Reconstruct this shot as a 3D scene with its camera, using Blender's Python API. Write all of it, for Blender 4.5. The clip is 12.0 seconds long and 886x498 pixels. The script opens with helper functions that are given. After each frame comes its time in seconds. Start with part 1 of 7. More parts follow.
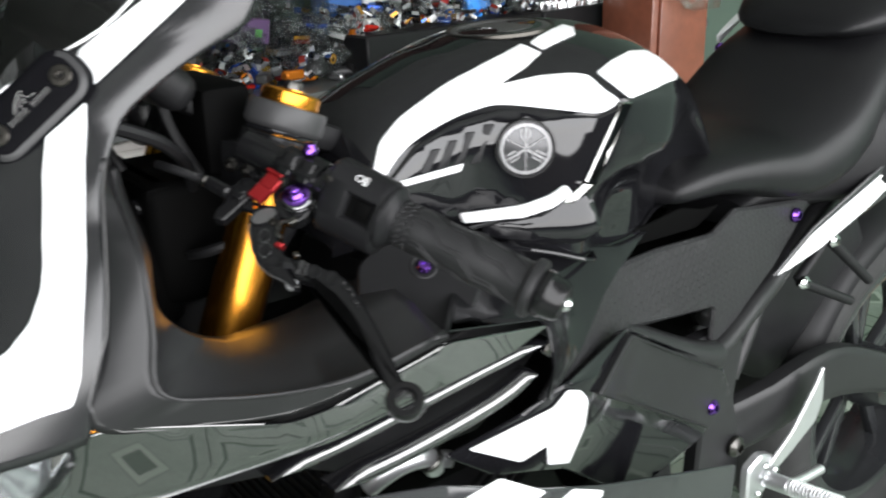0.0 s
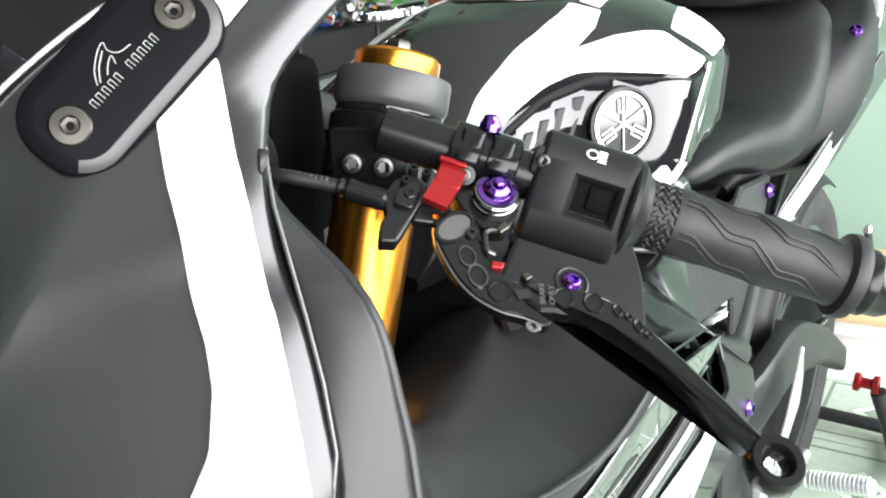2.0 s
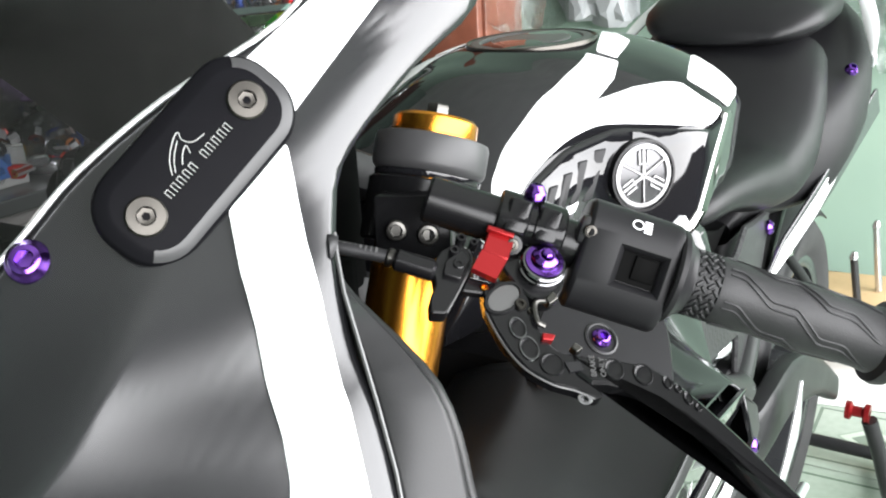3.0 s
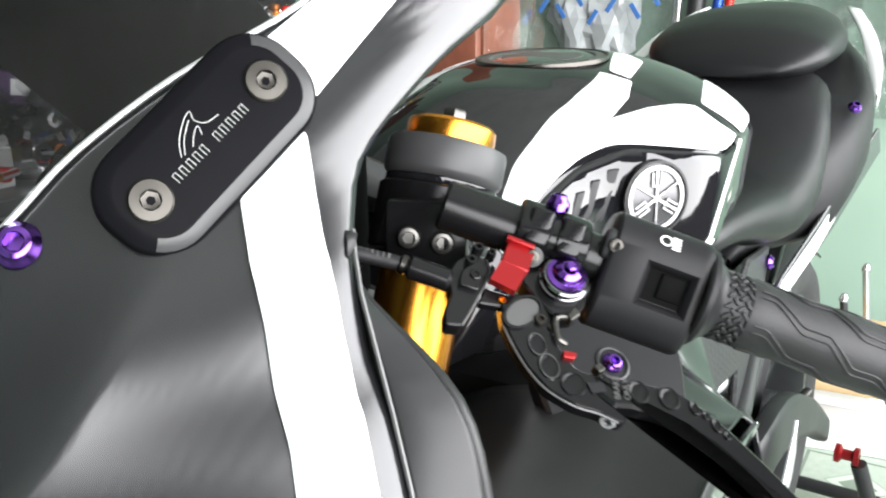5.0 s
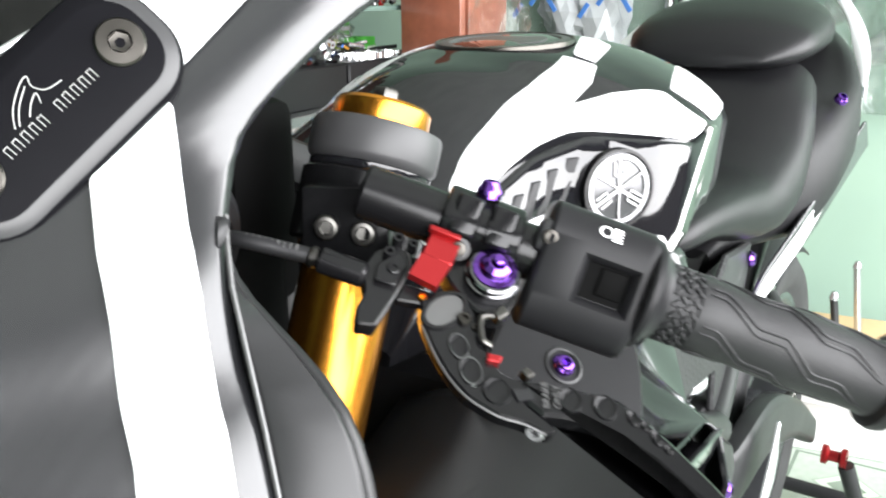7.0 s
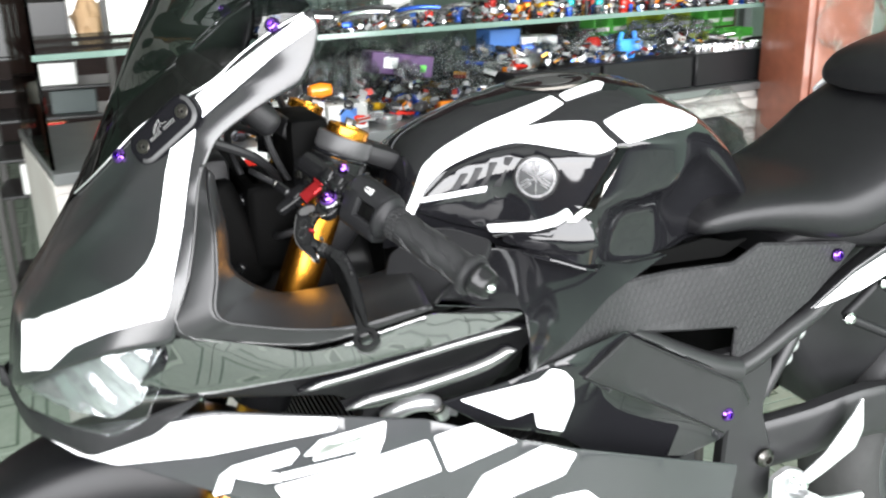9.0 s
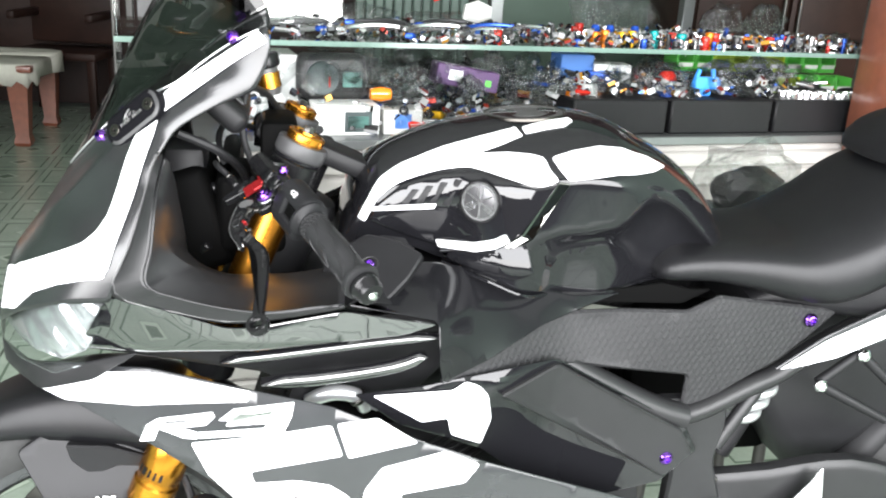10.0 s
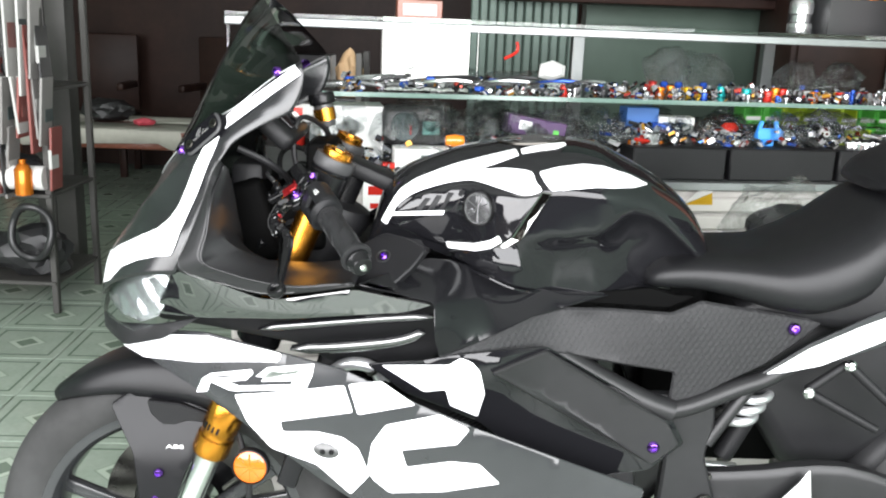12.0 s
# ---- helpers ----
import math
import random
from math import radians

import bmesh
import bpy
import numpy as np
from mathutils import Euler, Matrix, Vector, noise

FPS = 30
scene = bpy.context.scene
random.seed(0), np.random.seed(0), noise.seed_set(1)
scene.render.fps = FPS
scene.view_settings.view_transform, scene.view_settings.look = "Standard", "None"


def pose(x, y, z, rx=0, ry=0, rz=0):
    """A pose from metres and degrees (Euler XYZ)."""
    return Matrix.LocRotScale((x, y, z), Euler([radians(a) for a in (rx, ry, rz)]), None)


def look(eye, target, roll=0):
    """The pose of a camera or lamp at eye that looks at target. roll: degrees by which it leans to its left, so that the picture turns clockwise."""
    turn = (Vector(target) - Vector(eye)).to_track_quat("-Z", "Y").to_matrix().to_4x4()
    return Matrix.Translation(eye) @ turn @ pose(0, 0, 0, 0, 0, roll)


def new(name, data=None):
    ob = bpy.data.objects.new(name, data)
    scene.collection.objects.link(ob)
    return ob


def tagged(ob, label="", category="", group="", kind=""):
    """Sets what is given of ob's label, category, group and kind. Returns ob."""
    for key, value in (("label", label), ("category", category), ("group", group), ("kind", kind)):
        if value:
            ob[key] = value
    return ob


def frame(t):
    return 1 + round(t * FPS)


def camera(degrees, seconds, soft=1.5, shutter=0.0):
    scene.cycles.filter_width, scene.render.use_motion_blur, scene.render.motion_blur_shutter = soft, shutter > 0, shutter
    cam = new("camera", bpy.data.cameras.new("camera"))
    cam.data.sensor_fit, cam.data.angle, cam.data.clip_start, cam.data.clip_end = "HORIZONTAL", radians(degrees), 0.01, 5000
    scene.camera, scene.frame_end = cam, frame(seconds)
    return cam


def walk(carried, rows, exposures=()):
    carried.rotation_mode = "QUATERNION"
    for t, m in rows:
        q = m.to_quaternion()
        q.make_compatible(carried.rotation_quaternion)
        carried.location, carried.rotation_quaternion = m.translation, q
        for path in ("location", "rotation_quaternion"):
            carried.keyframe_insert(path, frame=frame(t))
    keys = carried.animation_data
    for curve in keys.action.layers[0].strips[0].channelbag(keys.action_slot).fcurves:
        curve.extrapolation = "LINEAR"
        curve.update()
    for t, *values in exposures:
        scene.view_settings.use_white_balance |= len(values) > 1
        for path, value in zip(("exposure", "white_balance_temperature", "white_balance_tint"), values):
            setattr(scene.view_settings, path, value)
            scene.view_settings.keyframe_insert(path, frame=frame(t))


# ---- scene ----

# ---------------------------------------------------------------- camera
cam = camera(52.8, 12.0, soft=2.0, shutter=0.5)
PATH = [
    (0, (-0.005, -0.696, 1.065), (1.09, 0.829, 0.377), -1.6),
    (0.5, (-0.063, -0.61, 1.055), (1.113, 0.86, 0.379), -0.7),
    (1, (-0.08, -0.452, 1.018), (1.375, 0.739, 0.338), -1.3),
    (1.5, (-0.076, -0.405, 1.002), (1.422, 0.749, 0.35), -3.7),
    (2, (-0.072, -0.391, 1.0), (1.445, 0.749, 0.368), -3.7),
    (2.5, (-0.072, -0.366, 1.02), (1.467, 0.752, 0.404), -3.7),
    (3, (-0.085, -0.364, 1.025), (1.471, 0.741, 0.425), -3.2),
    (3.2, (-0.088, -0.366, 1.027), (1.477, 0.726, 0.429), -2.6),
    (4.8, (-0.084, -0.356, 1.014), (1.504, 0.73, 0.468), -0.5),
    (5, (-0.077, -0.341, 1.01), (1.516, 0.742, 0.473), -0.6),
    (5.5, (-0.037, -0.308, 1.007), (1.559, 0.77, 0.467), -0.3),
    (6, (-0.021, -0.302, 0.998), (1.577, 0.773, 0.458), -0.1),
    (6.5, (-0.016, -0.302, 0.997), (1.58, 0.775, 0.454), -0.2),
    (7, (-0.031, -0.347, 0.998), (1.564, 0.73, 0.453), -0.3),
    (7.2, (-0.04, -0.377, 0.998), (1.549, 0.709, 0.455), -0.5),
    (8.8, (0.017, -0.939, 1.119), (0.779, 0.804, 0.5), -1.3),
    (9, (0.063, -0.999, 1.12), (0.715, 0.784, 0.489), -1.6),
    (9.5, (0.204, -1.14, 1.155), (0.577, 0.716, 0.511), 2.5),
    (10, (0.277, -1.126, 1.157), (0.607, 0.743, 0.527), 3.4),
    (10.5, (0.325, -1.126, 1.146), (0.576, 0.754, 0.51), 3.2),
    (11, (0.435, -1.253, 1.142), (0.474, 0.659, 0.556), 2.4),
    (11.5, (0.455, -1.308, 1.133), (0.444, 0.623, 0.611), 3.0),
    (12, (0.456, -1.37, 1.126), (0.441, 0.571, 0.645), 2.2),
]

EXPOSURES = [(0.0, -0.2), (0.6, -0.05), (1.0, -0.25), (1.5, 0.42), (2.1, 0.84), (2.6, 0.9), (3.0, 0.68), (3.2, 0.66), (4.8, 0.7), (6.5, 0.86), (7.2, 0.95), (8.8, 0.86), (10.5, 1.05), (11.2, 0.95), (12.0, 0.55)]
walk(cam, [(t, look(eye, target, roll)) for t, eye, target, roll in PATH], EXPOSURES)

# ---------------------------------------------------------------- light
world = bpy.data.worlds.new("sky")
scene.world = world
world.use_nodes = True
sky = world.node_tree.nodes.new("ShaderNodeTexSky")
sky.sky_type, sky.sun_disc = "NISHITA", False
sky.sun_elevation, sky.sun_rotation = radians(48), radians(200)
world.node_tree.nodes["Background"].inputs["Strength"].default_value = 0.06
world.node_tree.links.new(sky.outputs["Color"], world.node_tree.nodes["Background"].inputs["Color"])


def area_lamp(name, eye, target, width, height, power, colour):
    data = bpy.data.lights.new(name, "AREA")
    data.shape, data.size, data.size_y, data.energy, data.color = "RECTANGLE", width, height, power, colour
    lamp = new(name, data)
    lamp.matrix_world = look(eye, target)
    return lamp


# daylight from the street through the open shop front behind the camera, and a ceiling tube over the counter
area_lamp("shopfront_daylight", (0.05, -2.1, 1.41), (0.05, 0.5, 1.41), 5.7, 1.82, 340, (0.985, 0.985, 1.0))

# ---------------------------------------------------------------- materials


def material(name, colour, rough=0.5, metal=0.0, coat=0.0, grain=0.0, grain_scale=80.0, bump=0.0, bump_scale=200.0,
             rough_var=0.0, coat_rough=0.03, second=None, second_scale=6.0, piece_var=0.0, spec=0.5):
    m = bpy.data.materials.new(name)
    m.use_nodes = True
    nt = m.node_tree
    p = nt.nodes["Principled BSDF"]
    p.inputs["Base Color"].default_value = (*colour, 1)
    p.inputs["Roughness"].default_value, p.inputs["Metallic"].default_value = rough, metal
    p.inputs["Specular IOR Level"].default_value = spec
    p.inputs["Coat Weight"].default_value, p.inputs["Coat Roughness"].default_value = coat, coat_rough
    tc = nt.nodes.new("ShaderNodeTexCoord")
    if grain or second or piece_var:
        base = nt.nodes.new("ShaderNodeMixRGB")
        n1 = nt.nodes.new("ShaderNodeTexNoise")
        n1.inputs["Scale"].default_value, n1.inputs["Detail"].default_value = second_scale, 6
        nt.links.new(tc.outputs["Object"], n1.inputs["Vector"])
        base.inputs["Color1"].default_value = (*colour, 1)
        base.inputs["Color2"].default_value = (*(second or [c * (1 - grain) for c in colour]), 1)
        ramp = nt.nodes.new("ShaderNodeValToRGB")
        ramp.color_ramp.elements[0].position, ramp.color_ramp.elements[1].position = 0.35, 0.7
        nt.links.new(n1.outputs["Fac"], ramp.inputs["Fac"])
        nt.links.new(ramp.outputs["Color"], base.inputs["Fac"])
        fine = nt.nodes.new("ShaderNodeMixRGB")
        fine.blend_type = "MULTIPLY"
        fine.inputs["Fac"].default_value = grain
        n2 = nt.nodes.new("ShaderNodeTexNoise")
        n2.inputs["Scale"].default_value, n2.inputs["Detail"].default_value = grain_scale, 4
        nt.links.new(tc.outputs["Object"], n2.inputs["Vector"])
        nt.links.new(base.outputs["Color"], fine.inputs["Color1"])
        nt.links.new(n2.outputs["Fac"], fine.inputs["Color2"])
        last = fine
        if piece_var:
            info = nt.nodes.new("ShaderNodeObjectInfo")
            hsv = nt.nodes.new("ShaderNodeHueSaturation")
            mr = nt.nodes.new("ShaderNodeMapRange")
            mr.inputs["To Min"].default_value, mr.inputs["To Max"].default_value = 1 - piece_var, 1 + piece_var
            nt.links.new(info.outputs["Random"], mr.inputs["Value"])
            nt.links.new(mr.outputs["Result"], hsv.inputs["Value"])
            nt.links.new(last.outputs["Color"], hsv.inputs["Color"])
            last = hsv
        nt.links.new(last.outputs["Color"], p.inputs["Base Color"])
    if rough_var:
        n3 = nt.nodes.new("ShaderNodeTexNoise")
        n3.inputs["Scale"].default_value, n3.inputs["Detail"].default_value = 14, 5
        nt.links.new(tc.outputs["Object"], n3.inputs["Vector"])
        mr = nt.nodes.new("ShaderNodeMapRange")
        mr.inputs["To Min"].default_value, mr.inputs["To Max"].default_value = max(rough - rough_var, 0.02), rough + rough_var
        nt.links.new(n3.outputs["Fac"], mr.inputs["Value"])
        nt.links.new(mr.outputs["Result"], p.inputs["Roughness"])
    if bump:
        n4 = nt.nodes.new("ShaderNodeTexNoise")
        n4.inputs["Scale"].default_value, n4.inputs["Detail"].default_value = bump_scale, 3
        nt.links.new(tc.outputs["Object"], n4.inputs["Vector"])
        b = nt.nodes.new("ShaderNodeBump")
        b.inputs["Strength"].default_value, b.inputs["Distance"].default_value = bump, 0.001
        nt.links.new(n4.outputs["Fac"], b.inputs["Height"])
        nt.links.new(b.outputs["Normal"], p.inputs["Normal"])
    return m


def glass(name, colour, rough=0.02, clear=0.85):
    """Thin clear sheet: mostly see-through, with a real gloss on top."""
    m = bpy.data.materials.new(name)
    m.use_nodes = True
    nt = m.node_tree
    nt.nodes.remove(nt.nodes["Principled BSDF"])
    through_, gloss, mix = nt.nodes.new("ShaderNodeBsdfTransparent"), nt.nodes.new("ShaderNodeBsdfGlossy"), nt.nodes.new("ShaderNodeMixShader")
    through_.inputs["Color"].default_value = (*colour, 1)
    gloss.inputs["Roughness"].default_value = rough
    fres = nt.nodes.new("ShaderNodeFresnel")
    fres.inputs["IOR"].default_value = 1.45
    nt.links.new(fres.outputs["Fac"], mix.inputs["Fac"])
    nt.links.new(through_.outputs["BSDF"], mix.inputs[1])
    nt.links.new(gloss.outputs["BSDF"], mix.inputs[2])
    nt.links.new(mix.outputs["Shader"], nt.nodes["Material Output"].inputs["Surface"])
    return m


SATIN = material("satin_black_paint", (0.024, 0.025, 0.027), 0.24, coat=0.2, coat_rough=0.16, bump=0.015, bump_scale=900, rough_var=0.04, grain=0.25, grain_scale=30, spec=0.5)
MATTE = material("matte_black_plastic", (0.015, 0.015, 0.016), 0.40, bump=0.04, bump_scale=1200, rough_var=0.05, grain=0.3, grain_scale=60, spec=0.32)
NOSEM = material("satin_black_nose_paint", (0.011, 0.0115, 0.0125), 0.25, coat=0.1, coat_rough=0.2, bump=0.012, bump_scale=900, rough_var=0.05, grain=0.25, grain_scale=30, spec=0.5)
FENDM = material("satin_black_fender_plastic", (0.007, 0.007, 0.008), 0.34, bump=0.02, bump_scale=900, rough_var=0.05, grain=0.25, grain_scale=30, spec=0.2)
DULL = material("dull_black_plastic", (0.010, 0.010, 0.011), 0.5, bump=0.15, bump_scale=700, rough_var=0.08, grain=0.3, spec=0.22)
GLOSS = material("gloss_black_paint", (0.006, 0.006, 0.007), 0.04, rough_var=0.015, spec=0.4)
WHITE = material("white_vinyl", (0.86, 0.87, 0.88), 0.35, coat=0.3, coat_rough=0.1, grain=0.04, grain_scale=20)
GOLD = material("gold_anodised", (0.70, 0.29, 0.035), 0.25, metal=1.0, rough_var=0.04, grain=0.15, grain_scale=120)
CHROME = material("chrome_steel", (0.72, 0.72, 0.73), 0.1, metal=1.0, rough_var=0.04)
DARKCHROME = material("dark_chrome", (0.30, 0.30, 0.29), 0.06, metal=1.0, rough_var=0.02)
STEEL = material("brushed_steel", (0.11, 0.107, 0.10), 0.3, metal=1.0, rough_var=0.08, grain=0.3, grain_scale=300)
ALLOY = material("silver_alloy", (0.72, 0.73, 0.74), 0.33, metal=0.85, rough_var=0.06, grain=0.12)
PURPLE = material("purple_anodised", (0.15, 0.06, 0.34), 0.16, metal=1.0, rough_var=0.03)
RED = material("red_anodised", (0.24, 0.012, 0.014), 0.28, metal=0.7, rough_var=0.04)
RUBBER = material("black_rubber", (0.012, 0.012, 0.013), 0.5, bump=0.2, bump_scale=1500, rough_var=0.06, grain=0.3, spec=0.3)
TYRE = material("tyre_rubber", (0.045, 0.045, 0.045), 0.75, bump=0.3, bump_scale=300, rough_var=0.08, grain=0.4, grain_scale=40, spec=0.2)
SEATM = material("black_vinyl", (0.006, 0.006, 0.007), 0.42, bump=0.35, bump_scale=700, rough_var=0.05, grain=0.25, grain_scale=400, spec=0.26)
ANOD = material("black_anodised", (0.0055, 0.0055, 0.006), 0.24, metal=0.0, rough_var=0.05, grain=0.2, spec=0.25)
ENGRAVED = material("engraved_aluminium", (0.42, 0.42, 0.41), 0.5, metal=0.3, grain=0.2)
WETGLOSS = material("deep_gloss_black_paint", (0.006, 0.006, 0.007), 0.03, rough_var=0.01, spec=0.9, coat=1.0)
WETGLOSS.node_tree.nodes["Principled BSDF"].inputs["Coat IOR"].default_value = 1.85
# switch plastic; its near-black also stands for shade in the added gap fillers
VOIDM = material("switch_and_shade_black", (0.0016, 0.0016, 0.0016), 0.6, rough_var=0.05, spec=0.03)
HOUSM = material("matte_black_housing", (0.010, 0.010, 0.011), 0.42, bump=0.04, bump_scale=1200, rough_var=0.05, grain=0.3, grain_scale=60, spec=0.15)
COVERG = material("gloss_black_cover", (0.006, 0.006, 0.007), 0.03, rough_var=0.01, spec=0.5)
SHROUDM = material("gloss_black_plastic", (0.007, 0.007, 0.008), 0.13, rough_var=0.02, grain=0.2, spec=0.28)
RINGM = material("dark_grey_anodised", (0.035, 0.035, 0.036), 0.45, rough_var=0.05, grain=0.15, spec=0.3)
DARKSTEEL = material("dark_polished_steel", (0.13, 0.13, 0.135), 0.14, metal=1.0, rough_var=0.03)
LEVERM = material("gloss_black_anodised", (0.0045, 0.0045, 0.005), 0.20, rough_var=0.05, grain=0.2, spec=0.24)
PLATEM = material("black_hard_anodised", (0.005, 0.005, 0.006), 0.40, rough_var=0.04, grain=0.2, spec=0.02)
CUTEDGE = material("cut_aluminium", (0.03, 0.03, 0.031), 0.38, rough_var=0.05, grain=0.15, spec=0.32)
GREYAN = material("grey_anodised", (0.09, 0.09, 0.09), 0.42, metal=0.5, rough_var=0.05, grain=0.15)
BOLTS = material("stainless_bolt", (0.065, 0.061, 0.055), 0.32, metal=1.0, rough_var=0.06, grain=0.2, grain_scale=400)
AMBER_DEEP = material("deep_amber_plastic", (0.55, 0.13, 0.005), 0.2, coat=0.6, grain=0.3, grain_scale=200)
AMBER = material("amber_plastic", (0.60, 0.13, 0.006), 0.2, coat=0.6, grain=0.3, grain_scale=200)
SCREEN = glass("smoked_acrylic", (0.17, 0.17, 0.175))
LENS = glass("clear_lens", (0.9, 0.92, 0.93))
PLATE_WHITE = material("engraved_white", (0.75, 0.75, 0.75), 0.5)

# ---------------------------------------------------------------- mesh tools
from mathutils import geometry


def thing(name, label, category, group="", place=(0, 0, 0)):
    ob = new(name)
    ob.location = place
    return tagged(ob, label, category, group)


def part(name, bm, mat, parent=None, label="", sharp=38):
    bmesh.ops.recalc_face_normals(bm, faces=bm.faces)
    me = bpy.data.meshes.new(name)
    bm.to_mesh(me)
    bm.free()
    for poly in me.polygons:
        poly.use_smooth = True
    me.set_sharp_from_angle(angle=radians(sharp))
    me.materials.append(mat)
    ob = new(name, me)
    if parent is not None:
        ob.parent = parent
        ob.matrix_parent_inverse = parent.matrix_world.inverted() if parent.type != "EMPTY" else Matrix.Translation(-parent.location)
    return tagged(ob, label)


def frame_of(p0, p1):
    """A pose at p0 whose z runs to p1."""
    d = Vector(p1) - Vector(p0)
    return Matrix.Translation(p0) @ d.to_track_quat("Z", "Y").to_matrix().to_4x4()


def add_box(bm, size, m=None, bevel=0.0, segs=2):
    b = bmesh.new()
    bmesh.ops.create_cube(b, size=1.0, matrix=Matrix.Diagonal((*size, 1)))
    if bevel:
        bmesh.ops.bevel(b, geom=b.edges[:], offset=bevel, segments=segs, affect="EDGES", profile=0.5)
    return merge(bm, b, m)


def merge(bm, b, m=None):
    if m is not None:
        bmesh.ops.transform(b, matrix=m, verts=b.verts)
    keep = {v: bm.verts.new(v.co) for v in b.verts}
    for f in b.faces:
        try:
            bm.faces.new([keep[v] for v in f.verts])
        except ValueError:
            pass
    b.free()
    return bm


def add_lathe(bm, profile, m=None, seg=32, turn=1.0):
    """Rings of (radius, height) about z."""
    m = m or Matrix.Identity(4)
    rings = []
    for r, h in profile:
        if r < 1e-6:
            rings.append([bm.verts.new(m @ Vector((0, 0, h)))])
        else:
            rings.append([bm.verts.new(m @ Vector((r * math.cos(2 * math.pi * turn * k / seg), r * math.sin(2 * math.pi * turn * k / seg), h))) for k in range(seg)])
    for a, b in zip(rings, rings[1:]):
        for k in range(seg):
            j = (k + 1) % seg
            if len(a) == 1 and len(b) == 1:
                break
            if len(a) == 1:
                bm.faces.new((a[0], b[k], b[j]))
            elif len(b) == 1:
                bm.faces.new((a[k], a[j], b[0]))
            else:
                bm.faces.new((a[k], a[j], b[j], b[k]))
    return bm


def add_rod(bm, p0, p1, r0, r1=None, seg=20, round_=0.0015):
    r1 = r0 if r1 is None else r1
    h = (Vector(p1) - Vector(p0)).length
    c = min(round_, r0 * 0.4, h * 0.3)
    return add_lathe(bm, [(0, 0), (r0 - c, 0), (r0, c), (r1, h - c), (r1 - c, h), (0, h)], frame_of(p0, p1), seg)


def smooth_line(points, n=6, closed=False):
    """Catmull-Rom through the points."""
    p = [Vector(q) for q in points]
    out = []
    count = len(p) if closed else len(p) - 1
    for i in range(count):
        a, b, c, d = (p[(i - 1) % len(p)], p[i], p[(i + 1) % len(p)], p[(i + 2) % len(p)]) if closed else (p[max(i - 1, 0)], p[i], p[i + 1], p[min(i + 2, len(p) - 1)])
        for k in range(n):
            t = k / n
            out.append(0.5 * ((2 * b) + (c - a) * t + (2 * a - 5 * b + 4 * c - d) * t * t + (3 * b - a - 3 * c + d) * t ** 3))
    if not closed:
        out.append(p[-1])
    return out


def add_tube(bm, points, radius, seg=12, n=6, closed=False):
    """A round tube along smooth points; radius may be a list, one a point of the smooth line's ends."""
    line = smooth_line(points, n, closed)
    rad = radius if callable(radius) else (lambda t: radius)
    side = None
    rings = []
    for i, q in enumerate(line):
        a, b = line[max(i - 1, 0)], line[min(i + 1, len(line) - 1)]
        d = (b - a).normalized()
        if side is None:
            side = d.orthogonal().normalized()
        side = (side - d * side.dot(d)).normalized()
        up = d.cross(side)
        r = rad(i / max(len(line) - 1, 1))
        rings.append([bm.verts.new(q + r * (math.cos(2 * math.pi * k / seg) * side + math.sin(2 * math.pi * k / seg) * up)) for k in range(seg)])
    pairs = list(zip(rings, rings[1:])) + ([(rings[-1], rings[0])] if closed else [])
    for a, b in pairs:
        for k in range(seg):
            bm.faces.new((a[k], a[(k + 1) % seg], b[(k + 1) % seg], b[k]))
    if not closed:
        bm.faces.new(rings[0]), bm.faces.new(rings[-1])
    return bm


def add_loft(bm, rings, closed=True, caps=True):
    """Skin over rings of points, all with the same count."""
    vs = [[bm.verts.new(q) for q in ring] for ring in rings]
    for a, b in zip(vs, vs[1:]):
        n = len(a)
        for k in range(n if closed else n - 1):
            j = (k + 1) % n
            try:
                bm.faces.new((a[k], a[j], b[j], b[k]))
            except ValueError:
                pass
    if caps and closed:
        bm.faces.new(vs[0]), bm.faces.new(vs[-1])
    return bm


def rounded(outline, r, steps=4):
    """The outline with its corners cut round."""
    pts = [Vector(q) for q in outline]
    out = []
    for i, b in enumerate(pts):
        a, c = pts[i - 1], pts[(i + 1) % len(pts)]
        ra, rc = min(r, (a - b).length * 0.45), min(r, (c - b).length * 0.45)
        p, q = b + (a - b).normalized() * ra, b + (c - b).normalized() * rc
        for k in range(steps + 1):
            t = k / steps
            out.append((1 - t) ** 2 * p + 2 * t * (1 - t) * b + t * t * q)
    return out


def inset(outline, d):
    pts = [Vector(q) for q in outline]
    area = sum(p.x * q.y - q.x * p.y for p, q in zip(pts, pts[1:] + pts[:1]))
    s = 1 if area > 0 else -1
    out = []
    for i, b in enumerate(pts):
        t = (pts[(i + 1) % len(pts)] - pts[i - 1])
        out.append(b + s * d * Vector((-t.y, t.x)).normalized() if t.length > 1e-9 else b)
    return out


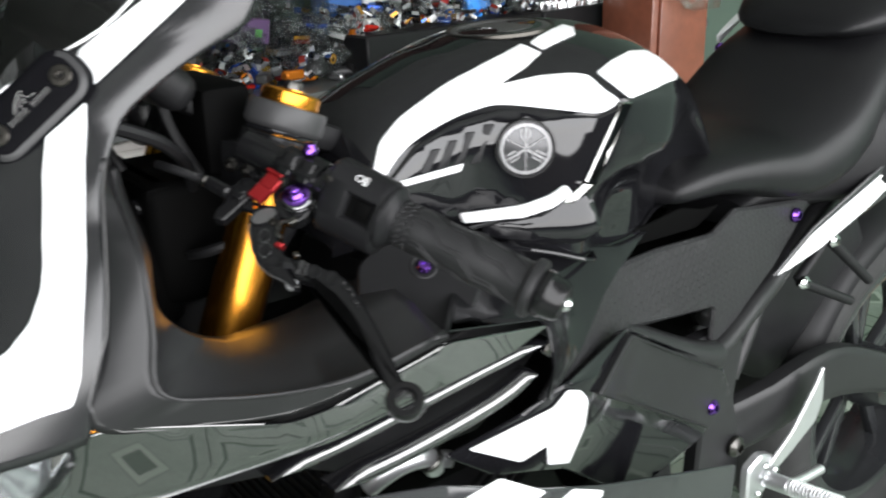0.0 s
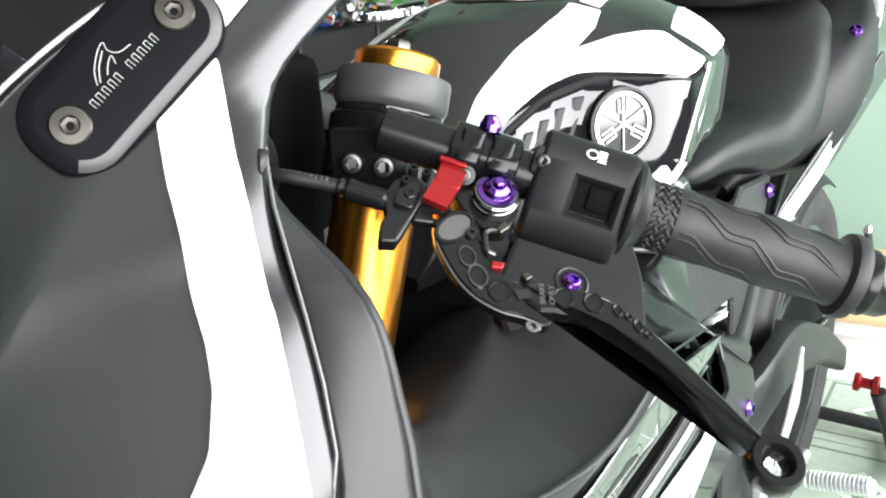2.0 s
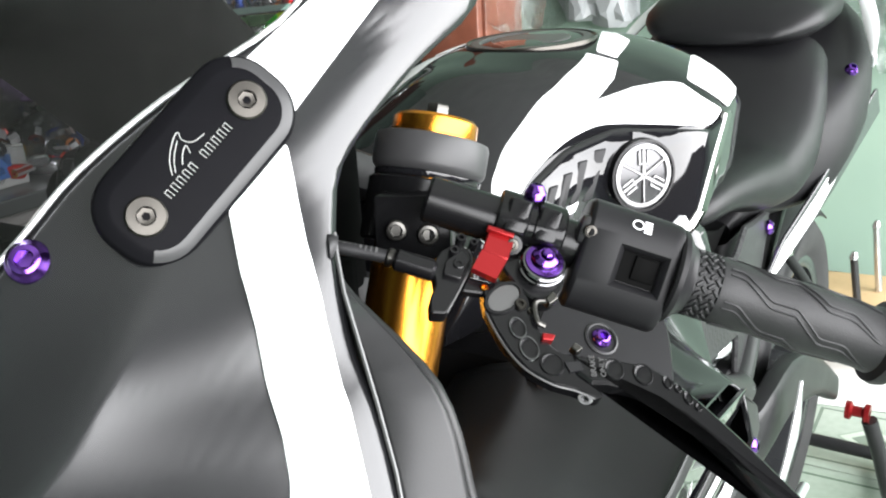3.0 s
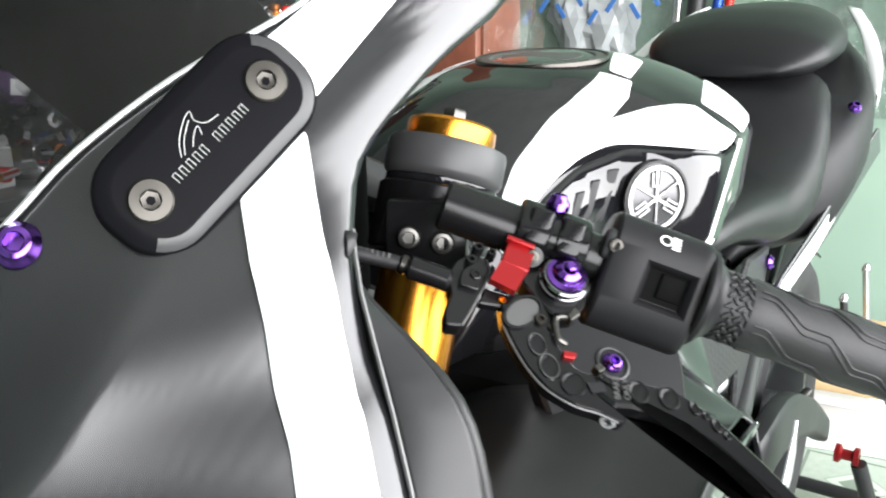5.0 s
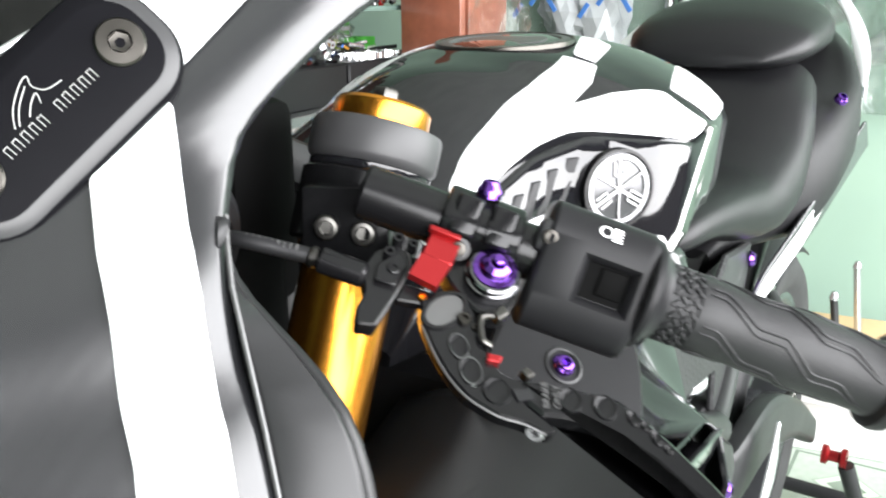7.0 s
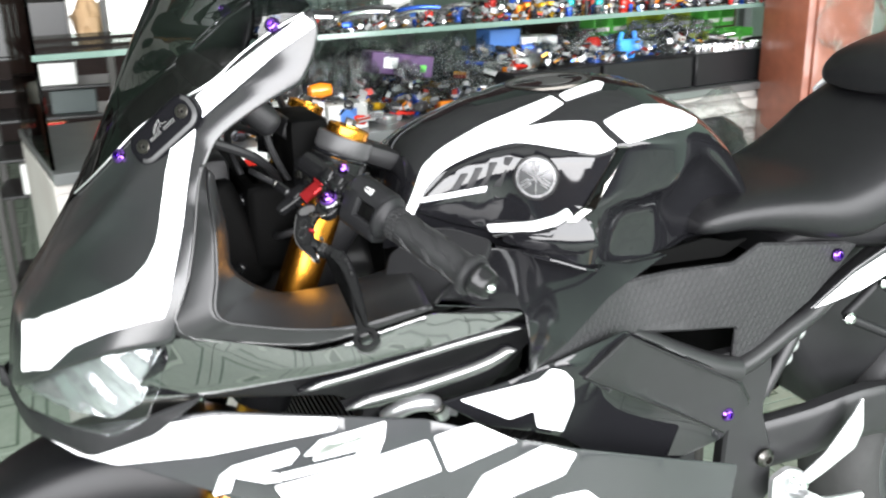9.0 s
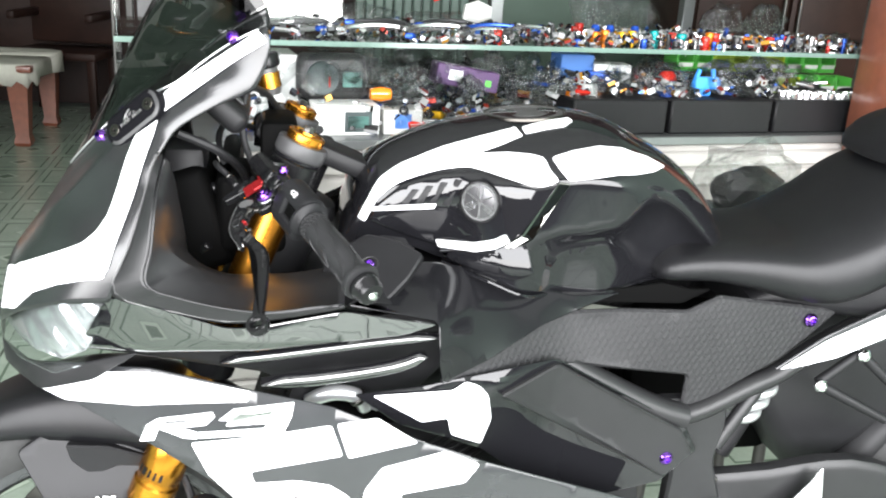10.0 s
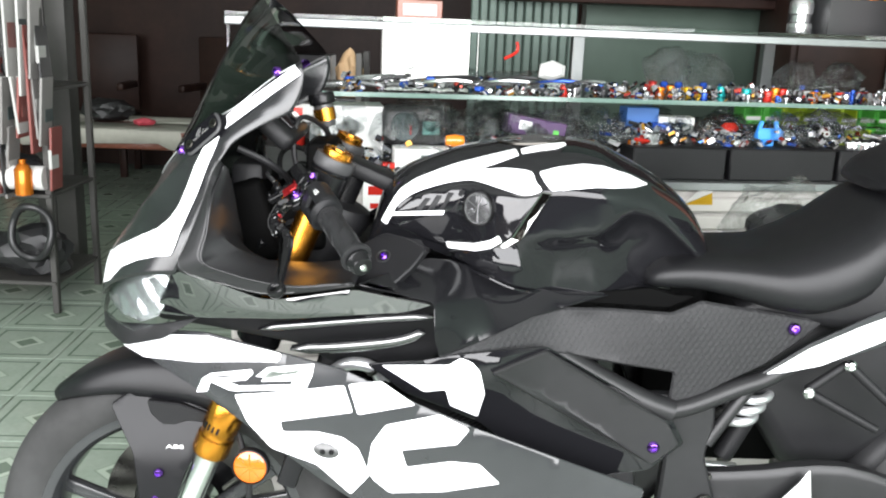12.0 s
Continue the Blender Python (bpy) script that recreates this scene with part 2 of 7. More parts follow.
def add_panel(bm, outline, depth, thick=0.003, step=0.012, bevel=0.0012, lift=0.0, corner=0.006, mirror=False, put=None):
    """A sheet over a side outline (x, z), following y = depth(x, z), with thickness and rounded rim."""
    put = put or (lambda x, y, z: Vector((x, -y if mirror else y, z)))
    ring = rounded(outline, corner) if corner else [Vector(q) for q in outline]
    inner = inset(ring, bevel) if bevel else ring
    n = len(inner)
    lo, hi = [min(q[k] for q in inner) for k in (0, 1)], [max(q[k] for q in inner) for k in (0, 1)]
    seeds = []
    ix, iz = int((hi[0] - lo[0]) / step), int((hi[1] - lo[1]) / step)
    for i in range(ix + 1):
        for j in range(iz + 1):
            q = Vector((lo[0] + (i + 0.5 + 0.25 * (j % 2)) * step, lo[1] + (j + 0.5) * step))
            if inside(q, inner) and min((q - w).length for w in inner) > step * 0.45:
                seeds.append(q)
    verts, _, faces, orig, *_ = geometry.delaunay_2d_cdt(list(inner) + seeds, [(k, (k + 1) % n) for k in range(n)], [], 1, 1e-7)
    top = [bm.verts.new(put(v.x, depth(v.x, v.y) - lift, v.y)) for v in verts]
    for f in faces:
        bm.faces.new([top[k] for k in f])
    where = {}
    for k, o in enumerate(orig):
        for w in o:
            if w < n:
                where[w] = top[k]
    rim = [where[k] for k in range(n)]
    rows = [rim]
    if bevel:
        rows.append([bm.verts.new(put(q.x, depth(q.x, q.y) - lift + bevel, q.y)) for q in ring])
    rows.append([bm.verts.new(put(q.x, depth(q.x, q.y) - lift + thick, q.y)) for q in ring])
    for a, b in zip(rows, rows[1:]):
        for k in range(n):
            j = (k + 1) % n
            if a[k] is not a[j]:
                try:
                    bm.faces.new((a[k], a[j], b[j], b[k]))
                except ValueError:
                    pass
    return bm


def inside(q, poly):
    odd = False
    for a, b in zip(poly, list(poly[1:]) + [poly[0]]):
        if (a[1] > q[1]) != (b[1] > q[1]) and q[0] < (b[0] - a[0]) * (q[1] - a[1]) / (b[1] - a[1]) + a[0]:
            odd = not odd
    return odd


def bolt(name, place, axis, r, mat, parent, label="", head=0.45):
    """A domed flange bolt with a hexagon socket; axis points out of the head."""
    bm = bmesh.new()
    m = frame_of(place, Vector(place) + Vector(axis))
    h = r * head
    add_lathe(bm, [(0, -h * 0.6), (r, -h * 0.6), (r, h * 0.1), (r * 0.94, h * 0.3), (r * 0.8, h * 0.55), (r * 0.66, h), (r * 0.5, h * 1.12), (r * 0.42, h * 1.12)], m, 24)
    add_lathe(bm, [(r * 0.42, h * 1.12), (r * 0.40, h * 0.2), (0, h * 0.1)], m, 6)
    return part(name, bm, mat, parent, label, 30)


def disc_text(body, size, m, mat, parent, name="lettering"):
    data = bpy.data.curves.new(name, "FONT")
    data.body, data.size, data.extrude, data.align_x, data.align_y = body, size, 0.0004, "CENTER", "CENTER"
    tmp = bpy.data.objects.new(name, data)
    scene.collection.objects.link(tmp)
    me = bpy.data.meshes.new_from_object(tmp.evaluated_get(bpy.context.evaluated_depsgraph_get()))
    bpy.data.objects.remove(tmp)
    bm = bmesh.new()
    bm.from_mesh(me)
    bmesh.ops.transform(bm, matrix=m, verts=bm.verts)
    return part(name, bm, mat, parent)


# ---------------------------------------------------------------- body forms of the motorcycle
def field(controls):
    """Half-width y over (x, z): a smooth sheet through a few control stations."""
    c = np.array(controls, float)
    def kern(a, b):
        r2 = ((a[:, None, :] - b[None, :, :]) ** 2).sum(-1) + 1e-9
        return r2 * np.log(r2) * 0.5
    n = len(c)
    A = np.zeros((n + 3, n + 3))
    A[:n, :n] = kern(c[:, :2], c[:, :2]) + 1e-4 * np.eye(n)
    A[:n, n], A[:n, n + 1:] = 1, c[:, :2]
    A[n, :n], A[n + 1:, :n] = 1, c[:, :2].T
    w = np.linalg.solve(A, np.r_[c[:, 2], 0, 0, 0])
    def f(x, z):
        p = np.array([[x, z]], float)
        return float(kern(p, c[:, :2])[0] @ w[:n] + w[n] + w[n + 1] * x + w[n + 2] * z)
    return f
def lerp(x, stations):
    """Smooth value between stations (x, value)."""
    xs = [s[0] for s in stations]; i = 0
    if x <= xs[0]: return stations[0][1]
    if x >= xs[-1]: return stations[-1][1]
    while x > xs[i + 1]: i += 1
    (x0, a), (x1, b) = stations[i], stations[i + 1]
    def slope(j):
        if j <= 0 or j >= len(stations) - 1:
            j = max(1, min(j, len(stations) - 1)); return (stations[j][1] - stations[j - 1][1]) / (xs[j] - xs[j - 1]) if j == len(stations)-1 else (stations[1][1]-stations[0][1])/(xs[1]-xs[0])
        l = (stations[j][1] - stations[j-1][1]) / (xs[j] - xs[j-1]); r = (stations[j+1][1] - stations[j][1]) / (xs[j+1] - xs[j])
        return 0 if l * r <= 0 else 2 * l * r / (l + r)
    h = x1 - x0; t = (x - x0) / h; m0, m1 = slope(i) * h, slope(i + 1) * h
    return (2*t**3-3*t*t+1)*a + (t**3-2*t*t+t)*m0 + (-2*t**3+3*t*t)*b + (t**3-t*t)*m1
y_low = field([(-.051,.663,-.10),(.0,.62,-.14),(.1,.56,-.185),(.167,.61,-.207),(.421,.623,-.24),(.498,.593,-.234),(.75,.50,-.2),(.30,.45,-.22),(.6,.40,-.225)])
y_up = field([(.328,.785,-.228),(.088,.80,-.206),(.436,.763,-.222),(.07,.735,-.176),(.24,.73,-.217),(.40,.746,-.220),(0.0,.72,-.14)])
y_mid = field([(.475,.681,-.201),(.503,.66,-.199),(.511,.585,-.176),(.772,.53,-.141),(.36,.67,-.2),(.60,.67,-.16)])
y_cover = field([(.979,.708,-.101),(.935,.635,-.107),(.62,.73,-.125),(.45,.67,-.206),(.52,.68,-.178),(.62,.66,-.140),(.8,.6,-.122),(.8,.73,-.12)])
NOSE = [(0.7,-0.076),(0.72,-0.072),(0.775,-0.061),(0.839,-0.019),(0.91,0.027),(0.979,0.063),(1.063,0.106),(1.137,0.149),(1.17,0.176)]
EDGE_X = [(.70,.05),(.786,.083),(.813,.0945),(.837,.103),(.862,.1112),(.887,.1185),(.904,.1238),(.927,.1295),(.944,.1395),(.961,.152),(.989,.195),(1.011,.237),(1.058,.251),(1.10,.235),(1.14,.207),(1.168,.182)]
EDGE_Y = [(.70,-.2),(.786,-.205),(.813,-.2045),(.837,-.2015),(.862,-.1918),(.887,-.1795),(.904,-.168),(.927,-.1585),(.944,-.151),(.961,-.146),(.989,-.148),(1.011,-.153),(1.058,-.157),(1.10,-.135),(1.14,-.09),(1.168,-.03)]
FULL = [(.70,.5),(.89,.5),(.92,.58),(.955,.80),(.99,.86),(1.03,.75),(1.06,.6),(1.168,.5)]
CREASE_X = [(0.8, -0.05), (0.823, -0.032), (0.883, 0.03), (0.939, 0.085), (0.974, 0.129), (1.034, 0.212), (1.06, 0.25)]
CREASE_Y = [(.82,-.033),(.85,-.072),(.885,-.1045),(.92,-.1215),(.951,-.1295),(.99,-.1355),(1.03,-.142),(1.06,-.152)]
RIDGE = [(.82,.029),(.85,.033),(.885,.0222),(.91,.0150),(.93,.0068),(.945,.0015),(.955,0)]
def cowl_sheet(x, z):
    """Half-width of the nose: a round front, and behind a raised crease a flat flank to the edge."""
    x0, xe, ye = lerp(z, NOSE), lerp(z, EDGE_X), lerp(z, EDGE_Y)
    u = min(max((x - x0) / (xe - x0), 0.0), 1.0)
    plain = ye * max(1 - (1 - u) ** 2, 0.0) ** lerp(z, FULL)
    plain += (ye * u ** .7 - plain) * lerp(z, [(1.01, 0), (1.045, .6), (1.08, .6), (1.12, 0)])
    k = min(max((z - .84) / .045, 0), 1) * min(max((.99 - z) / .05, 0), 1)
    if k <= 0:
        return plain
    xc, yc = lerp(z, CREASE_X), lerp(z, CREASE_Y)
    if x < xc:
        v = min(max((x - x0) / (xc - x0), 0), 1)
        y = yc * (v * (xc - x0) / (xc + .007 - x0)) ** .49 - lerp(z, RIDGE) * max((v - .68) / .32, 0) ** 1.4
    else:
        v = min((x - xc) / (xe - xc), 1)
        yc = yc * ((xc - x0) / (xc + .007 - x0)) ** .49 - lerp(z, RIDGE)
        y = yc + (ye - yc) * (v + 0.3 * (v - v ** 4))
    k = k * k * (3 - 2 * k)
    return plain + (y - plain) * k
def y_cowl(x, z):
    return sum(cowl_sheet(x + d, z) for d in (-.003, 0, .003)) / 3
# tank
T_TOP = [(.33,.80),(.344,.848),(.353,.879),(.370,.905),(.398,.924),(.448,.944),(.475,.9525),(.499,.957),(.55,.966),(.634,.970),(.669,.966),(.726,.943),(.785,.910),(.831,.869),(.858,.821),(.87,.77)]
T_RIDGE_W = [(.33,.06),(.36,.084),(.43,.094),(.465,.102),(.50,.125),(.53,.144),(.555,.152),(.59,.157),(.66,.150),(.742,.112),(.81,.085),(.87,.06)]
T_RIDGE_Z = [(.33,.80),(.36,.845),(.43,.87),(.50,.895),(.59,.912),(.66,.905),(.742,.885),(.81,.83),(.87,.765)]
T_POWER = [(.40,2.6),(.44,2.3),(.48,1.7),(.51,1.42),(.555,1.32),(.58,1.42),(.64,1.65),(.70,1.7)]
T_BULGE = [(.50,.07),(.56,.066),(.60,.064),(.67,.048),(.72,.012),(.80,.004),(.87,.002)]
def tank_power(x):
    return lerp(x, T_POWER)
def y_tank(x, z):
    zt, w, zr = lerp(x, T_TOP), lerp(x, T_RIDGE_W), lerp(x, T_RIDGE_Z)
    if z >= zr:
        u = min(max((z - zr) / max(zt - zr, 1e-4), 0), 1)
        return -w * math.sqrt(max(1 - u ** tank_power(x), 0)) 
    k, m = min(max((x - .52) / .10, 0), 1), min(max((x - .44) / .06, 0), 1)
    k, m, d = k * k * (3 - 2 * k), m * m * (3 - 2 * m), zr - z
    b = lerp(x, T_BULGE)
    scoop = .10 * min(d, b) + (.045 * (1 - math.exp(-(d - b) / .03)) if d > b else 0)
    return -(w - (1 - k) * (.26 - .30 * m) * d - k * scoop)

# ---------------------------------------------------------------- the shop
TILE = material("green_floor_tile", (0.30, 0.365, 0.30), 0.22, grain=0.25, grain_scale=60, second=(0.34, 0.40, 0.335), second_scale=9, rough_var=0.08, piece_var=0.06)

TILE_PLAIN = material("green_floor_tile_plain", (0.30, 0.365, 0.30), 0.22, grain=0.25, grain_scale=60, second=(0.34, 0.40, 0.335), second_scale=9, rough_var=0.08)


def tile_pattern(m):
    """Framed square with a dark diamond in the middle, in the tile's own space."""
    nt = m.node_tree
    p = nt.nodes["Principled BSDF"]
    src = p.inputs["Base Color"].links[0].from_socket
    tc, sep = nt.nodes.new("ShaderNodeTexCoord"), nt.nodes.new("ShaderNodeSeparateXYZ")
    nt.links.new(tc.outputs["Object"], sep.inputs["Vector"])

    def op(kind, a, b=None):
        n = nt.nodes.new("ShaderNodeMath")
        n.operation = kind
        for k, v in enumerate((a, b)):
            if v is None:
                continue
            if isinstance(v, (int, float)):
                n.inputs[k].default_value = v
            else:
                nt.links.new(v, n.inputs[k])
        return n.outputs[0]

    ax, ay = op("PINGPONG", sep.outputs["X"], 0.1525), op("PINGPONG", sep.outputs["Y"], 0.1525)
    big, diamond = op("MAXIMUM", ax, ay), op("ADD", ax, ay)
    line = op("LESS_THAN", op("ABSOLUTE", op("SUBTRACT", big, 0.118)), 0.004)
    ring = op("LESS_THAN", op("ABSOLUTE", op("SUBTRACT", diamond, 0.066)), 0.003)
    core = op("LESS_THAN", diamond, 0.040)
    pale = op("MULTIPLY", op("LESS_THAN", diamond, 0.066), 0.35)
    mix0, mix1 = nt.nodes.new("ShaderNodeMixRGB"), nt.nodes.new("ShaderNodeMixRGB")
    mix0.inputs["Color2"].default_value, mix1.inputs["Color2"].default_value = (0.55, 0.62, 0.52, 1), (0.055, 0.09, 0.06, 1)
    nt.links.new(src, mix0.inputs["Color1"])
    nt.links.new(pale, mix0.inputs["Fac"])
    nt.links.new(mix0.outputs["Color"], mix1.inputs["Color1"])
    nt.links.new(op("MULTIPLY", op("MAXIMUM", op("MAXIMUM", line, op("MULTIPLY", ring, 0.5)), core), 0.75), mix1.inputs["Fac"])
    nt.links.new(mix1.outputs["Color"], p.inputs["Base Color"])


tile_pattern(TILE)
tile_pattern(TILE_PLAIN)
PART_G = material("dull_green_partition", (0.07, 0.105, 0.083), 0.6, grain=0.2, grain_scale=9, second=(0.05, 0.078, 0.06), second_scale=3, bump=0.1, bump_scale=60)
WALL_G = material("green_wall_paint", (0.30, 0.42, 0.335), 0.6, grain=0.15, grain_scale=12, second=(0.27, 0.38, 0.31), bump=0.1, bump_scale=60)
WALL_D = material("dark_brown_panel", (0.022, 0.011, 0.009), 0.45, grain=0.4, grain_scale=25, second=(0.036, 0.017, 0.013), second_scale=3, spec=0.15)
PLASTER = material("off_white_plaster", (0.45, 0.46, 0.44), 0.7, grain=0.15, grain_scale=15)
ALU = material("aluminium_profile", (0.22, 0.23, 0.23), 0.35, metal=0.7, rough_var=0.06, grain=0.12)
RIBS = material("grey_white_cladding", (0.46, 0.445, 0.42), 0.4, grain=0.2, grain_scale=8, second=(0.37, 0.345, 0.325))
GLASSM = glass("counter_glass", (0.90, 0.95, 0.92))
BLACKBOX = material("black_tray", (0.009, 0.009, 0.010), 0.5, grain=0.3, spec=0.25)
SHUT = material("dark_green_shutter", (0.09, 0.13, 0.11), 0.5, metal=0.3, grain=0.3)
EDGE_G = material("green_glass_edge", (0.13, 0.20, 0.17), 0.15, grain=0.2)
GROUT = material("dark_grout", (0.12, 0.14, 0.12), 0.8, grain=0.3)

ground = part("floor", add_box(bmesh.new(), (9.0, 10.0, .1), Matrix.Translation((0, 2.0, -.062))), GROUT)
tagged(ground, "green patterned ceramic tile floor", "floor", kind="structure")


def wall(name, size, place, mat, label, rz=0):
    return tagged(part(name, add_box(bmesh.new(), size, pose(*place, 0, 0, rz)), mat), label, "wall", kind="structure")


# back wall with a bright opening to the yard
for x0, x1, z0, z1 in ((-4.4, -.12, 0, 3.1), (.62, 4.4, 0, 3.1), (-.12, .62, 0, .60), (-.12, .62, 1.19, 3.1)):
    wall("wall_back", (x1 - x0, .15, z1 - z0), ((x0 + x1) / 2, 5.6, (z0 + z1) / 2), WALL_D, "dark brown panelled back wall")
YARD = bpy.data.materials.new("daylit_yard")
YARD.use_nodes = True
YARD.node_tree.nodes["Principled BSDF"].inputs["Emission Color"].default_value = (1.0, 1.0, 0.97, 1)
YARD.node_tree.nodes["Principled BSDF"].inputs["Emission Strength"].default_value = 2.0
tagged(part("backdrop", add_box(bmesh.new(), (1.2, .02, 1.8), Matrix.Translation((.25, 5.9, 1.25))), YARD), "bright daylight outside the back opening", "backdrop", kind="structure")
wall("wall_east", (.15, 8.0, 3.1), (3.0, 1.75, 1.55), WALL_G, "pale green painted wall")
wall("wall_west", (.15, 8.0, 3.1), (-4.0, 1.75, 1.55), WALL_G, "green painted wall")
for x0, x1, z0, z1 in ((-4.4, -2.82, 0, 3.1), (2.92, 4.4, 0, 3.1), (-2.82, 2.92, 2.33, 3.1)):
    wall("wall_front", (x1 - x0, .15, z1 - z0), ((x0 + x1) / 2, -2.30, (z0 + z1) / 2), WALL_D, "dark brown front wall beside the shop opening")
wall("wall_partition", (1.75, .10, 3.1), (1.85, 2.55, 1.55), PART_G, "green painted partition wall", 4)
tagged(part("ceiling", add_box(bmesh.new(), (8.2, 8.0, .12), Matrix.Translation((-.5, 1.8, 3.16))), PLASTER), "off-white ceiling", "ceiling", kind="structure")

# display counter
CM = Matrix.Translation((.40, .66, 0)) @ Matrix.Rotation(math.atan(.17), 4, "Z")


def counter_box(bm, x0, x1, y0, y1, z0, z1, bevel=.002):
    return add_box(bm, (x1 - x0, y1 - y0, z1 - z0), CM @ Matrix.Translation(((x0 + x1) / 2, (y0 + y1) / 2, (z0 + z1) / 2)), bevel, 1)


counter = thing("display_counter", "long aluminium and glass display counter full of motorcycle parts", "counter", place=(.4, .66, 0))
CX0, CX1 = -.45, 1.75
bm = bmesh.new()
counter_box(bm, CX0, CX1, .02, .50, .0, .765)
body = part("base_cabinet", bm, RIBS, counter, "grey-white clad base")
bm = bmesh.new()
for j in range(16):
    counter_box(bm, CX0, CX1, .006, .022, .05 + .044 * j, .088 + .044 * j, .006)
part("cladding_ribs", bm, RIBS, body)
bm = bmesh.new()
counter_box(bm, CX0, CX1, .0, .52, .766, .786)
counter_box(bm, CX0, CX1, .0, .03, 1.117, 1.135)
counter_box(bm, CX0, CX1, .49, .52, 1.117, 1.135)
for x in (.47, 1.05, CX1 - .035):
    counter_box(bm, x, x + .035, .492, .52, .786, 1.117)
part("frame", bm, ALU, counter, "aluminium profile frame")
bm = bmesh.new()
counter_box(bm, CX0, CX1, .03, .48, .970, .978, 0)
part("glass_shelf", bm, GLASSM, counter, "green-edged glass shelf")
bm = bmesh.new()
counter_box(bm, CX0, CX1, .024, .029, .969, .979, 0)
part("shelf_edge", bm, EDGE_G, counter, "pale green glass edge")
bm = bmesh.new()
counter_box(bm, CX0, CX1, -.01, .53, 1.136, 1.144, 0)
part("glass_top", bm, GLASSM, counter, "glass counter top")
bm = bmesh.new()
counter_box(bm, CX0 + .002, CX0 + .008, .03, .49, .787, 1.116, 0)
part("glass_end", bm, GLASSM, counter, "glass end pane")

# ---------------------------------------------------------------- the motorcycle
bike = thing("motorcycle", "black sport motorcycle with white stripes and gold fork", "motorcycle", place=(0.7, 0.0, 0.0))


def cowl_point(u, z, out=0.0):
    """On the nose: u = 0 at the middle, 1 at the edge; out: metres outwards."""
    a = u * math.pi / 2
    x0, xe, ye = lerp(z, NOSE), lerp(z, EDGE_X), lerp(z, EDGE_Y)
    x = x0 + (xe - x0) * (1 - math.cos(a))
    return Vector((x - out * math.cos(a), y_cowl(x, z) - out * math.sin(a), z))


LOW = [(0, .70), (.3, .725), (.55, .762), (.8, .785), (1, .79)]
HIGH = [(0, .880), (.30, .925), (.48, .962), (.62, 1.0), (.72, 1.03), (.85, 1.058), (1, 1.075)]


def nose_shell(low, high, nu=44, nz=40, out=0.0):
    bm = bmesh.new()
    rows = []
    for j in range(nz + 1):
        row = []
        for i in range(-nu, nu + 1):
            u = abs(i) / nu
            q = cowl_point(u, lerp(u, low) + (lerp(u, high) - lerp(u, low)) * j / nz, out)
            row.append(Vector((q.x, q.y if i >= 0 else -q.y, q.z)))
        rows.append(row)
    return add_loft(bm, rows, closed=False)


def thicken(ob, t, offset=1.0):
    mod = ob.modifiers.new("thickness", "SOLIDIFY")
    mod.thickness, mod.offset = t, offset
    return ob


cowl = part("front_cowl", nose_shell(LOW, HIGH), NOSEM, bike, "satin black nose fairing")
thicken(cowl, 0.003, -1)
screen = part("windscreen", nose_shell([(u, z + 0.002) for u, z in HIGH], [(0, 1.168), (.5, 1.166), (.85, 1.15), (1, 1.085)], 24, 14, 0.001), SCREEN, bike, "smoked acrylic windscreen")

for k in (1, -1):
    for x, y, z, ax in ((.065, y_cowl(.065, .942) - .001, .942, (-.62, -.62, .48)), (.213, y_cowl(.213, 1.061) - .001, 1.061, (-.5, -.8, .35))):
        bolt("bolt", (x, k * y, z), (ax[0], k * ax[1], ax[2]), .0075, PURPLE, cowl, "purple anodised bolt", .6)

bm = bmesh.new()
add_tube(bm, [cowl_point(u, lerp(u, HIGH), .002) for u in np.linspace(.12, .96, 12)], .0011, 8, 4)
part("screen_edge", bm, ALLOY, screen, "bright screen edge")

# white strips on the nose
def cowl_strip(name, outline, corner=0.006):
    for mirror in (False, True):
        part(name, add_panel(bmesh.new(), outline, y_cowl, 0.0008, 0.010, 0, 0.0030, corner, mirror), WHITE, cowl, "white vinyl stripe")


cowl_strip("stripe", [(-0.047, 0.787), (-0.013, 0.81), (0.03, 0.8345), (0.0575, 0.8485), (0.0725, 0.8612), (0.0828, 0.8765), (0.0873, 0.888), (0.0915, 0.9015), (0.0962, 0.917), (0.101, 0.933), (0.1098, 0.9542), (0.1337, 0.972), (0.1295, 0.9565), (0.1225, 0.938), (0.117, 0.9205), (0.1094, 0.8945), (0.0997, 0.8685), (0.0915, 0.847), (0.0865, 0.83), (0.0798, 0.8165), (0.0615, 0.814), (0.029, 0.8033), (0, 0.788), (-0.024, 0.762), (-0.054, 0.742)], .003)
cowl_strip("stripe", [(.136, .977), (.139, .998), (.240, 1.070), (.249, 1.060), (.213, 1.035)], 0.003)

# inner side panel from the nose's edge to the fork
OUT = [(.251, -.157, 1.058), (.238, -.153, 1.011), (.196, -.148, .989), (.152, -.146, .961), (.1395, -.151, .944), (.1295, -.1585, .927), (.1185, -.1795, .887), (.103, -.2015, .837), (.088, -.205, .798), (.14, -.214, .783), (.204, -.222, .771), (.26, -.226, .776), (.329, -.228, .788)]
MIDL = [(.255, -.152, 1.054), (.242, -.148, 1.007), (.2, -.143, .985), (.156, -.141, .957), (.142, -.144, .94), (.136, -.1525, .921), (.132, -.194, .892), (.128, -.209, .852), (.123, -.22, .815), (.16, -.226, .799), (.212, -.231, .788), (.262, -.231, .784), (.329, -.226, .791)]
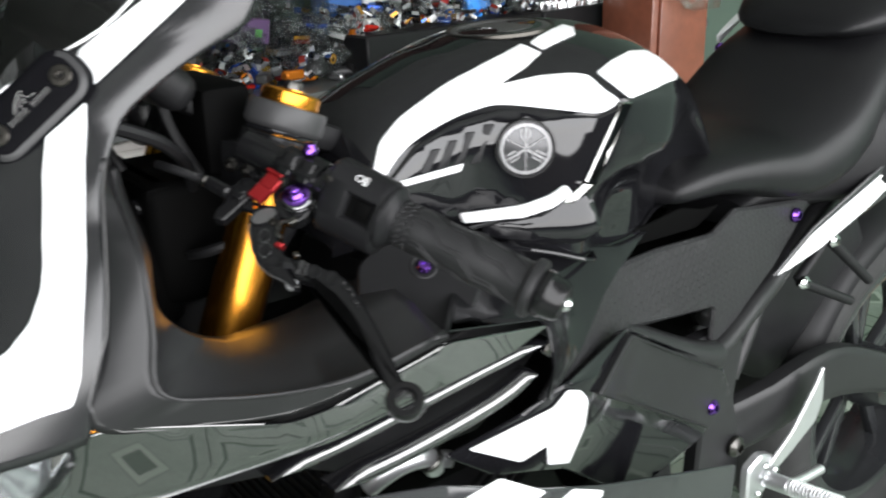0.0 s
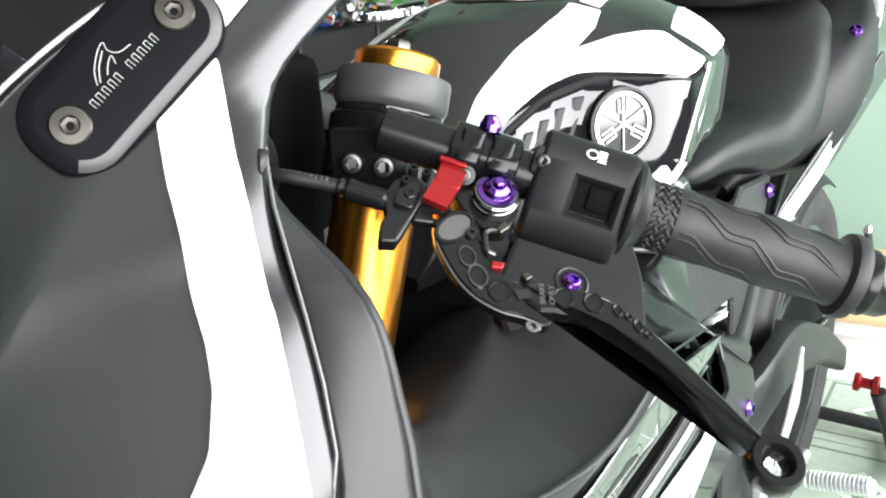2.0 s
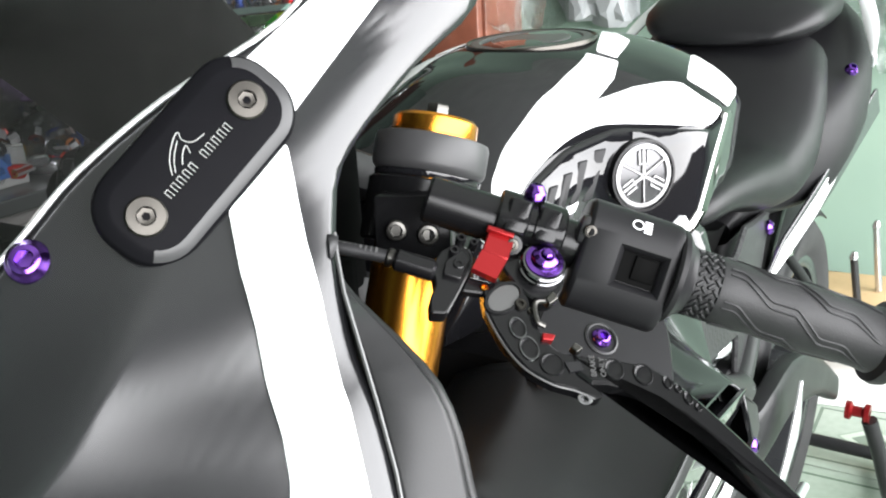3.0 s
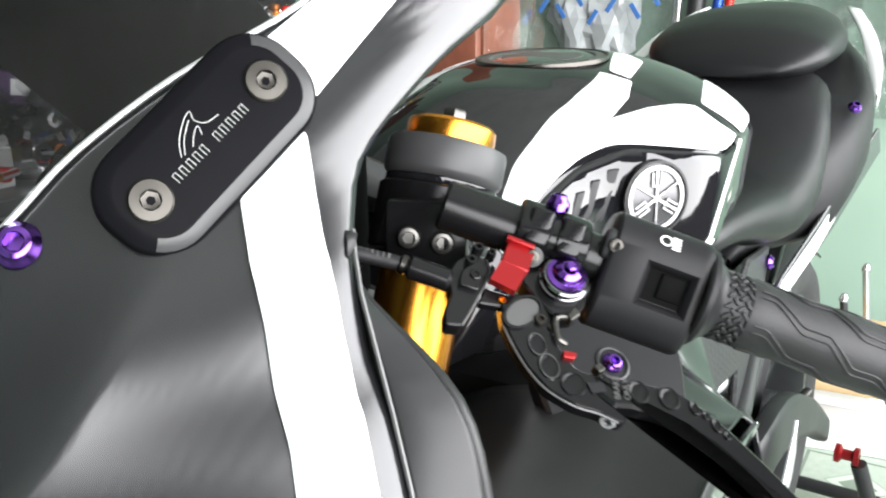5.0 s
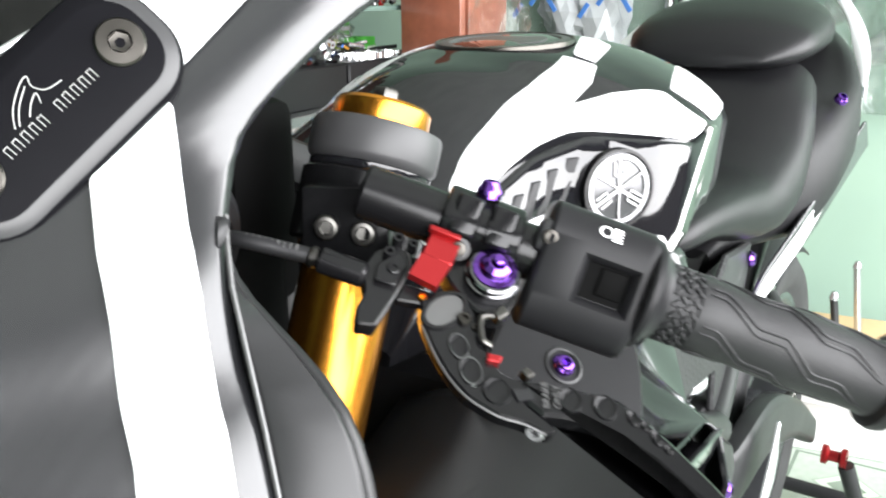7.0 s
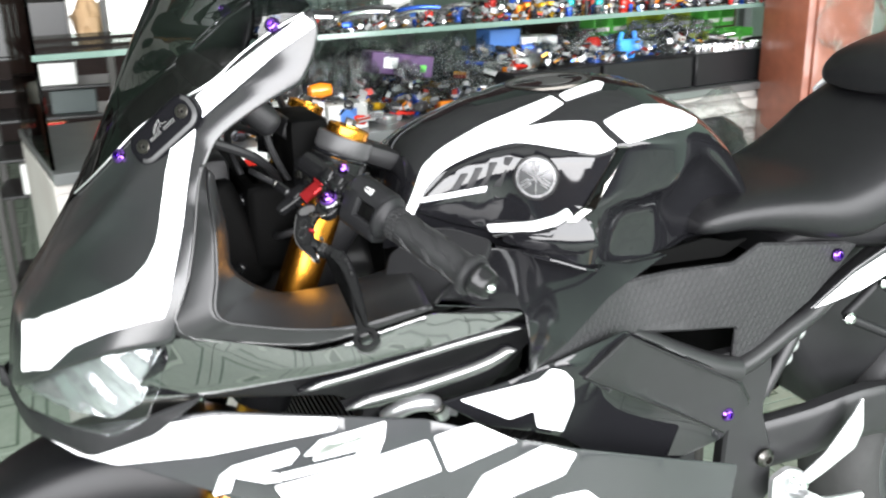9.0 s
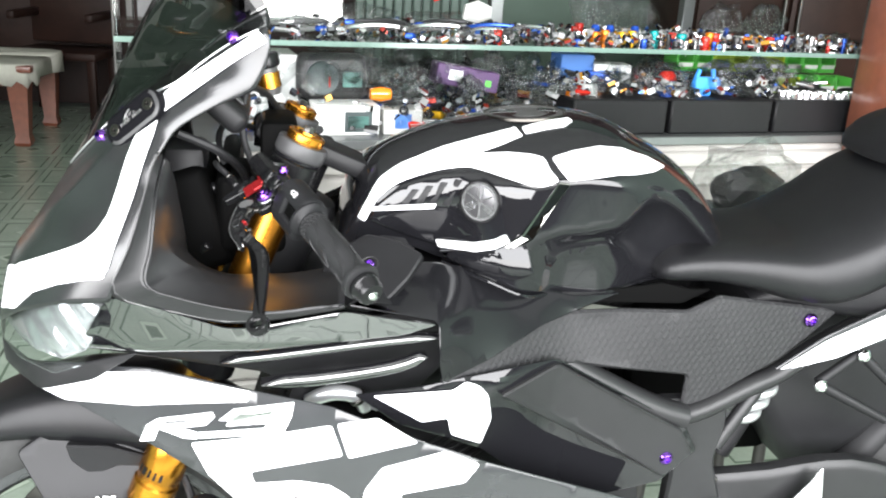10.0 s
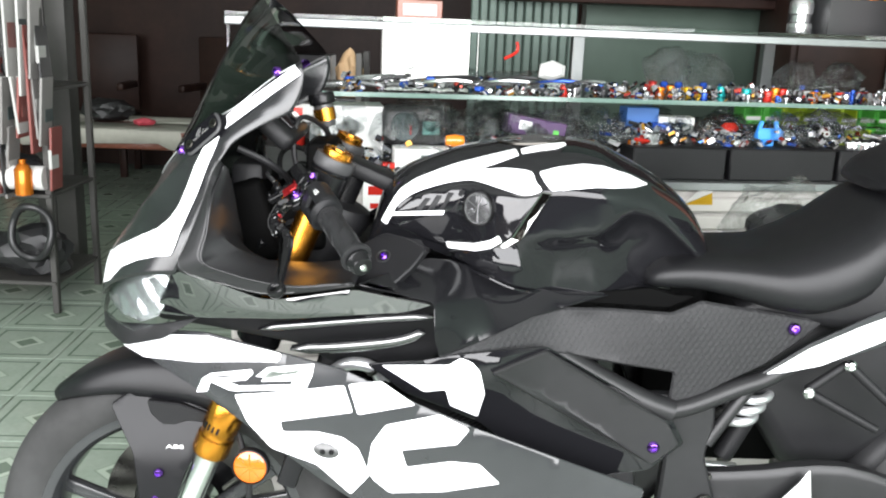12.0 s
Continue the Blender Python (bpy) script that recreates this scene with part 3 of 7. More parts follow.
INN = [(.257, -.15, 1.049), (.244, -.146, 1.002), (.202, -.141, .98), (.158, -.139, .952), (.144, -.142, .935), (.142, -.146, .914), (.14, -.18, .886), (.138, -.188, .852), (.158, -.184, .826), (.19, -.172, .806), (.228, -.152, .797), (.275, -.142, .795), (.338, -.128, .8)]


def below(q):
    """How far the panel turns down into the steering recess."""
    return min(max((.925 - q.z) / .05, 0.02), 1)


for mirror in (False, True):
    k = -1 if mirror else 1
    flip = lambda pts: [(x, k * y, z) for x, y, z in pts]
    o, m_, i_ = (smooth_line(flip(c), 5)[22:] for c in (OUT, MIDL, INN))
    bm = bmesh.new()
    add_loft(bm, [o, [a.lerp(b, .10) + Vector((0, 0, .002)) for a, b in zip(o, m_)], [a.lerp(b, .9) + Vector((0, 0, .002)) for a, b in zip(o, m_)], m_], closed=False)
    lip = part("inner_cowl_lip", bm, MATTE, bike, "matte black inner lip of the nose")
    thicken(lip, 0.003)
    bm = bmesh.new()
    add_loft(bm, [m_, [a.lerp(b, .06) + Vector((0, 0, -.003)) for a, b in zip(m_, i_)], [a.lerp(b, .5) + Vector((0, 0, .001)) for a, b in zip(m_, i_)], i_,
                  [q + below(q) * Vector((.004, k * .012, -.004)) for q in i_], [q + below(q) * Vector((.010, k * .040, -.014)) for q in i_], [q + below(q) * Vector((.014, k * .068, -.028)) for q in i_], [q + below(q) * Vector((.016, k * .090, -.070)) for q in i_]], closed=False)
    part("seam_edge", add_tube(bmesh.new(), [q + Vector((0, 0, .0022)) for q in o[:36:4]], .0008, 6, 2), GREYAN, lip, "thin light edge along the seam")
    duct = part("inner_side_panel", bm, MATTE, bike, "grey-black inner fairing panel beside the fork")
    thicken(duct, 0.003)
    # plate beside the tank with its bolt
    nz_ = Vector((-.30, k * -.62, .72)).normalized()
    ax_ = Vector((1, 0, 0)) - nz_ * nz_.x
    ax_.normalize()
    up_ = nz_.cross(ax_) * k
    c0 = Vector((.363, k * -.1546, .8128)) - nz_ * .001
    spots = [(.300, -.155, .788), (.333, -.1846, .7745), (.357, -.196, .7742), (.380, -.195, .785), (.404, -.183, .806), (.424, -.165, .829), (.395, -.140, .838), (.362, -.122, .8405), (.318, -.128, .818)]
    flat = [((Vector((x, k * y, z)) - c0).dot(ax_), (Vector((x, k * y, z)) - c0).dot(up_)) for x, y, z in spots]
    bm = bmesh.new()
    add_panel(bm, flat, lambda x, z: 0.0, .010, .012, .002, 0, .008, put=lambda x, y, z: c0 + ax_ * x + up_ * z - nz_ * y)
    plate = part("air_duct_cover", bm, HOUSM, bike, "matte black air duct cover")
    part("bolt_dimple", add_lathe(bmesh.new(), [(.0088, .0006), (.0096, .0012), (.0108, .0008), (.0112, -.002)], frame_of(c0, c0 + nz_), 28), MATTE, plate, "raised rim round the bolt")
    bolt("bolt", (.363, k * -.1546, .8130), (-.30, k * -.62, .72), .0062, PURPLE, plate, "purple anodised bolt")


def low_line(outline):
    """The lower fairing's lines, lifted towards the nose."""
    return [(x + .0045 - .0165 * (x + .05), z + .010 - .0153 * (x + .05)) for x, z in outline]


def side_panels(name, outline, depth, mat, parent=bike, label="", both=True, **kw):
    obs = []
    for mirror in ((False, True) if both else (False,)):
        obs.append(part(name, add_panel(bmesh.new(), outline, depth, mirror=mirror, **kw), mat, parent, label))
    return obs


# upper gloss panel, intake blades and their dark recess
side_panels("upper_side_fairing", [(.080, .792), (.10, .796), (.150, .782), (.204, .765), (.231, .766), (.329, .784), (.435, .764), (.397, .752), (.336, .746), (.240, .737), (.110, .724), (.035, .718), (.055, .745)], y_up, WETGLOSS, label="gloss black upper side panel", corner=0.008, bevel=.0005)
side_panels("intake_recess", [(.01, .704), (.06, .722), (.15, .732), (.25, .742), (.34, .752), (.44, .766), (.50, .735), (.46, .690), (.42, .64), (.30, .645), (.24, .680), (.12, .692), (.03, .690)], lambda x, z: y_up(x, z) + .045, DULL, label="black intake recess", thick=.004)
def intake_ridge(points, deep, r):
    """A gloss bar of flat oval section along the intake, tapering to its ends."""
    for k in (1, -1):
        line = smooth_line([(x, k * (y_up(x, z) + deep), z) for x, z in points], 8)
        rings = []
        for i, q in enumerate(line):
            t = i / (len(line) - 1)
            w = r * min(1, 7 * t + .15, 7 * (1 - t) + .15)
            rings.append([q + Vector((0, k * .012 * math.cos(a), w * math.sin(a) - .25 * w * math.cos(a))) for a in np.linspace(0, 2 * math.pi, 16, endpoint=False)])
        part("intake_blade", add_loft(bmesh.new(), rings), WETGLOSS, bike, "gloss black rounded intake blade")


intake_ridge([(.195, .714), (.25, .7235), (.31, .731), (.371, .738), (.445, .744)], .014, .0075)
intake_ridge([(.240, .688), (.30, .693), (.366, .702), (.40, .710), (.425, .722)], .006, .0095)
y_shroud = field([(.331, .789, -.224), (.425, .803, -.122), (.47, .798, -.121), (.566, .768, -.121), (.63, .752, -.122), (.624, .737, -.130), (.579, .729, -.152), (.506, .704, -.190), (.445, .686, -.213), (.436, .764, -.215), (.50, .75, -.165)])
side_panels("tank_side_shroud", [(.331, .789), (.425, .803), (.455, .801), (.508, .789), (.566, .770), (.63, .755), (.70, .750), (.624, .737), (.579, .729), (.506, .704), (.445, .686), (.438, .72), (.436, .764)], y_shroud, SHROUDM, label="gloss black shroud beside the tank", thick=.004)

# lower fairing with its white graphics
lower = side_panels("lower_fairing", low_line([(-.053, .665), (.006, .676), (.116, .692), (.240, .679), (.320, .666), (.422, .624), (.499, .592), (.632, .540), (.760, .490), (.74, .40), (.66, .30), (.50, .24), (.40, .28), (.385, .40), (.330, .469), (.289, .494), (.232, .533), (.165, .576), (.099, .610), (.018, .639)]), y_low, SATIN, label="satin grey-black lower fairing", step=.016)


def graphic(outline, depth, parents, name="graphic", corner=.004, label="white vinyl graphic", lift=.0012):
    for mirror, parent in zip((False, True), parents):
        part(name, add_panel(bmesh.new(), outline, depth, .0007, .014, 0, lift, corner, mirror), WHITE, parent, label)


graphic(low_line([(-.049, .663), (.0, .669), (.118, .688), (.230, .680), (.226, .668), (.10, .648), (.016, .638), (-.020, .646)]), y_low, lower)
graphic(low_line([(0.102, 0.605), (0.111, 0.626), (0.124, 0.636), (0.186, 0.652), (0.189, 0.647), (0.179, 0.636), (0.15, 0.629), (0.168, 0.626), (0.169, 0.618), (0.153, 0.617), (0.125, 0.624), (0.13, 0.63), (0.171, 0.64), (0.174, 0.643), (0.133, 0.634), (0.126, 0.627), (0.119, 0.609)]), y_low, lower, corner=.001)
graphic(low_line([(0.193, 0.643), (0.21, 0.658), (0.277, 0.671), (0.274, 0.654), (0.265, 0.633), (0.17, 0.619), (0.169, 0.626), (0.244, 0.638), (0.247, 0.644), (0.201, 0.637), (0.205, 0.644), (0.25, 0.652), (0.253, 0.658), (0.218, 0.652), (0.207, 0.644)]), y_low, lower, corner=.001)
graphic(low_line([(.161, .612), (.319, .645), (.332, .607), (.228, .582), (.232, .567), (.281, .573), (.318, .568), (.340, .553), (.357, .512), (.330, .478), (.281, .521), (.215, .539), (.180, .574)]), y_low, lower)
graphic(low_line([(.325, .647), (.371, .655), (.419, .624), (.339, .604)]), y_low, lower)
graphic(low_line([(.353, .520), (.359, .562), (.378, .592), (.453, .611), (.496, .589), (.479, .566), (.401, .555), (.409, .529), (.472, .540), (.512, .536), (.543, .506), (.46, .492), (.386, .486), (.362, .505)]), y_low, lower)

# middle layer: white tongue, inner cover, black belly
mid = side_panels("middle_fairing", [(.345, .668), (.42, .676), (.478, .688), (.600, .688), (.800, .570), (.822, .532), (.772, .488), (.637, .468), (.505, .575), (.46, .60), (.40, .625)], y_mid, GLOSS, label="gloss black middle fairing")
graphic([(.366, .668), (.460, .672), (.476, .683), (.493, .676), (.504, .663), (.513, .625), (.505, .585), (.464, .607), (.457, .633), (.426, .629)], y_mid, mid, lift=.003)
side_panels("middle_cover", [(.520, .660), (.600, .684), (.790, .570), (.812, .533), (.772, .500)], lambda x, z: y_mid(x, z) - .008, MATTE, label="flat grey-black frame cover", thick=.008, bevel=.002)
for k in (1, -1):
    bolt("bolt", (.772, k * -.150, .530), (0, -k, .05), .0095, PURPLE, bike, "purple anodised bolt")

# flush turn signal in the lower fairing
for k in (1, -1):
    bm = bmesh.new()
    add_lathe(bm, [(0, .006), (.012, .004), (.018, 0), (.018, -.01), (0, -.01)], Matrix.Translation((.295, k * (y_low(.295, .550) - .001), .550)) @ Matrix.Rotation(radians(90 * k), 4, "X") @ Matrix.Rotation(radians(-8 * k), 4, "Z") @ Matrix.Diagonal((1.1, .68, 1, 1)), 24)
    sig = part("turn_signal", bm, GREYAN, bike, "small smoked turn signal lens")
    for dx in (-.006, .006):
        part("signal_bulb", add_lathe(bmesh.new(), [(0, .0075), (.0035, .0068), (.0045, .004)], Matrix.Translation((.295 + dx, k * (y_low(.295, .550) - .001), .550)) @ Matrix.Rotation(radians(90 * k), 4, "X"), 12), ANOD, sig, "small dark bulb")

BOWL = material("headlight_bowl", (0.36, 0.37, 0.37), 0.2, metal=0.75, rough_var=0.1)
# headlights: clear lens over a silver bowl
for k in (1, -1):
    hl = part("headlight", add_panel(bmesh.new(), [(.076, .812), (.060, .809), (.029, .799), (.0, .784), (-.024, .759), (-.056, .738), (-.060, .712), (-.02, .712), (.022, .706), (.05, .718), (.068, .75)], lambda x, z: min(y_cowl(x, z), -.03) + .03 + .010 * abs(((x * 30 + z * 22) % 1) - .5), .004, .008, .001, 0, .004, k < 0), BOWL, bike, "headlight with faceted silver reflector")
    part("lens", add_panel(bmesh.new(), [(.078, .8135), (.060, .8105), (.029, .8005), (.0, .786), (-.024, .761), (-.057, .740), (-.062, .709), (-.02, .709), (.022, .703), (.053, .716), (.07, .75)], lambda x, z: min(y_cowl(x, z), -.03) + .003, .002, .01, .0008, 0, .005, k < 0), LENS, hl, "clear plastic lens")
    part("chin_cover", add_panel(bmesh.new(), [(-.085, .715), (-.06, .70), (-.01, .703), (.05, .71), (.11, .722), (.06, .69), (-.0, .672), (-.06, .675), (-.085, .69)], lambda x, z: min(y_cowl(x, max(z, .70)), -.02) + .018, .004, .012, .001, 0, .006, k < 0), DULL, bike, "black cover under the headlight")

# mirror block-off plates with two bolts and engraved mark
b1, b2 = Vector((.124, -.130, .987)), Vector((.087, -.117, .955))
ux = (b1 - b2).normalized()
un = Vector((-.559, -.747, .342))
un = (un - ux * un.dot(ux)).normalized()
uy = un.cross(ux)
for k in (1, -1):
    mm = Matrix.Translation((b1 + b2) / 2 + un * .0025) @ Matrix((ux, uy, un)).transposed().to_4x4()
    if k < 0:
        mm = Matrix.Diagonal((1, -1, 1, 1)) @ mm
    def block(cut, z, mm=mm):
        """Rounded rectangle ring of the plate, cut metres inside its outer edge."""
        hx, hy, r = .0392 - cut, .0188 - cut, .0160 - cut
        return [mm @ Vector((cx * (hx - r) + r * math.cos(a), cy * (hy - r) + r * math.sin(a), z)) for cx, cy, a0 in ((-1, -1, math.pi), (1, -1, 1.5 * math.pi), (1, 1, 0), (-1, 1, .5 * math.pi)) for a in np.linspace(a0, a0 + math.pi / 2, 9)]
    bm = bmesh.new()
    add_loft(bm, [block(0, -.022), block(0, -.0060), block(.0004, -.0044), block(.0010, -.0036), block(.0016, -.0031), block(.0048, -.0017), block(.0056, -.0015), block(.0062, -.0014)])
    plate = part("mirror_block_off", bm, PLATEM, bike, "black anodised mirror block-off plate", 25)
    bm = bmesh.new()
    low = lambda ring: ring[3:23]
    add_loft(bm, [low(block(.0013, -.0031)), low(block(.0017, -.0028)), low(block(.0048, -.0014)), low(block(.0052, -.0014))], closed=False, caps=False)
    part("cut_edge", bm, CUTEDGE, plate, "bare metal cut edge", 25)
    for q in (-.0253, .0253):
        bm = bmesh.new()
        add_lathe(bm, [(0, -.004), (.0067, -.004), (.0067, -.0006), (.0061, .0000), (.0032, .0001)], mm @ Matrix.Translation((q, 0, 0)), 28)
        add_lathe(bm, [(.0032, .0001), (.0030, -.0012), (0, -.0016)], mm @ Matrix.Translation((q, 0, 0)), 6)
        part("bolt", bm, BOLTS, plate, "stainless socket bolt", 30)
    # engraved lettering as plain bars, under a swept fin
    bm = bmesh.new()
    xs = [-.0150 + .0029 * j for j in range(11) if j != 5]
    for x in xs:
        for dx, w, hh in ((-.0008, .00016, .0030), (.0006, .00016, .0030), (0, .0016, .00016)):
            add_box(bm, (w, hh, .0004), mm @ Matrix.Translation((x + dx, -.0010 + (.0015 if hh < .001 else 0), -.0013)))
    for pts in ([(-.0098, .0022), (-.0065, .0060), (-.001, .0092), (.0022, .0098), (.0012, .0072), (.003, .0042), (.0075, .0032)], [(-.0085, .002), (-.005, .0054), (.0, .0082)], [(-.005, .002), (-.0022, .0042), (.0006, .0052), (-.0005, .0025)]):
        add_tube(bm, [mm @ Vector((x, y, -.0013)) for x, y in pts], .00016, 6, 5)
    tagged(part("engraving", bm, ENGRAVED, plate), "white engraved bars under a fin", kind="stuff")

# fuel tank
def tank_low(x):
    return lerp(x, [(.33, .80), (.40, .815), (.455, .797), (.508, .787), (.566, .767), (.626, .753), (.691, .752), (.755, .757), (.81, .75), (.87, .745)])


rows = []
for i in range(89):
    x = .334 + (.868 - .334) * i / 88
    zt, w, zr, zb = lerp(x, T_TOP), lerp(x, T_RIDGE_W), lerp(x, T_RIDGE_Z), min(tank_low(x), lerp(x, T_RIDGE_Z) - .004)
    half = []
    for j in range(25):
        a = math.pi / 2 * (1 - j / 24)
        half.append((w * math.cos(a), zr + (zt - zr) * (math.sin(a) ** 2) ** (1 / tank_power(x))))
    for j in range(1, 19):
        z = zr + (zb - zr) * j / 18
        half.append((-y_tank(x, z), z))
    rows.append([Vector((x, -y, z)) for y, z in half[::-1]] + [Vector((x, y, z)) for y, z in half[1:]])
bm = bmesh.new()
add_loft(bm, rows, closed=False)
tank = part("fuel_tank", bm, GLOSS, bike, "gloss black fuel tank", 60)


def tank_graphic(outline, corner=.004):
    for mirror in (False, True):
        part("graphic", add_panel(bmesh.new(), outline, y_tank, .0007, .006, 0, .0014, corner, mirror), WHITE, tank, "white vinyl stripe")


def smooth_edge(points, n=4):
    """Points along a smooth curve through the given ones."""
    q = [points[0]] + points + [points[-1]]
    return [tuple(.5 * ((2 * Vector(b)) + (Vector(c) - Vector(a)) * t + (2 * Vector(a) - 5 * Vector(b) + 4 * Vector(c) - Vector(d)) * t * t + (3 * Vector(b) - Vector(a) - 3 * Vector(c) + Vector(d)) * t ** 3))
            for a, b, c, d in zip(q, q[1:], q[2:], q[3:]) for t in (j / n for j in range(n))] + [points[-1]]


tank_graphic([(.364, .843)] + smooth_edge([(.355, .848), (.365, .868), (.379, .8915), (.393, .903), (.407, .9115), (.430, .9215), (.462, .934), (.500, .9455), (.530, .954), (.549, .9585)], 3) + [(.553, .952), (.497, .931)] + smooth_edge([(.530, .9365), (.555, .9370), (.568, .9350)], 3) + [(.580, .914)] + smooth_edge([(.571, .909), (.556, .906), (.519, .912), (.488, .916), (.469, .913), (.444, .907), (.404, .892), (.381, .875), (.373, .862)]), .0015)
tank_graphic([(.577, .936), (.605, .943), (.642, .947), (.673, .944), (.716, .930), (.745, .916), (.718, .915), (.657, .919), (.593, .914), (.584, .924)])


def tank_roof(x, y):
    """Height of the tank's top at a place beside its middle line."""
    zt, w, zr = lerp(x, T_TOP), lerp(x, T_RIDGE_W), lerp(x, T_RIDGE_Z)
    return zr + (zt - zr) * max(1 - (y / w) ** 2, 0) ** (1 / tank_power(x))


for k in (1, -1):
    part("graphic", add_panel(bmesh.new(), [(.556, -.067), (.557, -.083), (.585, -.0785), (.610, -.0725), (.625, -.055), (.6225, -.043), (.596, -.0525), (.572, -.061)], lambda x, z: 0.0, .0007, .006, 0, .0014, .003, put=lambda x, y, z: Vector((x, k * z, tank_roof(x, z) - y))), WHITE, tank, "white vinyl stripe")

BADGEM = material("grey_badge_metal", (0.08, 0.08, 0.083), 0.25, metal=0.6, rough_var=0.05, grain=0.15)
BADGE_SILVER = material("satin_badge_silver", (0.26, 0.26, 0.265), 0.24, metal=0.9, rough_var=0.05, grain=0.15)
vent = []
for mirror in (False, True):
    v = part("tank_side_cover", add_panel(bmesh.new(), [(.368, .846), (.376, .864), (.406, .890), (.446, .904), (.490, .913), (.52, .909), (.556, .903), (.580, .909), (.541, .845), (.521, .832), (.470, .818), (.455, .812), (.41, .826)], y_tank, .006, .01, .0018, .004, .004, mirror), COVERG, tank, "gloss black tank side cover")
    vent.append(v)
    k = -1 if mirror else 1
    for j in range(4):
        x = .405 + .0165 * j
        z1 = .886 + .0052 * j
        part("vent_slot", add_panel(bmesh.new(), [(x, .868), (x + .009, .868), (x + .022, z1), (x + .014, z1)], y_tank, .004, .02, .0006, .0052, .001, mirror), DULL, v, "black slanted air vent")
    part("trim", add_panel(bmesh.new(), [(.373, .863), (.448, .870), (.446, .863), (.371, .858)], y_tank, .002, .01, .0004, .0058, .001, mirror), WHITE, v, "white trim line")
    part("trim", add_panel(bmesh.new(), [(.451, .821), (.490, .828), (.512, .837), (.524, .846), (.529, .838), (.514, .826), (.492, .8175), (.455, .8115)], y_tank, .004, .008, .001, .0075, .002, mirror), WHITE, v, "white trim line")
    part("cover_edge", add_panel(bmesh.new(), [(.580, .913), (.594, .911), (.556, .842), (.530, .823), (.522, .830), (.543, .846)], y_tank, .004, .01, .0015, .0050, .002, mirror), DARKCHROME, v, "dark chrome edge")
    part("tank_chin", add_panel(bmesh.new(), [(.454, .809), (.480, .816), (.508, .822), (.536, .840), (.552, .830), (.560, .800), (.540, .788), (.508, .790), (.47, .799)], lambda x, z: y_tank(x, .84) - .002 - .30 * (.84 - z) + 3.4 * max(.812 - z, 0) ** 2 * 8, .006, .008, .0015, 0, .003, mirror), GLOSS, tank, "gloss black lower lip of the tank")
    part("tank_seam", add_tube(bmesh.new(), [(x, k * (y_tank(x, tank_low(x)) - (.012 if x < .59 else .002)), tank_low(x) - .001) for x in np.linspace(.46, .80, 14)], .0024, 8, 3), GLOSS, tank, "rounded lower seam of the tank")
    # round badge: ring, plain three-armed mark
    ec = Vector((.495, k * (y_tank(.495, .880) - .0060), .880))
    ex = Vector((.505, k * (y_tank(.505, .880) - .0060), .880)) - ec
    ez = Vector((.495, k * (y_tank(.495, .890) - .0060), .890)) - ec
    nrm = ex.cross(ez).normalized()
    if nrm.y * k > 0:
        nrm = -nrm
    em = frame_of(ec, ec + nrm)
    badge = part("badge", add_lathe(bmesh.new(), [(0, .001), (.0235, .001), (.0245, .0005), (.0245, -.004), (0, -.004)], em, 40), BADGEM, v, "grey metal round badge")
    part("badge_rim", add_lathe(bmesh.new(), [(.0236, .0010), (.0240, .0026), (.0258, .0026), (.0262, -.004)], em, 40), ANOD, badge, "black rim")
    part("badge_ring", add_lathe(bmesh.new(), [(.0190, .0012), (.0195, .0022), (.0225, .0022), (.0230, .0012)], em, 40), BADGE_SILVER, badge, "silver ring")
    for a in (90, 210, 330):
        bm = bmesh.new()
        t = em @ Matrix.Rotation(radians(a), 4, "Z")
        add_box(bm, (.0190, .0028, .002), t @ Matrix.Translation((.0098, 0, .0014)), .0004, 1)
        add_box(bm, (.010, .0020, .002), t @ Matrix.Translation((.0130, .0034, .0014)), .0003, 1)
        add_box(bm, (.010, .0020, .002), t @ Matrix.Translation((.0130, -.0034, .0014)), .0003, 1)
        add_box(bm, (.0014, .0080, .002), t @ Matrix.Translation((.0085, 0, .0014)), .0003, 1)
        add_box(bm, (.0190, .0018, .002), t @ Matrix.Rotation(math.pi, 4, "Z") @ Matrix.Translation((.0098, 0, .0014)), .0004, 1)
        part("mark", bm, BADGE_SILVER, badge, "plain silver arm", 30)

# filler cap
bm = bmesh.new()
cm = Matrix.Translation((.578, 0, .9600)) @ Matrix.Rotation(radians(-4), 4, "Y")
add_lathe(bm, [(.052, -.02), (.052, .004), (.050, .0065), (.043, .0068), (.041, .005), (.034, .005), (.032, .007), (.012, .008), (0, .008)], cm, 48)
cap = part("filler_cap", bm, GREYAN, tank, "dark grey fuel filler cap", 25)
part("cap_rim", add_lathe(bmesh.new(), [(.0505, .0055), (.0520, .0072), (.0535, .0070), (.0540, .0040)], cm, 48), BOLTS, cap, "light steel rim")
for j in range(7):
    a = 2 * math.pi * j / 7
    part("cap_screw", add_lathe(bmesh.new(), [(0, .0010), (.0018, .0008), (.002, 0), (.002, -.003)], cm @ Matrix.Translation((.0465 * math.cos(a), .0465 * math.sin(a), .0060)), 12), GREYAN, cap, "dark cap screw")

# seat, passenger seat, tail
def body_loft(stations, n=28, power=2.6):
    """Rounded-box rings: (x, half width, bottom, top)."""
    rings = []
    for x, w, lo, hi in stations:
        c, h = (lo + hi) / 2, (hi - lo) / 2
        ring = []
        for j in range(n):
            a = 2 * math.pi * j / n
            ca, sa = math.cos(a), math.sin(a)
            ring.append(Vector((x, w * math.copysign(abs(ca) ** (2 / power), ca), c + h * math.copysign(abs(sa) ** (2 / power), sa))))
        rings.append(ring)
    return rings


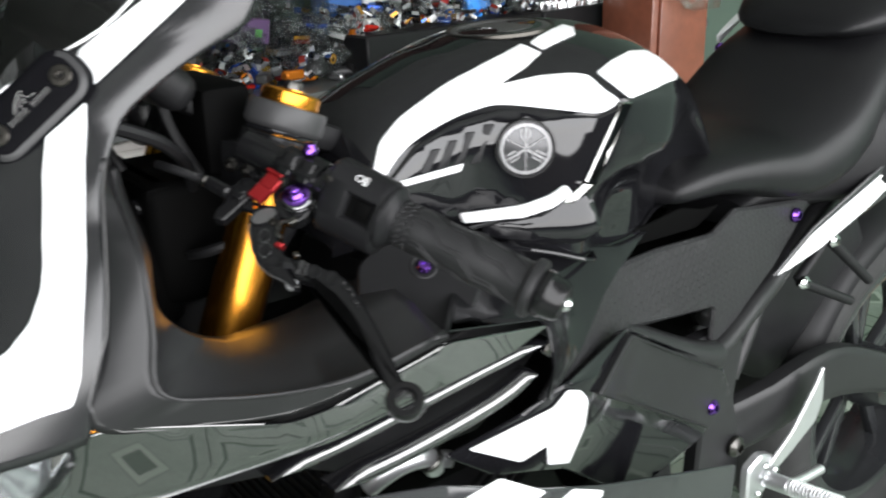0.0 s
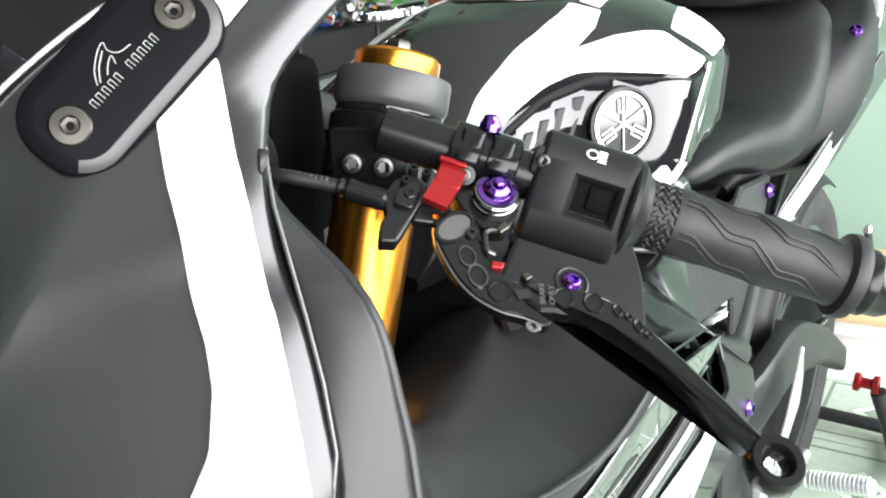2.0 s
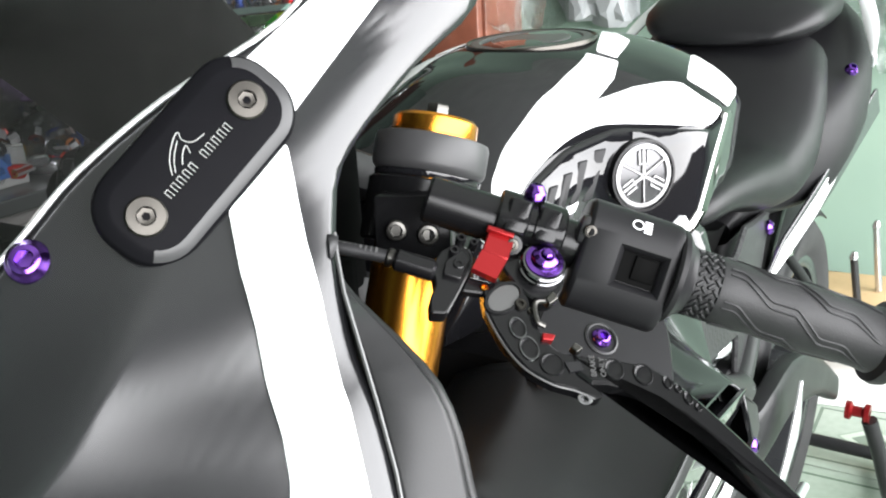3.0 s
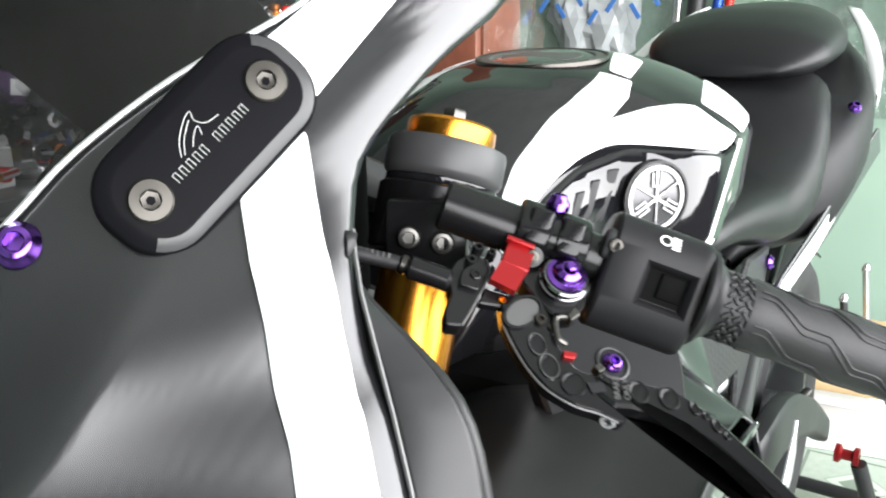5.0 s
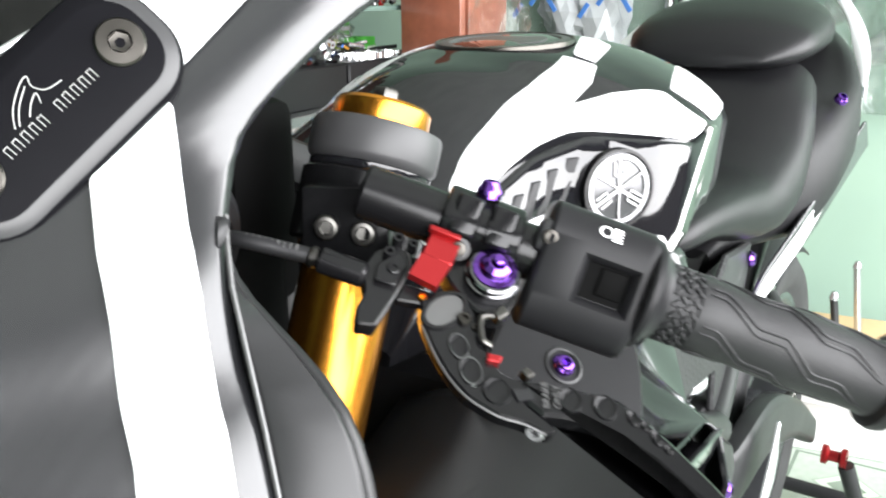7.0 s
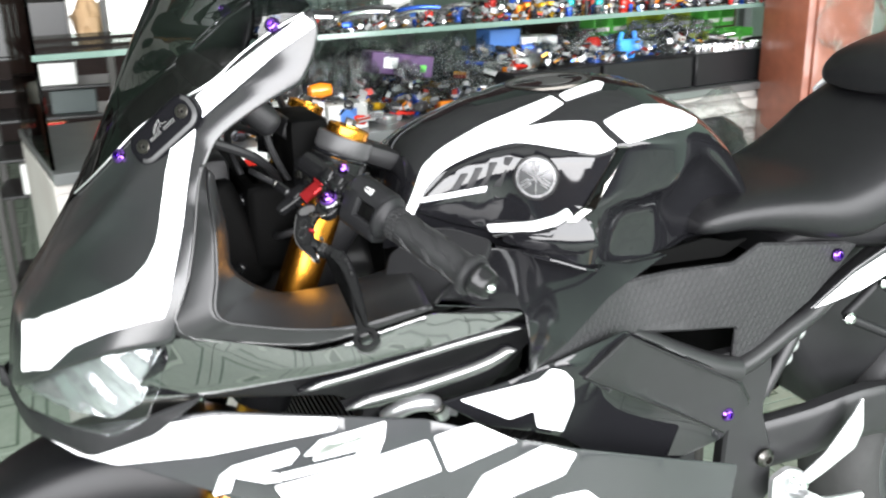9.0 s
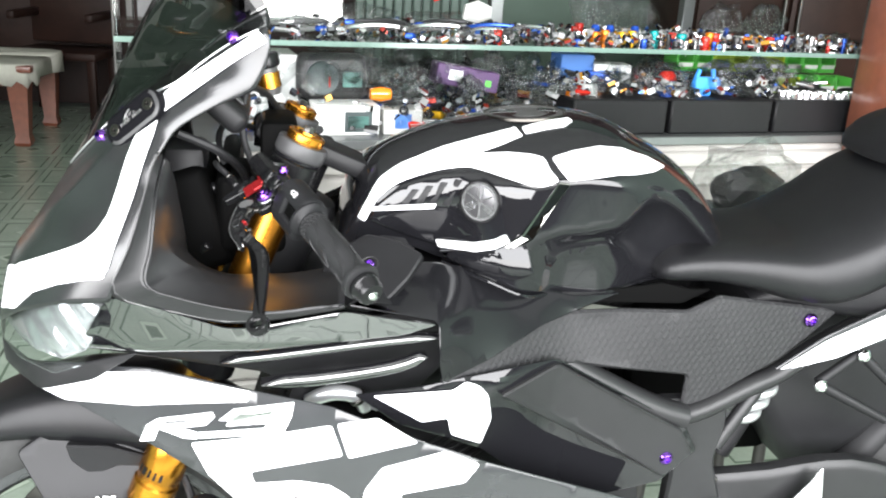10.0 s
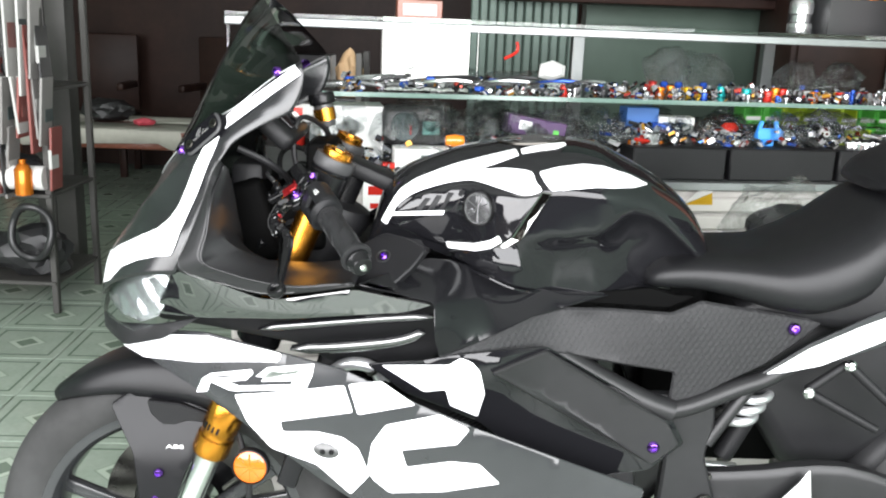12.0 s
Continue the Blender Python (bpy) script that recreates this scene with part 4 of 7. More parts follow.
def dense(stations, n=5):
    out = []
    for i in range((len(stations) - 1) * n + 1):
        x = stations[0][0] + (stations[-1][0] - stations[0][0]) * i / ((len(stations) - 1) * n)
        out.append((x, *(lerp(x, [(s[0], s[c]) for s in stations]) for c in (1, 2, 3))))
    return out


seat = part("seat", add_loft(bmesh.new(), body_loft(dense([(.758, .085, .758, .785), (.775, .098, .755, .800), (.82, .108, .755, .810), (.88, .118, .746, .815), (.95, .130, .728, .818), (1.0, .138, .722, .835), (1.05, .142, .735, .862), (1.10, .138, .76, .902), (1.15, .128, .80, .930)]), power=3.0)), SEATM, bike, "black vinyl rider seat", 70)
part("passenger_seat", add_loft(bmesh.new(), body_loft(dense([(1.095, .070, .912, .930), (1.115, .098, .906, .952), (1.16, .120, .903, .978), (1.24, .124, .905, .998), (1.34, .095, .93, 1.004), (1.39, .06, .95, .99)]), power=2.3)), SEATM, bike, "black vinyl passenger seat", 70)
tail = part("tail_cowl", add_loft(bmesh.new(), body_loft(dense([(.90, .080, .70, .735), (.99, .094, .705, .785), (1.05, .118, .70, .815), (1.1, .148, .70, .850), (1.16, .166, .735, .880), (1.22, .170, .765, .905), (1.30, .150, .80, .945), (1.40, .10, .84, .965), (1.47, .05, .87, .945)]), power=4.0)), DULL, bike, "black tail fairing", 60)
for k in (1, -1):
    bm = bmesh.new()
    edge_o = [(1.180, -.176, .888), (1.23, -.170, .922), (1.29, -.150, .957), (1.37, -.116, .990)]
    edge_i = [(1.184, -.172, .890), (1.235, -.152, .925), (1.29, -.132, .962), (1.37, -.100, .994)]
    low_o = [(x, y + .002, z - .012) for x, y, z in edge_o]
    add_loft(bm, [smooth_line([(x, k * y, z) for x, y, z in e], 5) for e in (edge_i, edge_o, low_o)], closed=False)
    thicken(part("tail_stripe", bm, WHITE, tail, "white vinyl stripe on the tail"), .003)
y_tail = field([(.938, .634, -.108), (1.0, .68, -.118), (1.07, .71, -.136), (1.2, .80, -.164), (1.1, .66, -.13)])
tails = side_panels("tail_side_panel", [(.930, .630), (1.0, .69), (1.08, .748), (1.25, .84), (1.3, .80), (1.15, .72), (1.02, .655)], y_tail, SATIN, label="black tail side panel", thick=.004)
graphic([(.940, .634), (1.0, .683), (1.064, .727), (1.20, .80), (1.21, .785), (1.09, .700), (1.02, .656), (.985, .645)], y_tail, tails, corner=.006)

for k in (1, -1):
    bolt("bolt", (1.157, k * -.1545, .8755), (-.45, k * -.45, .77), .0085, PURPLE, bike, "purple anodised bolt", .6)

# textured side covers
SCALE = material("scaled_black_plastic", (0.019, 0.019, 0.020), 0.46, grain=0.2, spec=0.22)
nt = SCALE.node_tree
tcn, dashes, bp = nt.nodes.new("ShaderNodeTexCoord"), nt.nodes.new("ShaderNodeTexBrick"), nt.nodes.new("ShaderNodeBump")
mp = nt.nodes.new("ShaderNodeMapping")
mp.inputs["Rotation"].default_value = (radians(-90), 0, radians(-58))
dashes.inputs["Scale"].default_value, dashes.inputs["Brick Width"].default_value, dashes.inputs["Row Height"].default_value = 1.0, .0125, .0085
dashes.inputs["Mortar Size"].default_value, dashes.inputs["Mortar Smooth"].default_value = .0022, .3
dashes.offset = .5
nt.links.new(tcn.outputs["Object"], mp.inputs["Vector"])
nt.links.new(mp.outputs["Vector"], dashes.inputs["Vector"])
bp.inputs["Strength"].default_value, bp.inputs["Distance"].default_value = 0.7, 0.0012
bp.invert = True
nt.links.new(dashes.outputs["Fac"], bp.inputs["Height"])
nt.links.new(bp.outputs["Normal"], nt.nodes["Principled BSDF"].inputs["Normal"])
covers = side_panels("side_cover", [(.624, .735), (.70, .734), (.788, .731), (.832, .750), (.924, .735), (1.030, .717), (.990, .685), (.940, .649), (.88, .62), (.817, .586), (.796, .591), (.800, .638), (.72, .650), (.605, .672), (.508, .660), (.443, .684), (.506, .703), (.579, .728)], y_cover, SCALE, label="black side cover with scaled relief", thick=.006, bevel=.003, corner=.005)
for k in (1, -1):
    bolt("bolt", (.979, k * -.106, .708), (0, -k, .1), .0095, PURPLE, covers[0 if k > 0 else 1], "purple anodised bolt")
# shade in the gap below the tank, put in as a near-black sheet
side_panels("tank_gap_shade", [(.56, .742), (.63, .755), (.70, .755), (.76, .762), (.80, .752), (.83, .752), (.79, .732), (.70, .735), (.624, .737), (.57, .730)], lambda x, z: -.096, VOIDM, label="added near-black sheet for the shade below the tank")

# frame, pivot plate, subframe, engine
for k in (1, -1):
    bm = bmesh.new()
    add_tube(bm, [(.585, k * -.095, .690), (.632, k * -.122, .658), (.742, k * -.126, .600), (.80, k * -.124, .578)], .0185, 14)
    part("frame_tube", bm, MATTE, bike, "black steel main frame tube")
    bm = bmesh.new()
    add_tube(bm, [(.79, k * -.122, .578), (.83, k * -.118, .585), (.90, k * -.108, .611), (.95, k * -.100, .628), (1.02, k * -.09, .668), (1.20, k * -.08, .76)], .0145, 14)
    part("subframe_tube", bm, MATTE, bike, "black subframe tube")
    bm = bmesh.new()
    add_tube(bm, [(.865, k * -.108, .52), (.90, k * -.105, .575), (.925, k * -.10, .612)], .010, 12)
    part("frame_strut", bm, MATTE, bike, "black frame strut")
    bm = bmesh.new()
    add_panel(bm, [(.765, .600), (.815, .600), (.87, .588), (.872, .555), (.862, .50), (.885, .43), (.89, .36), (.84, .30), (.80, .31), (.795, .40), (.80, .50), (.775, .555)], lambda x, z: -.118, .02, .02, .004, 0, .012, k < 0)
    pivot = part("pivot_plate", bm, MATTE, bike, "black frame pivot plate")
    bolt("pivot_bolt", (.868, k * -.124, .425), (0, -k, 0), .014, STEEL, pivot, "steel pivot bolt")
engine = part("engine", add_box(bmesh.new(), (.34, .22, .16), Matrix.Translation((.60, 0, .40)) @ Matrix.Rotation(radians(-8), 4, "Y"), .02), DULL, bike, "black parallel twin engine block")
part("cylinder_block", add_box(bmesh.new(), (.16, .20, .24), Matrix.Translation((.47, 0, .52)) @ Matrix.Rotation(radians(-32), 4, "Y"), .015), DULL, engine)
for j in range(6):
    part("cooling_fin", add_box(bmesh.new(), (.17, .21, .006), Matrix.Translation((.44 + .015 * j, 0, .46 + .024 * j)) @ Matrix.Rotation(radians(-32), 4, "Y"), .002, 1), DULL, engine)
part("crankcase_cover", add_lathe(bmesh.new(), [(0, .12), (.06, .12), (.075, .11), (.075, -.11), (.06, -.12), (0, -.12)], Matrix.Translation((.66, 0, .38)) @ Matrix.Rotation(math.pi / 2, 4, "X"), 32), DULL, engine)
bm = bmesh.new()
add_box(bm, (.03, .30, .24), Matrix.Translation((.26, 0, .56)) @ Matrix.Rotation(radians(18), 4, "Y"), .006)
for j in range(30):
    add_box(bm, (.004, .27, .0025), Matrix.Translation((.243 + .0023 * j - .0335, 0, .56 + .0075 * (j - 15))) @ Matrix.Rotation(radians(18), 4, "Y"))
tagged(part("radiator", bm, DULL, bike), "black radiator with fins", kind="stuff")
pipe = part("coolant_pipe", add_tube(bmesh.new(), [(.296, -.158, .640), (.308, -.164, .650), (.324, -.168, .656), (.342, -.168, .654), (.356, -.164, .645), (.363, -.158, .630)], .0095, 16), ALLOY, bike, "bright metal coolant pipe")
part("hose_clamp", add_lathe(bmesh.new(), [(.0095, -.004), (.0115, -.003), (.0115, .003), (.0095, .004)], frame_of((.352, -.166, .648), (.361, -.160, .636)), 20), STEEL, pipe, "steel hose clamp")
part("clamp_ear", add_box(bmesh.new(), (.012, .010, .014), Matrix.Translation((.374, -.162, .636)) @ Matrix.Rotation(.4, 4, "Y"), .002), ALLOY, pipe, "bright clamp ear")
part("radiator_side_plate", add_box(bmesh.new(), (.14, .006, .10), Matrix.Translation((.355, -.128, .640)), .002), VOIDM, bike, "black plate beside the radiator")

# front wheel, fender, fork
AX = Vector((.022, 0, .293))
front = part("front_wheel", add_lathe(bmesh.new(), [(.208, -.044), (.220, -.046), (.228, -.044), (.226, -.036), (.214, -.030), (.205, 0), (.214, .030), (.226, .036), (.228, .044), (.220, .046), (.208, .044), (.200, .034), (.196, 0), (.200, -.034), (.208, -.044)], Matrix.Translation(AX) @ Matrix.Rotation(math.pi / 2, 4, "X"), 72), SATIN, bike, "black cast front wheel")
TP = [(.222, -.046), (.232, -.052), (.250, -.0555), (.266, -.054), (.279, -.045), (.288, -.030), (.2925, -.012), (.293, 0)]


def tyre_mesh(profile, centre):
    return add_lathe(bmesh.new(), profile + [(r, -y) for r, y in profile[-2::-1]], Matrix.Translation(centre) @ Matrix.Rotation(math.pi / 2, 4, "X"), 96)


part("tyre", tyre_mesh(TP, AX), TYRE, front, "worn black road tyre")


def spokes(centre, r_out, count, parent, name="spoke", depth=.018):
    for j in range(count):
        for s in (-1, 1):
            a = 2 * math.pi * (j + .35) / count
            a2 = a + s * .16
            p0 = centre + Vector((math.cos(a) * .045, 0, math.sin(a) * .045))
            p1 = centre + Vector((math.cos(a2) * r_out, 0, math.sin(a2) * r_out))
            bm = bmesh.new()
            m = frame_of((p0 + p1) / 2, p1)
            add_box(bm, (.02, .024, (p1 - p0).length + .01), m, .005)
            part(name, bm, SATIN, parent)


spokes(AX, .205, 5, front)
bm = bmesh.new()
add_lathe(bm, [(0, -.05), (.03, -.05), (.036, -.044), (.052, -.03), (.052, .03), (.036, .044), (.03, .05), (0, .05)], Matrix.Translation(AX) @ Matrix.Rotation(math.pi / 2, 4, "X"), 32)
part("hub", bm, SATIN, front)
bm = bmesh.new()
rm = Matrix.Translation(AX + Vector((0, .064, 0))) @ Matrix.Rotation(math.pi / 2, 4, "X")
add_lathe(bm, [(.10, -.0022), (.149, -.0022), (.149, .0022), (.10, .0022), (.10, -.0022)], rm, 64)
for j in range(40):
    a = 2 * math.pi * j / 40
    r = .112 + .012 * (j % 3)
    add_lathe(bm, [(.0035, -.0028), (.0035, .0028), (.0001, .0028)], rm @ Matrix.Translation((r * math.cos(a), r * math.sin(a), 0)), 8)
part("brake_disc", bm, STEEL, front, "drilled steel brake disc")
bm = bmesh.new()
add_lathe(bm, [(.05, -.002), (.10, -.002), (.10, .002), (.05, .002), (.05, -.002)], rm @ Matrix.Translation((0, 0, -.004)), 40)
part("disc_carrier", bm, ANOD, front)

# fender: arch over the tyre with side skirts down to the fork
rings = []
for i in range(41):
    a = radians(128 - 98 * i / 40)
    back = i / 40
    w = lerp(back, [(0, .030), (.12, .055), (.35, .072), (.6, .080), (1, .07)])
    drop = lerp(back, [(0, .004), (.2, .03), (.42, .05), (.6, .05), (1, .02)])
    rr = lerp(back, [(0, .296), (.2, .302), (.5, .308), (1, .306)])
    ring = []
    for j in range(-10, 11):
        t = j / 10
        r = rr + .012 * (1 - t * t) - (drop * max(0, abs(t) - .55) / .45)
        ring.append(AX + Vector((math.cos(a) * r, w * math.sin(t * math.pi / 2) * 1.0, math.sin(a) * r)))
    rings.append(ring)
fender = part("front_fender", add_loft(bmesh.new(), rings, closed=False), FENDM, bike, "satin black front fender", 60)
thicken(fender, .003)
for k in (1, -1):
    part("fender_skirt", add_panel(bmesh.new(), [(-.060, .540), (-.03, .560), (.03, .560), (.095, .535), (.085, .49), (.06, .44), (.035, .36), (.028, .33), (-.008, .33), (-.010, .40), (-.020, .47), (-.045, .513)], lambda x, z: lerp(z, [(.33, -.118), (.45, -.106), (.53, -.080), (.57, -.066)]), .004, .014, .0015, 0, .008, k < 0), FENDM, fender, "black fender bracket")
    for q in ((.021, .443), (.014, .397)):
        bolt("bolt", (q[0], k * -.1115, q[1]), (0, -k, 0), .0075, PURPLE, fender, "purple anodised bolt")
part("scoop", add_panel(bmesh.new(), [(.0, .552), (.05, .548), (.10, .530), (.115, .515), (.06, .520), (.03, .505), (.005, .53)], lambda x, z: -.086, .01, .014, .002, 0, .004), DULL, fender, "dark recess in the fender")
tm = Matrix.Translation((.045, -.1005, .483)) @ Matrix.Rotation(math.pi / 2, 4, "X")
disc_text("ABS", .011, tm @ Matrix.Diagonal((1.5, .8, 1, 1)), PLATE_WHITE, fender, "lettering")

TOPC = Vector((.293, 0, .948))
AXIS = (Vector((.022, 0, .293)) - TOPC).normalized()


def on_fork(y, down):
    return Vector((TOPC.x, y, TOPC.z)) + AXIS * down


for k in (1, -1):
    y = k * -.092
    fork = part("fork_leg", add_rod(bmesh.new(), on_fork(y, .024), on_fork(y, .385), .0215, .0215, 40), GOLD, bike, "gold anodised fork tube")
    part("fork_cap", add_lathe(bmesh.new(), [(0, -.004), (.0215, -.004), (.0222, -.002), (.0222, .0075), (.0208, .0092), (.0180, .0095), (.0170, .0075), (.011, .0075), (.0105, .0105), (0, .0105)], frame_of(on_fork(y, .006), on_fork(y, -1)), 48), GOLD, fork, "gold fork cap")
    part("preload_nut", add_lathe(bmesh.new(), [(0, 0), (.0062, 0), (.0062, .006), (.0054, .007), (.003, .007), (.0028, .0055), (0, .0055)], frame_of(on_fork(y, -.004), on_fork(y, -1)), 6), STEEL, fork, "steel adjuster nut")
    part("clamp_ring", add_lathe(bmesh.new(), [(.0218, 0), (.0270, 0), (.0290, .002), (.0297, .004), (.0297, .0165), (.0290, .0185), (.0265, .0192), (.0224, .0192)], frame_of(on_fork(y, .0265), on_fork(y, -1)), 48), RINGM, fork, "grey ring under the fork cap")
    part("ring_seat", add_lathe(bmesh.new(), [(.022, 0), (.0272, 0), (.0278, .001), (.0278, .003), (.0262, .0035), (.022, .0035)], frame_of(on_fork(y, .0300), on_fork(y, -1)), 40), GLOSS, fork)
    part("fork_collar", add_lathe(bmesh.new(), [(.0205, .09), (.0275, .09), (.0285, .087), (.0285, .045), (.0265, .042), (.0265, .034), (.0292, .031), (.0292, .006), (.027, 0), (.0205, 0)], frame_of(on_fork(y, .515), on_fork(y, 0)), 40), GOLD, fork, "gold lower fork collar")
    bm = bmesh.new()
    for j, w in enumerate((.004, .006, .003, .003, .004)):
        a = -1.1 + j * .28
        m = frame_of(on_fork(y, .464), on_fork(y, 0)) @ Matrix.Rotation(a + (math.pi if k > 0 else 0), 4, "Z")
        add_box(bm, (.0006, w, .010), m @ Matrix.Translation((.0287, 0, 0)))
    part("collar_marks", bm, ANOD, fork, "dark printed bars")
    part("fork_slider", add_rod(bmesh.new(), on_fork(y, .38), on_fork(y, .68), .0205, .0205, 36), CHROME, fork, "chrome fork slider")
    part("fork_foot", add_rod(bmesh.new(), on_fork(y, .66), on_fork(y, .73), .026, .024, 24), SATIN, fork, "black fork foot")
    # clip-on clamp
    clip = part("clip_on_clamp", add_lathe(bmesh.new(), [(.0218, 0), (.0285, 0), (.0298, .0012), (.0298, .0318), (.0285, .033), (.0218, .033)], frame_of(on_fork(y, .0635), on_fork(y, -1)), 40), ANOD, bike, "black clip-on handlebar clamp")
    e1, e3 = Vector((.39, k * -.92, 0)), Vector((-.90, k * -.38, .12))
    e3 = (e3 - e1 * e3.dot(e1) / e1.length_squared).normalized()
    e1.normalize()
    lug = Matrix.Translation(Vector((.237, k * -.113, .910)) - e3 * .0125) @ Matrix((e1, e3.cross(e1), e3)).transposed().to_4x4()
    part("clamp_lug", add_box(bmesh.new(), (.037, .031, .024), lug, .0018), ANOD, clip)
    for b in ((.234, -.106, .909), (.240, -.120, .907)):
        bm = bmesh.new()
        m = frame_of((b[0], k * b[1], b[2]), Vector((b[0] - .8, k * (b[1] - .55), b[2] + .1)))
        add_lathe(bm, [(0, -.012), (.0052, -.012), (.0052, .0015), (.0045, .0025), (.003, .0027)], m, 20)
        add_lathe(bm, [(.003, .0027), (.0028, 0), (0, 0)], m, 6)
        part("bolt", bm, STEEL, clip, "stainless clamp bolt", 30)
# triple clamps, steering nut, stem
for name, down, r in (("upper_triple_clamp", .047, .0265), ("lower_triple_clamp", .30, .031)):
    clampp = part(name, add_box(bmesh.new(), (.07, .15, .024), Matrix.Translation(on_fork(0, down) + Vector((.03, 0, .012))) @ frame_of((0, 0, 0), -AXIS), .008), DULL, bike, "black fork triple clamp")
    for y in (-.092, .092):
        part("clamp_eye", add_lathe(bmesh.new(), [(.0216, -.014), (r, -.014), (r + .002, -.012), (r + .002, .012), (r, .014), (.0216, .014)], frame_of(on_fork(y, down), on_fork(y, 0)), 32), ANOD, clampp)
part("steering_head", add_lathe(bmesh.new(), [(.022, 0), (.050, .004), (.054, .02), (.046, .06), (.046, .13), (.056, .17), (.050, .185), (.022, .19)], frame_of(on_fork(0, .292) + Vector((.035, 0, .01)), on_fork(0, 0) + Vector((.035, 0, .01))), 32), DULL, bike, "black steering head of the frame")
part("steering_stem", add_rod(bmesh.new(), on_fork(0, .05) + Vector((.035, 0, .01)), on_fork(0, .34) + Vector((.035, 0, .01)), .022), ANOD, bike)
bm = bmesh.new()
add_lathe(bm, [(0, .016), (.008, .016), (.013, .014), (.0145, 0)], frame_of(on_fork(0, .085) + Vector((.035, 0, .012)), on_fork(0, -1) + Vector((.035, 0, .012))), 6)
part("steering_nut", bm, STEEL, bike, "steel steering stem nut")

# amber side reflectors on stalks
for k in (1, -1):
    rc = Vector((.169, k * -.14, .474))
    refl = part("reflector", add_lathe(bmesh.new(), [(0, .006), (.022, .005), (.025, .003), (.0262, -.002), (.0262, -.008), (0, -.008)], frame_of(rc, rc + Vector((-.1, -k, .05))), 40), AMBER, bike, "round amber reflector")
    bm = bmesh.new()
    add_lathe(bm, [(.0262, .004), (.028, .003), (.028, -.009), (0, -.009)], frame_of(rc, rc + Vector((-.1, -k, .05))), 40)
    part("reflector_rim", bm, DULL, refl)
    for j in range(8):
        mr_ = frame_of(rc, rc + Vector((-.1, -k, .05))) @ Matrix.Rotation(j * math.pi / 4, 4, "Z") @ Matrix.Translation((.0125, 0, .0058))
        part("reflector_rib", add_box(bmesh.new(), (.020, .0022, .0014), mr_, .0005, 1), AMBER_DEEP, refl, "darker orange rib")
    bm = bmesh.new()
    add_tube(bm, [rc + Vector((0, k * .010, 0)), rc + Vector((-.02, k * .03, -.03)), rc + Vector((-.05, k * .04, -.06))], .004, 8)
    part("reflector_stalk", bm, STEEL, refl)
bm = bmesh.new()
add_tube(bm, [(.14, -.085, .50), (.16, -.11, .44), (.15, -.10, .36), (.10, -.09, .30)], .005, 8)
part("brake_hose", bm, RUBBER, bike, "black brake hose")

# handlebars: bar, switch housing, grip, bar end, both sides
BAR = Vector((.447, -.826, -.344)).normalized()
GRIP0 = Vector((.298, -.233, .879))


def on_bar(d, k=1):
    q = GRIP0 + BAR * d
    return Vector((q.x, k * q.y, q.z))


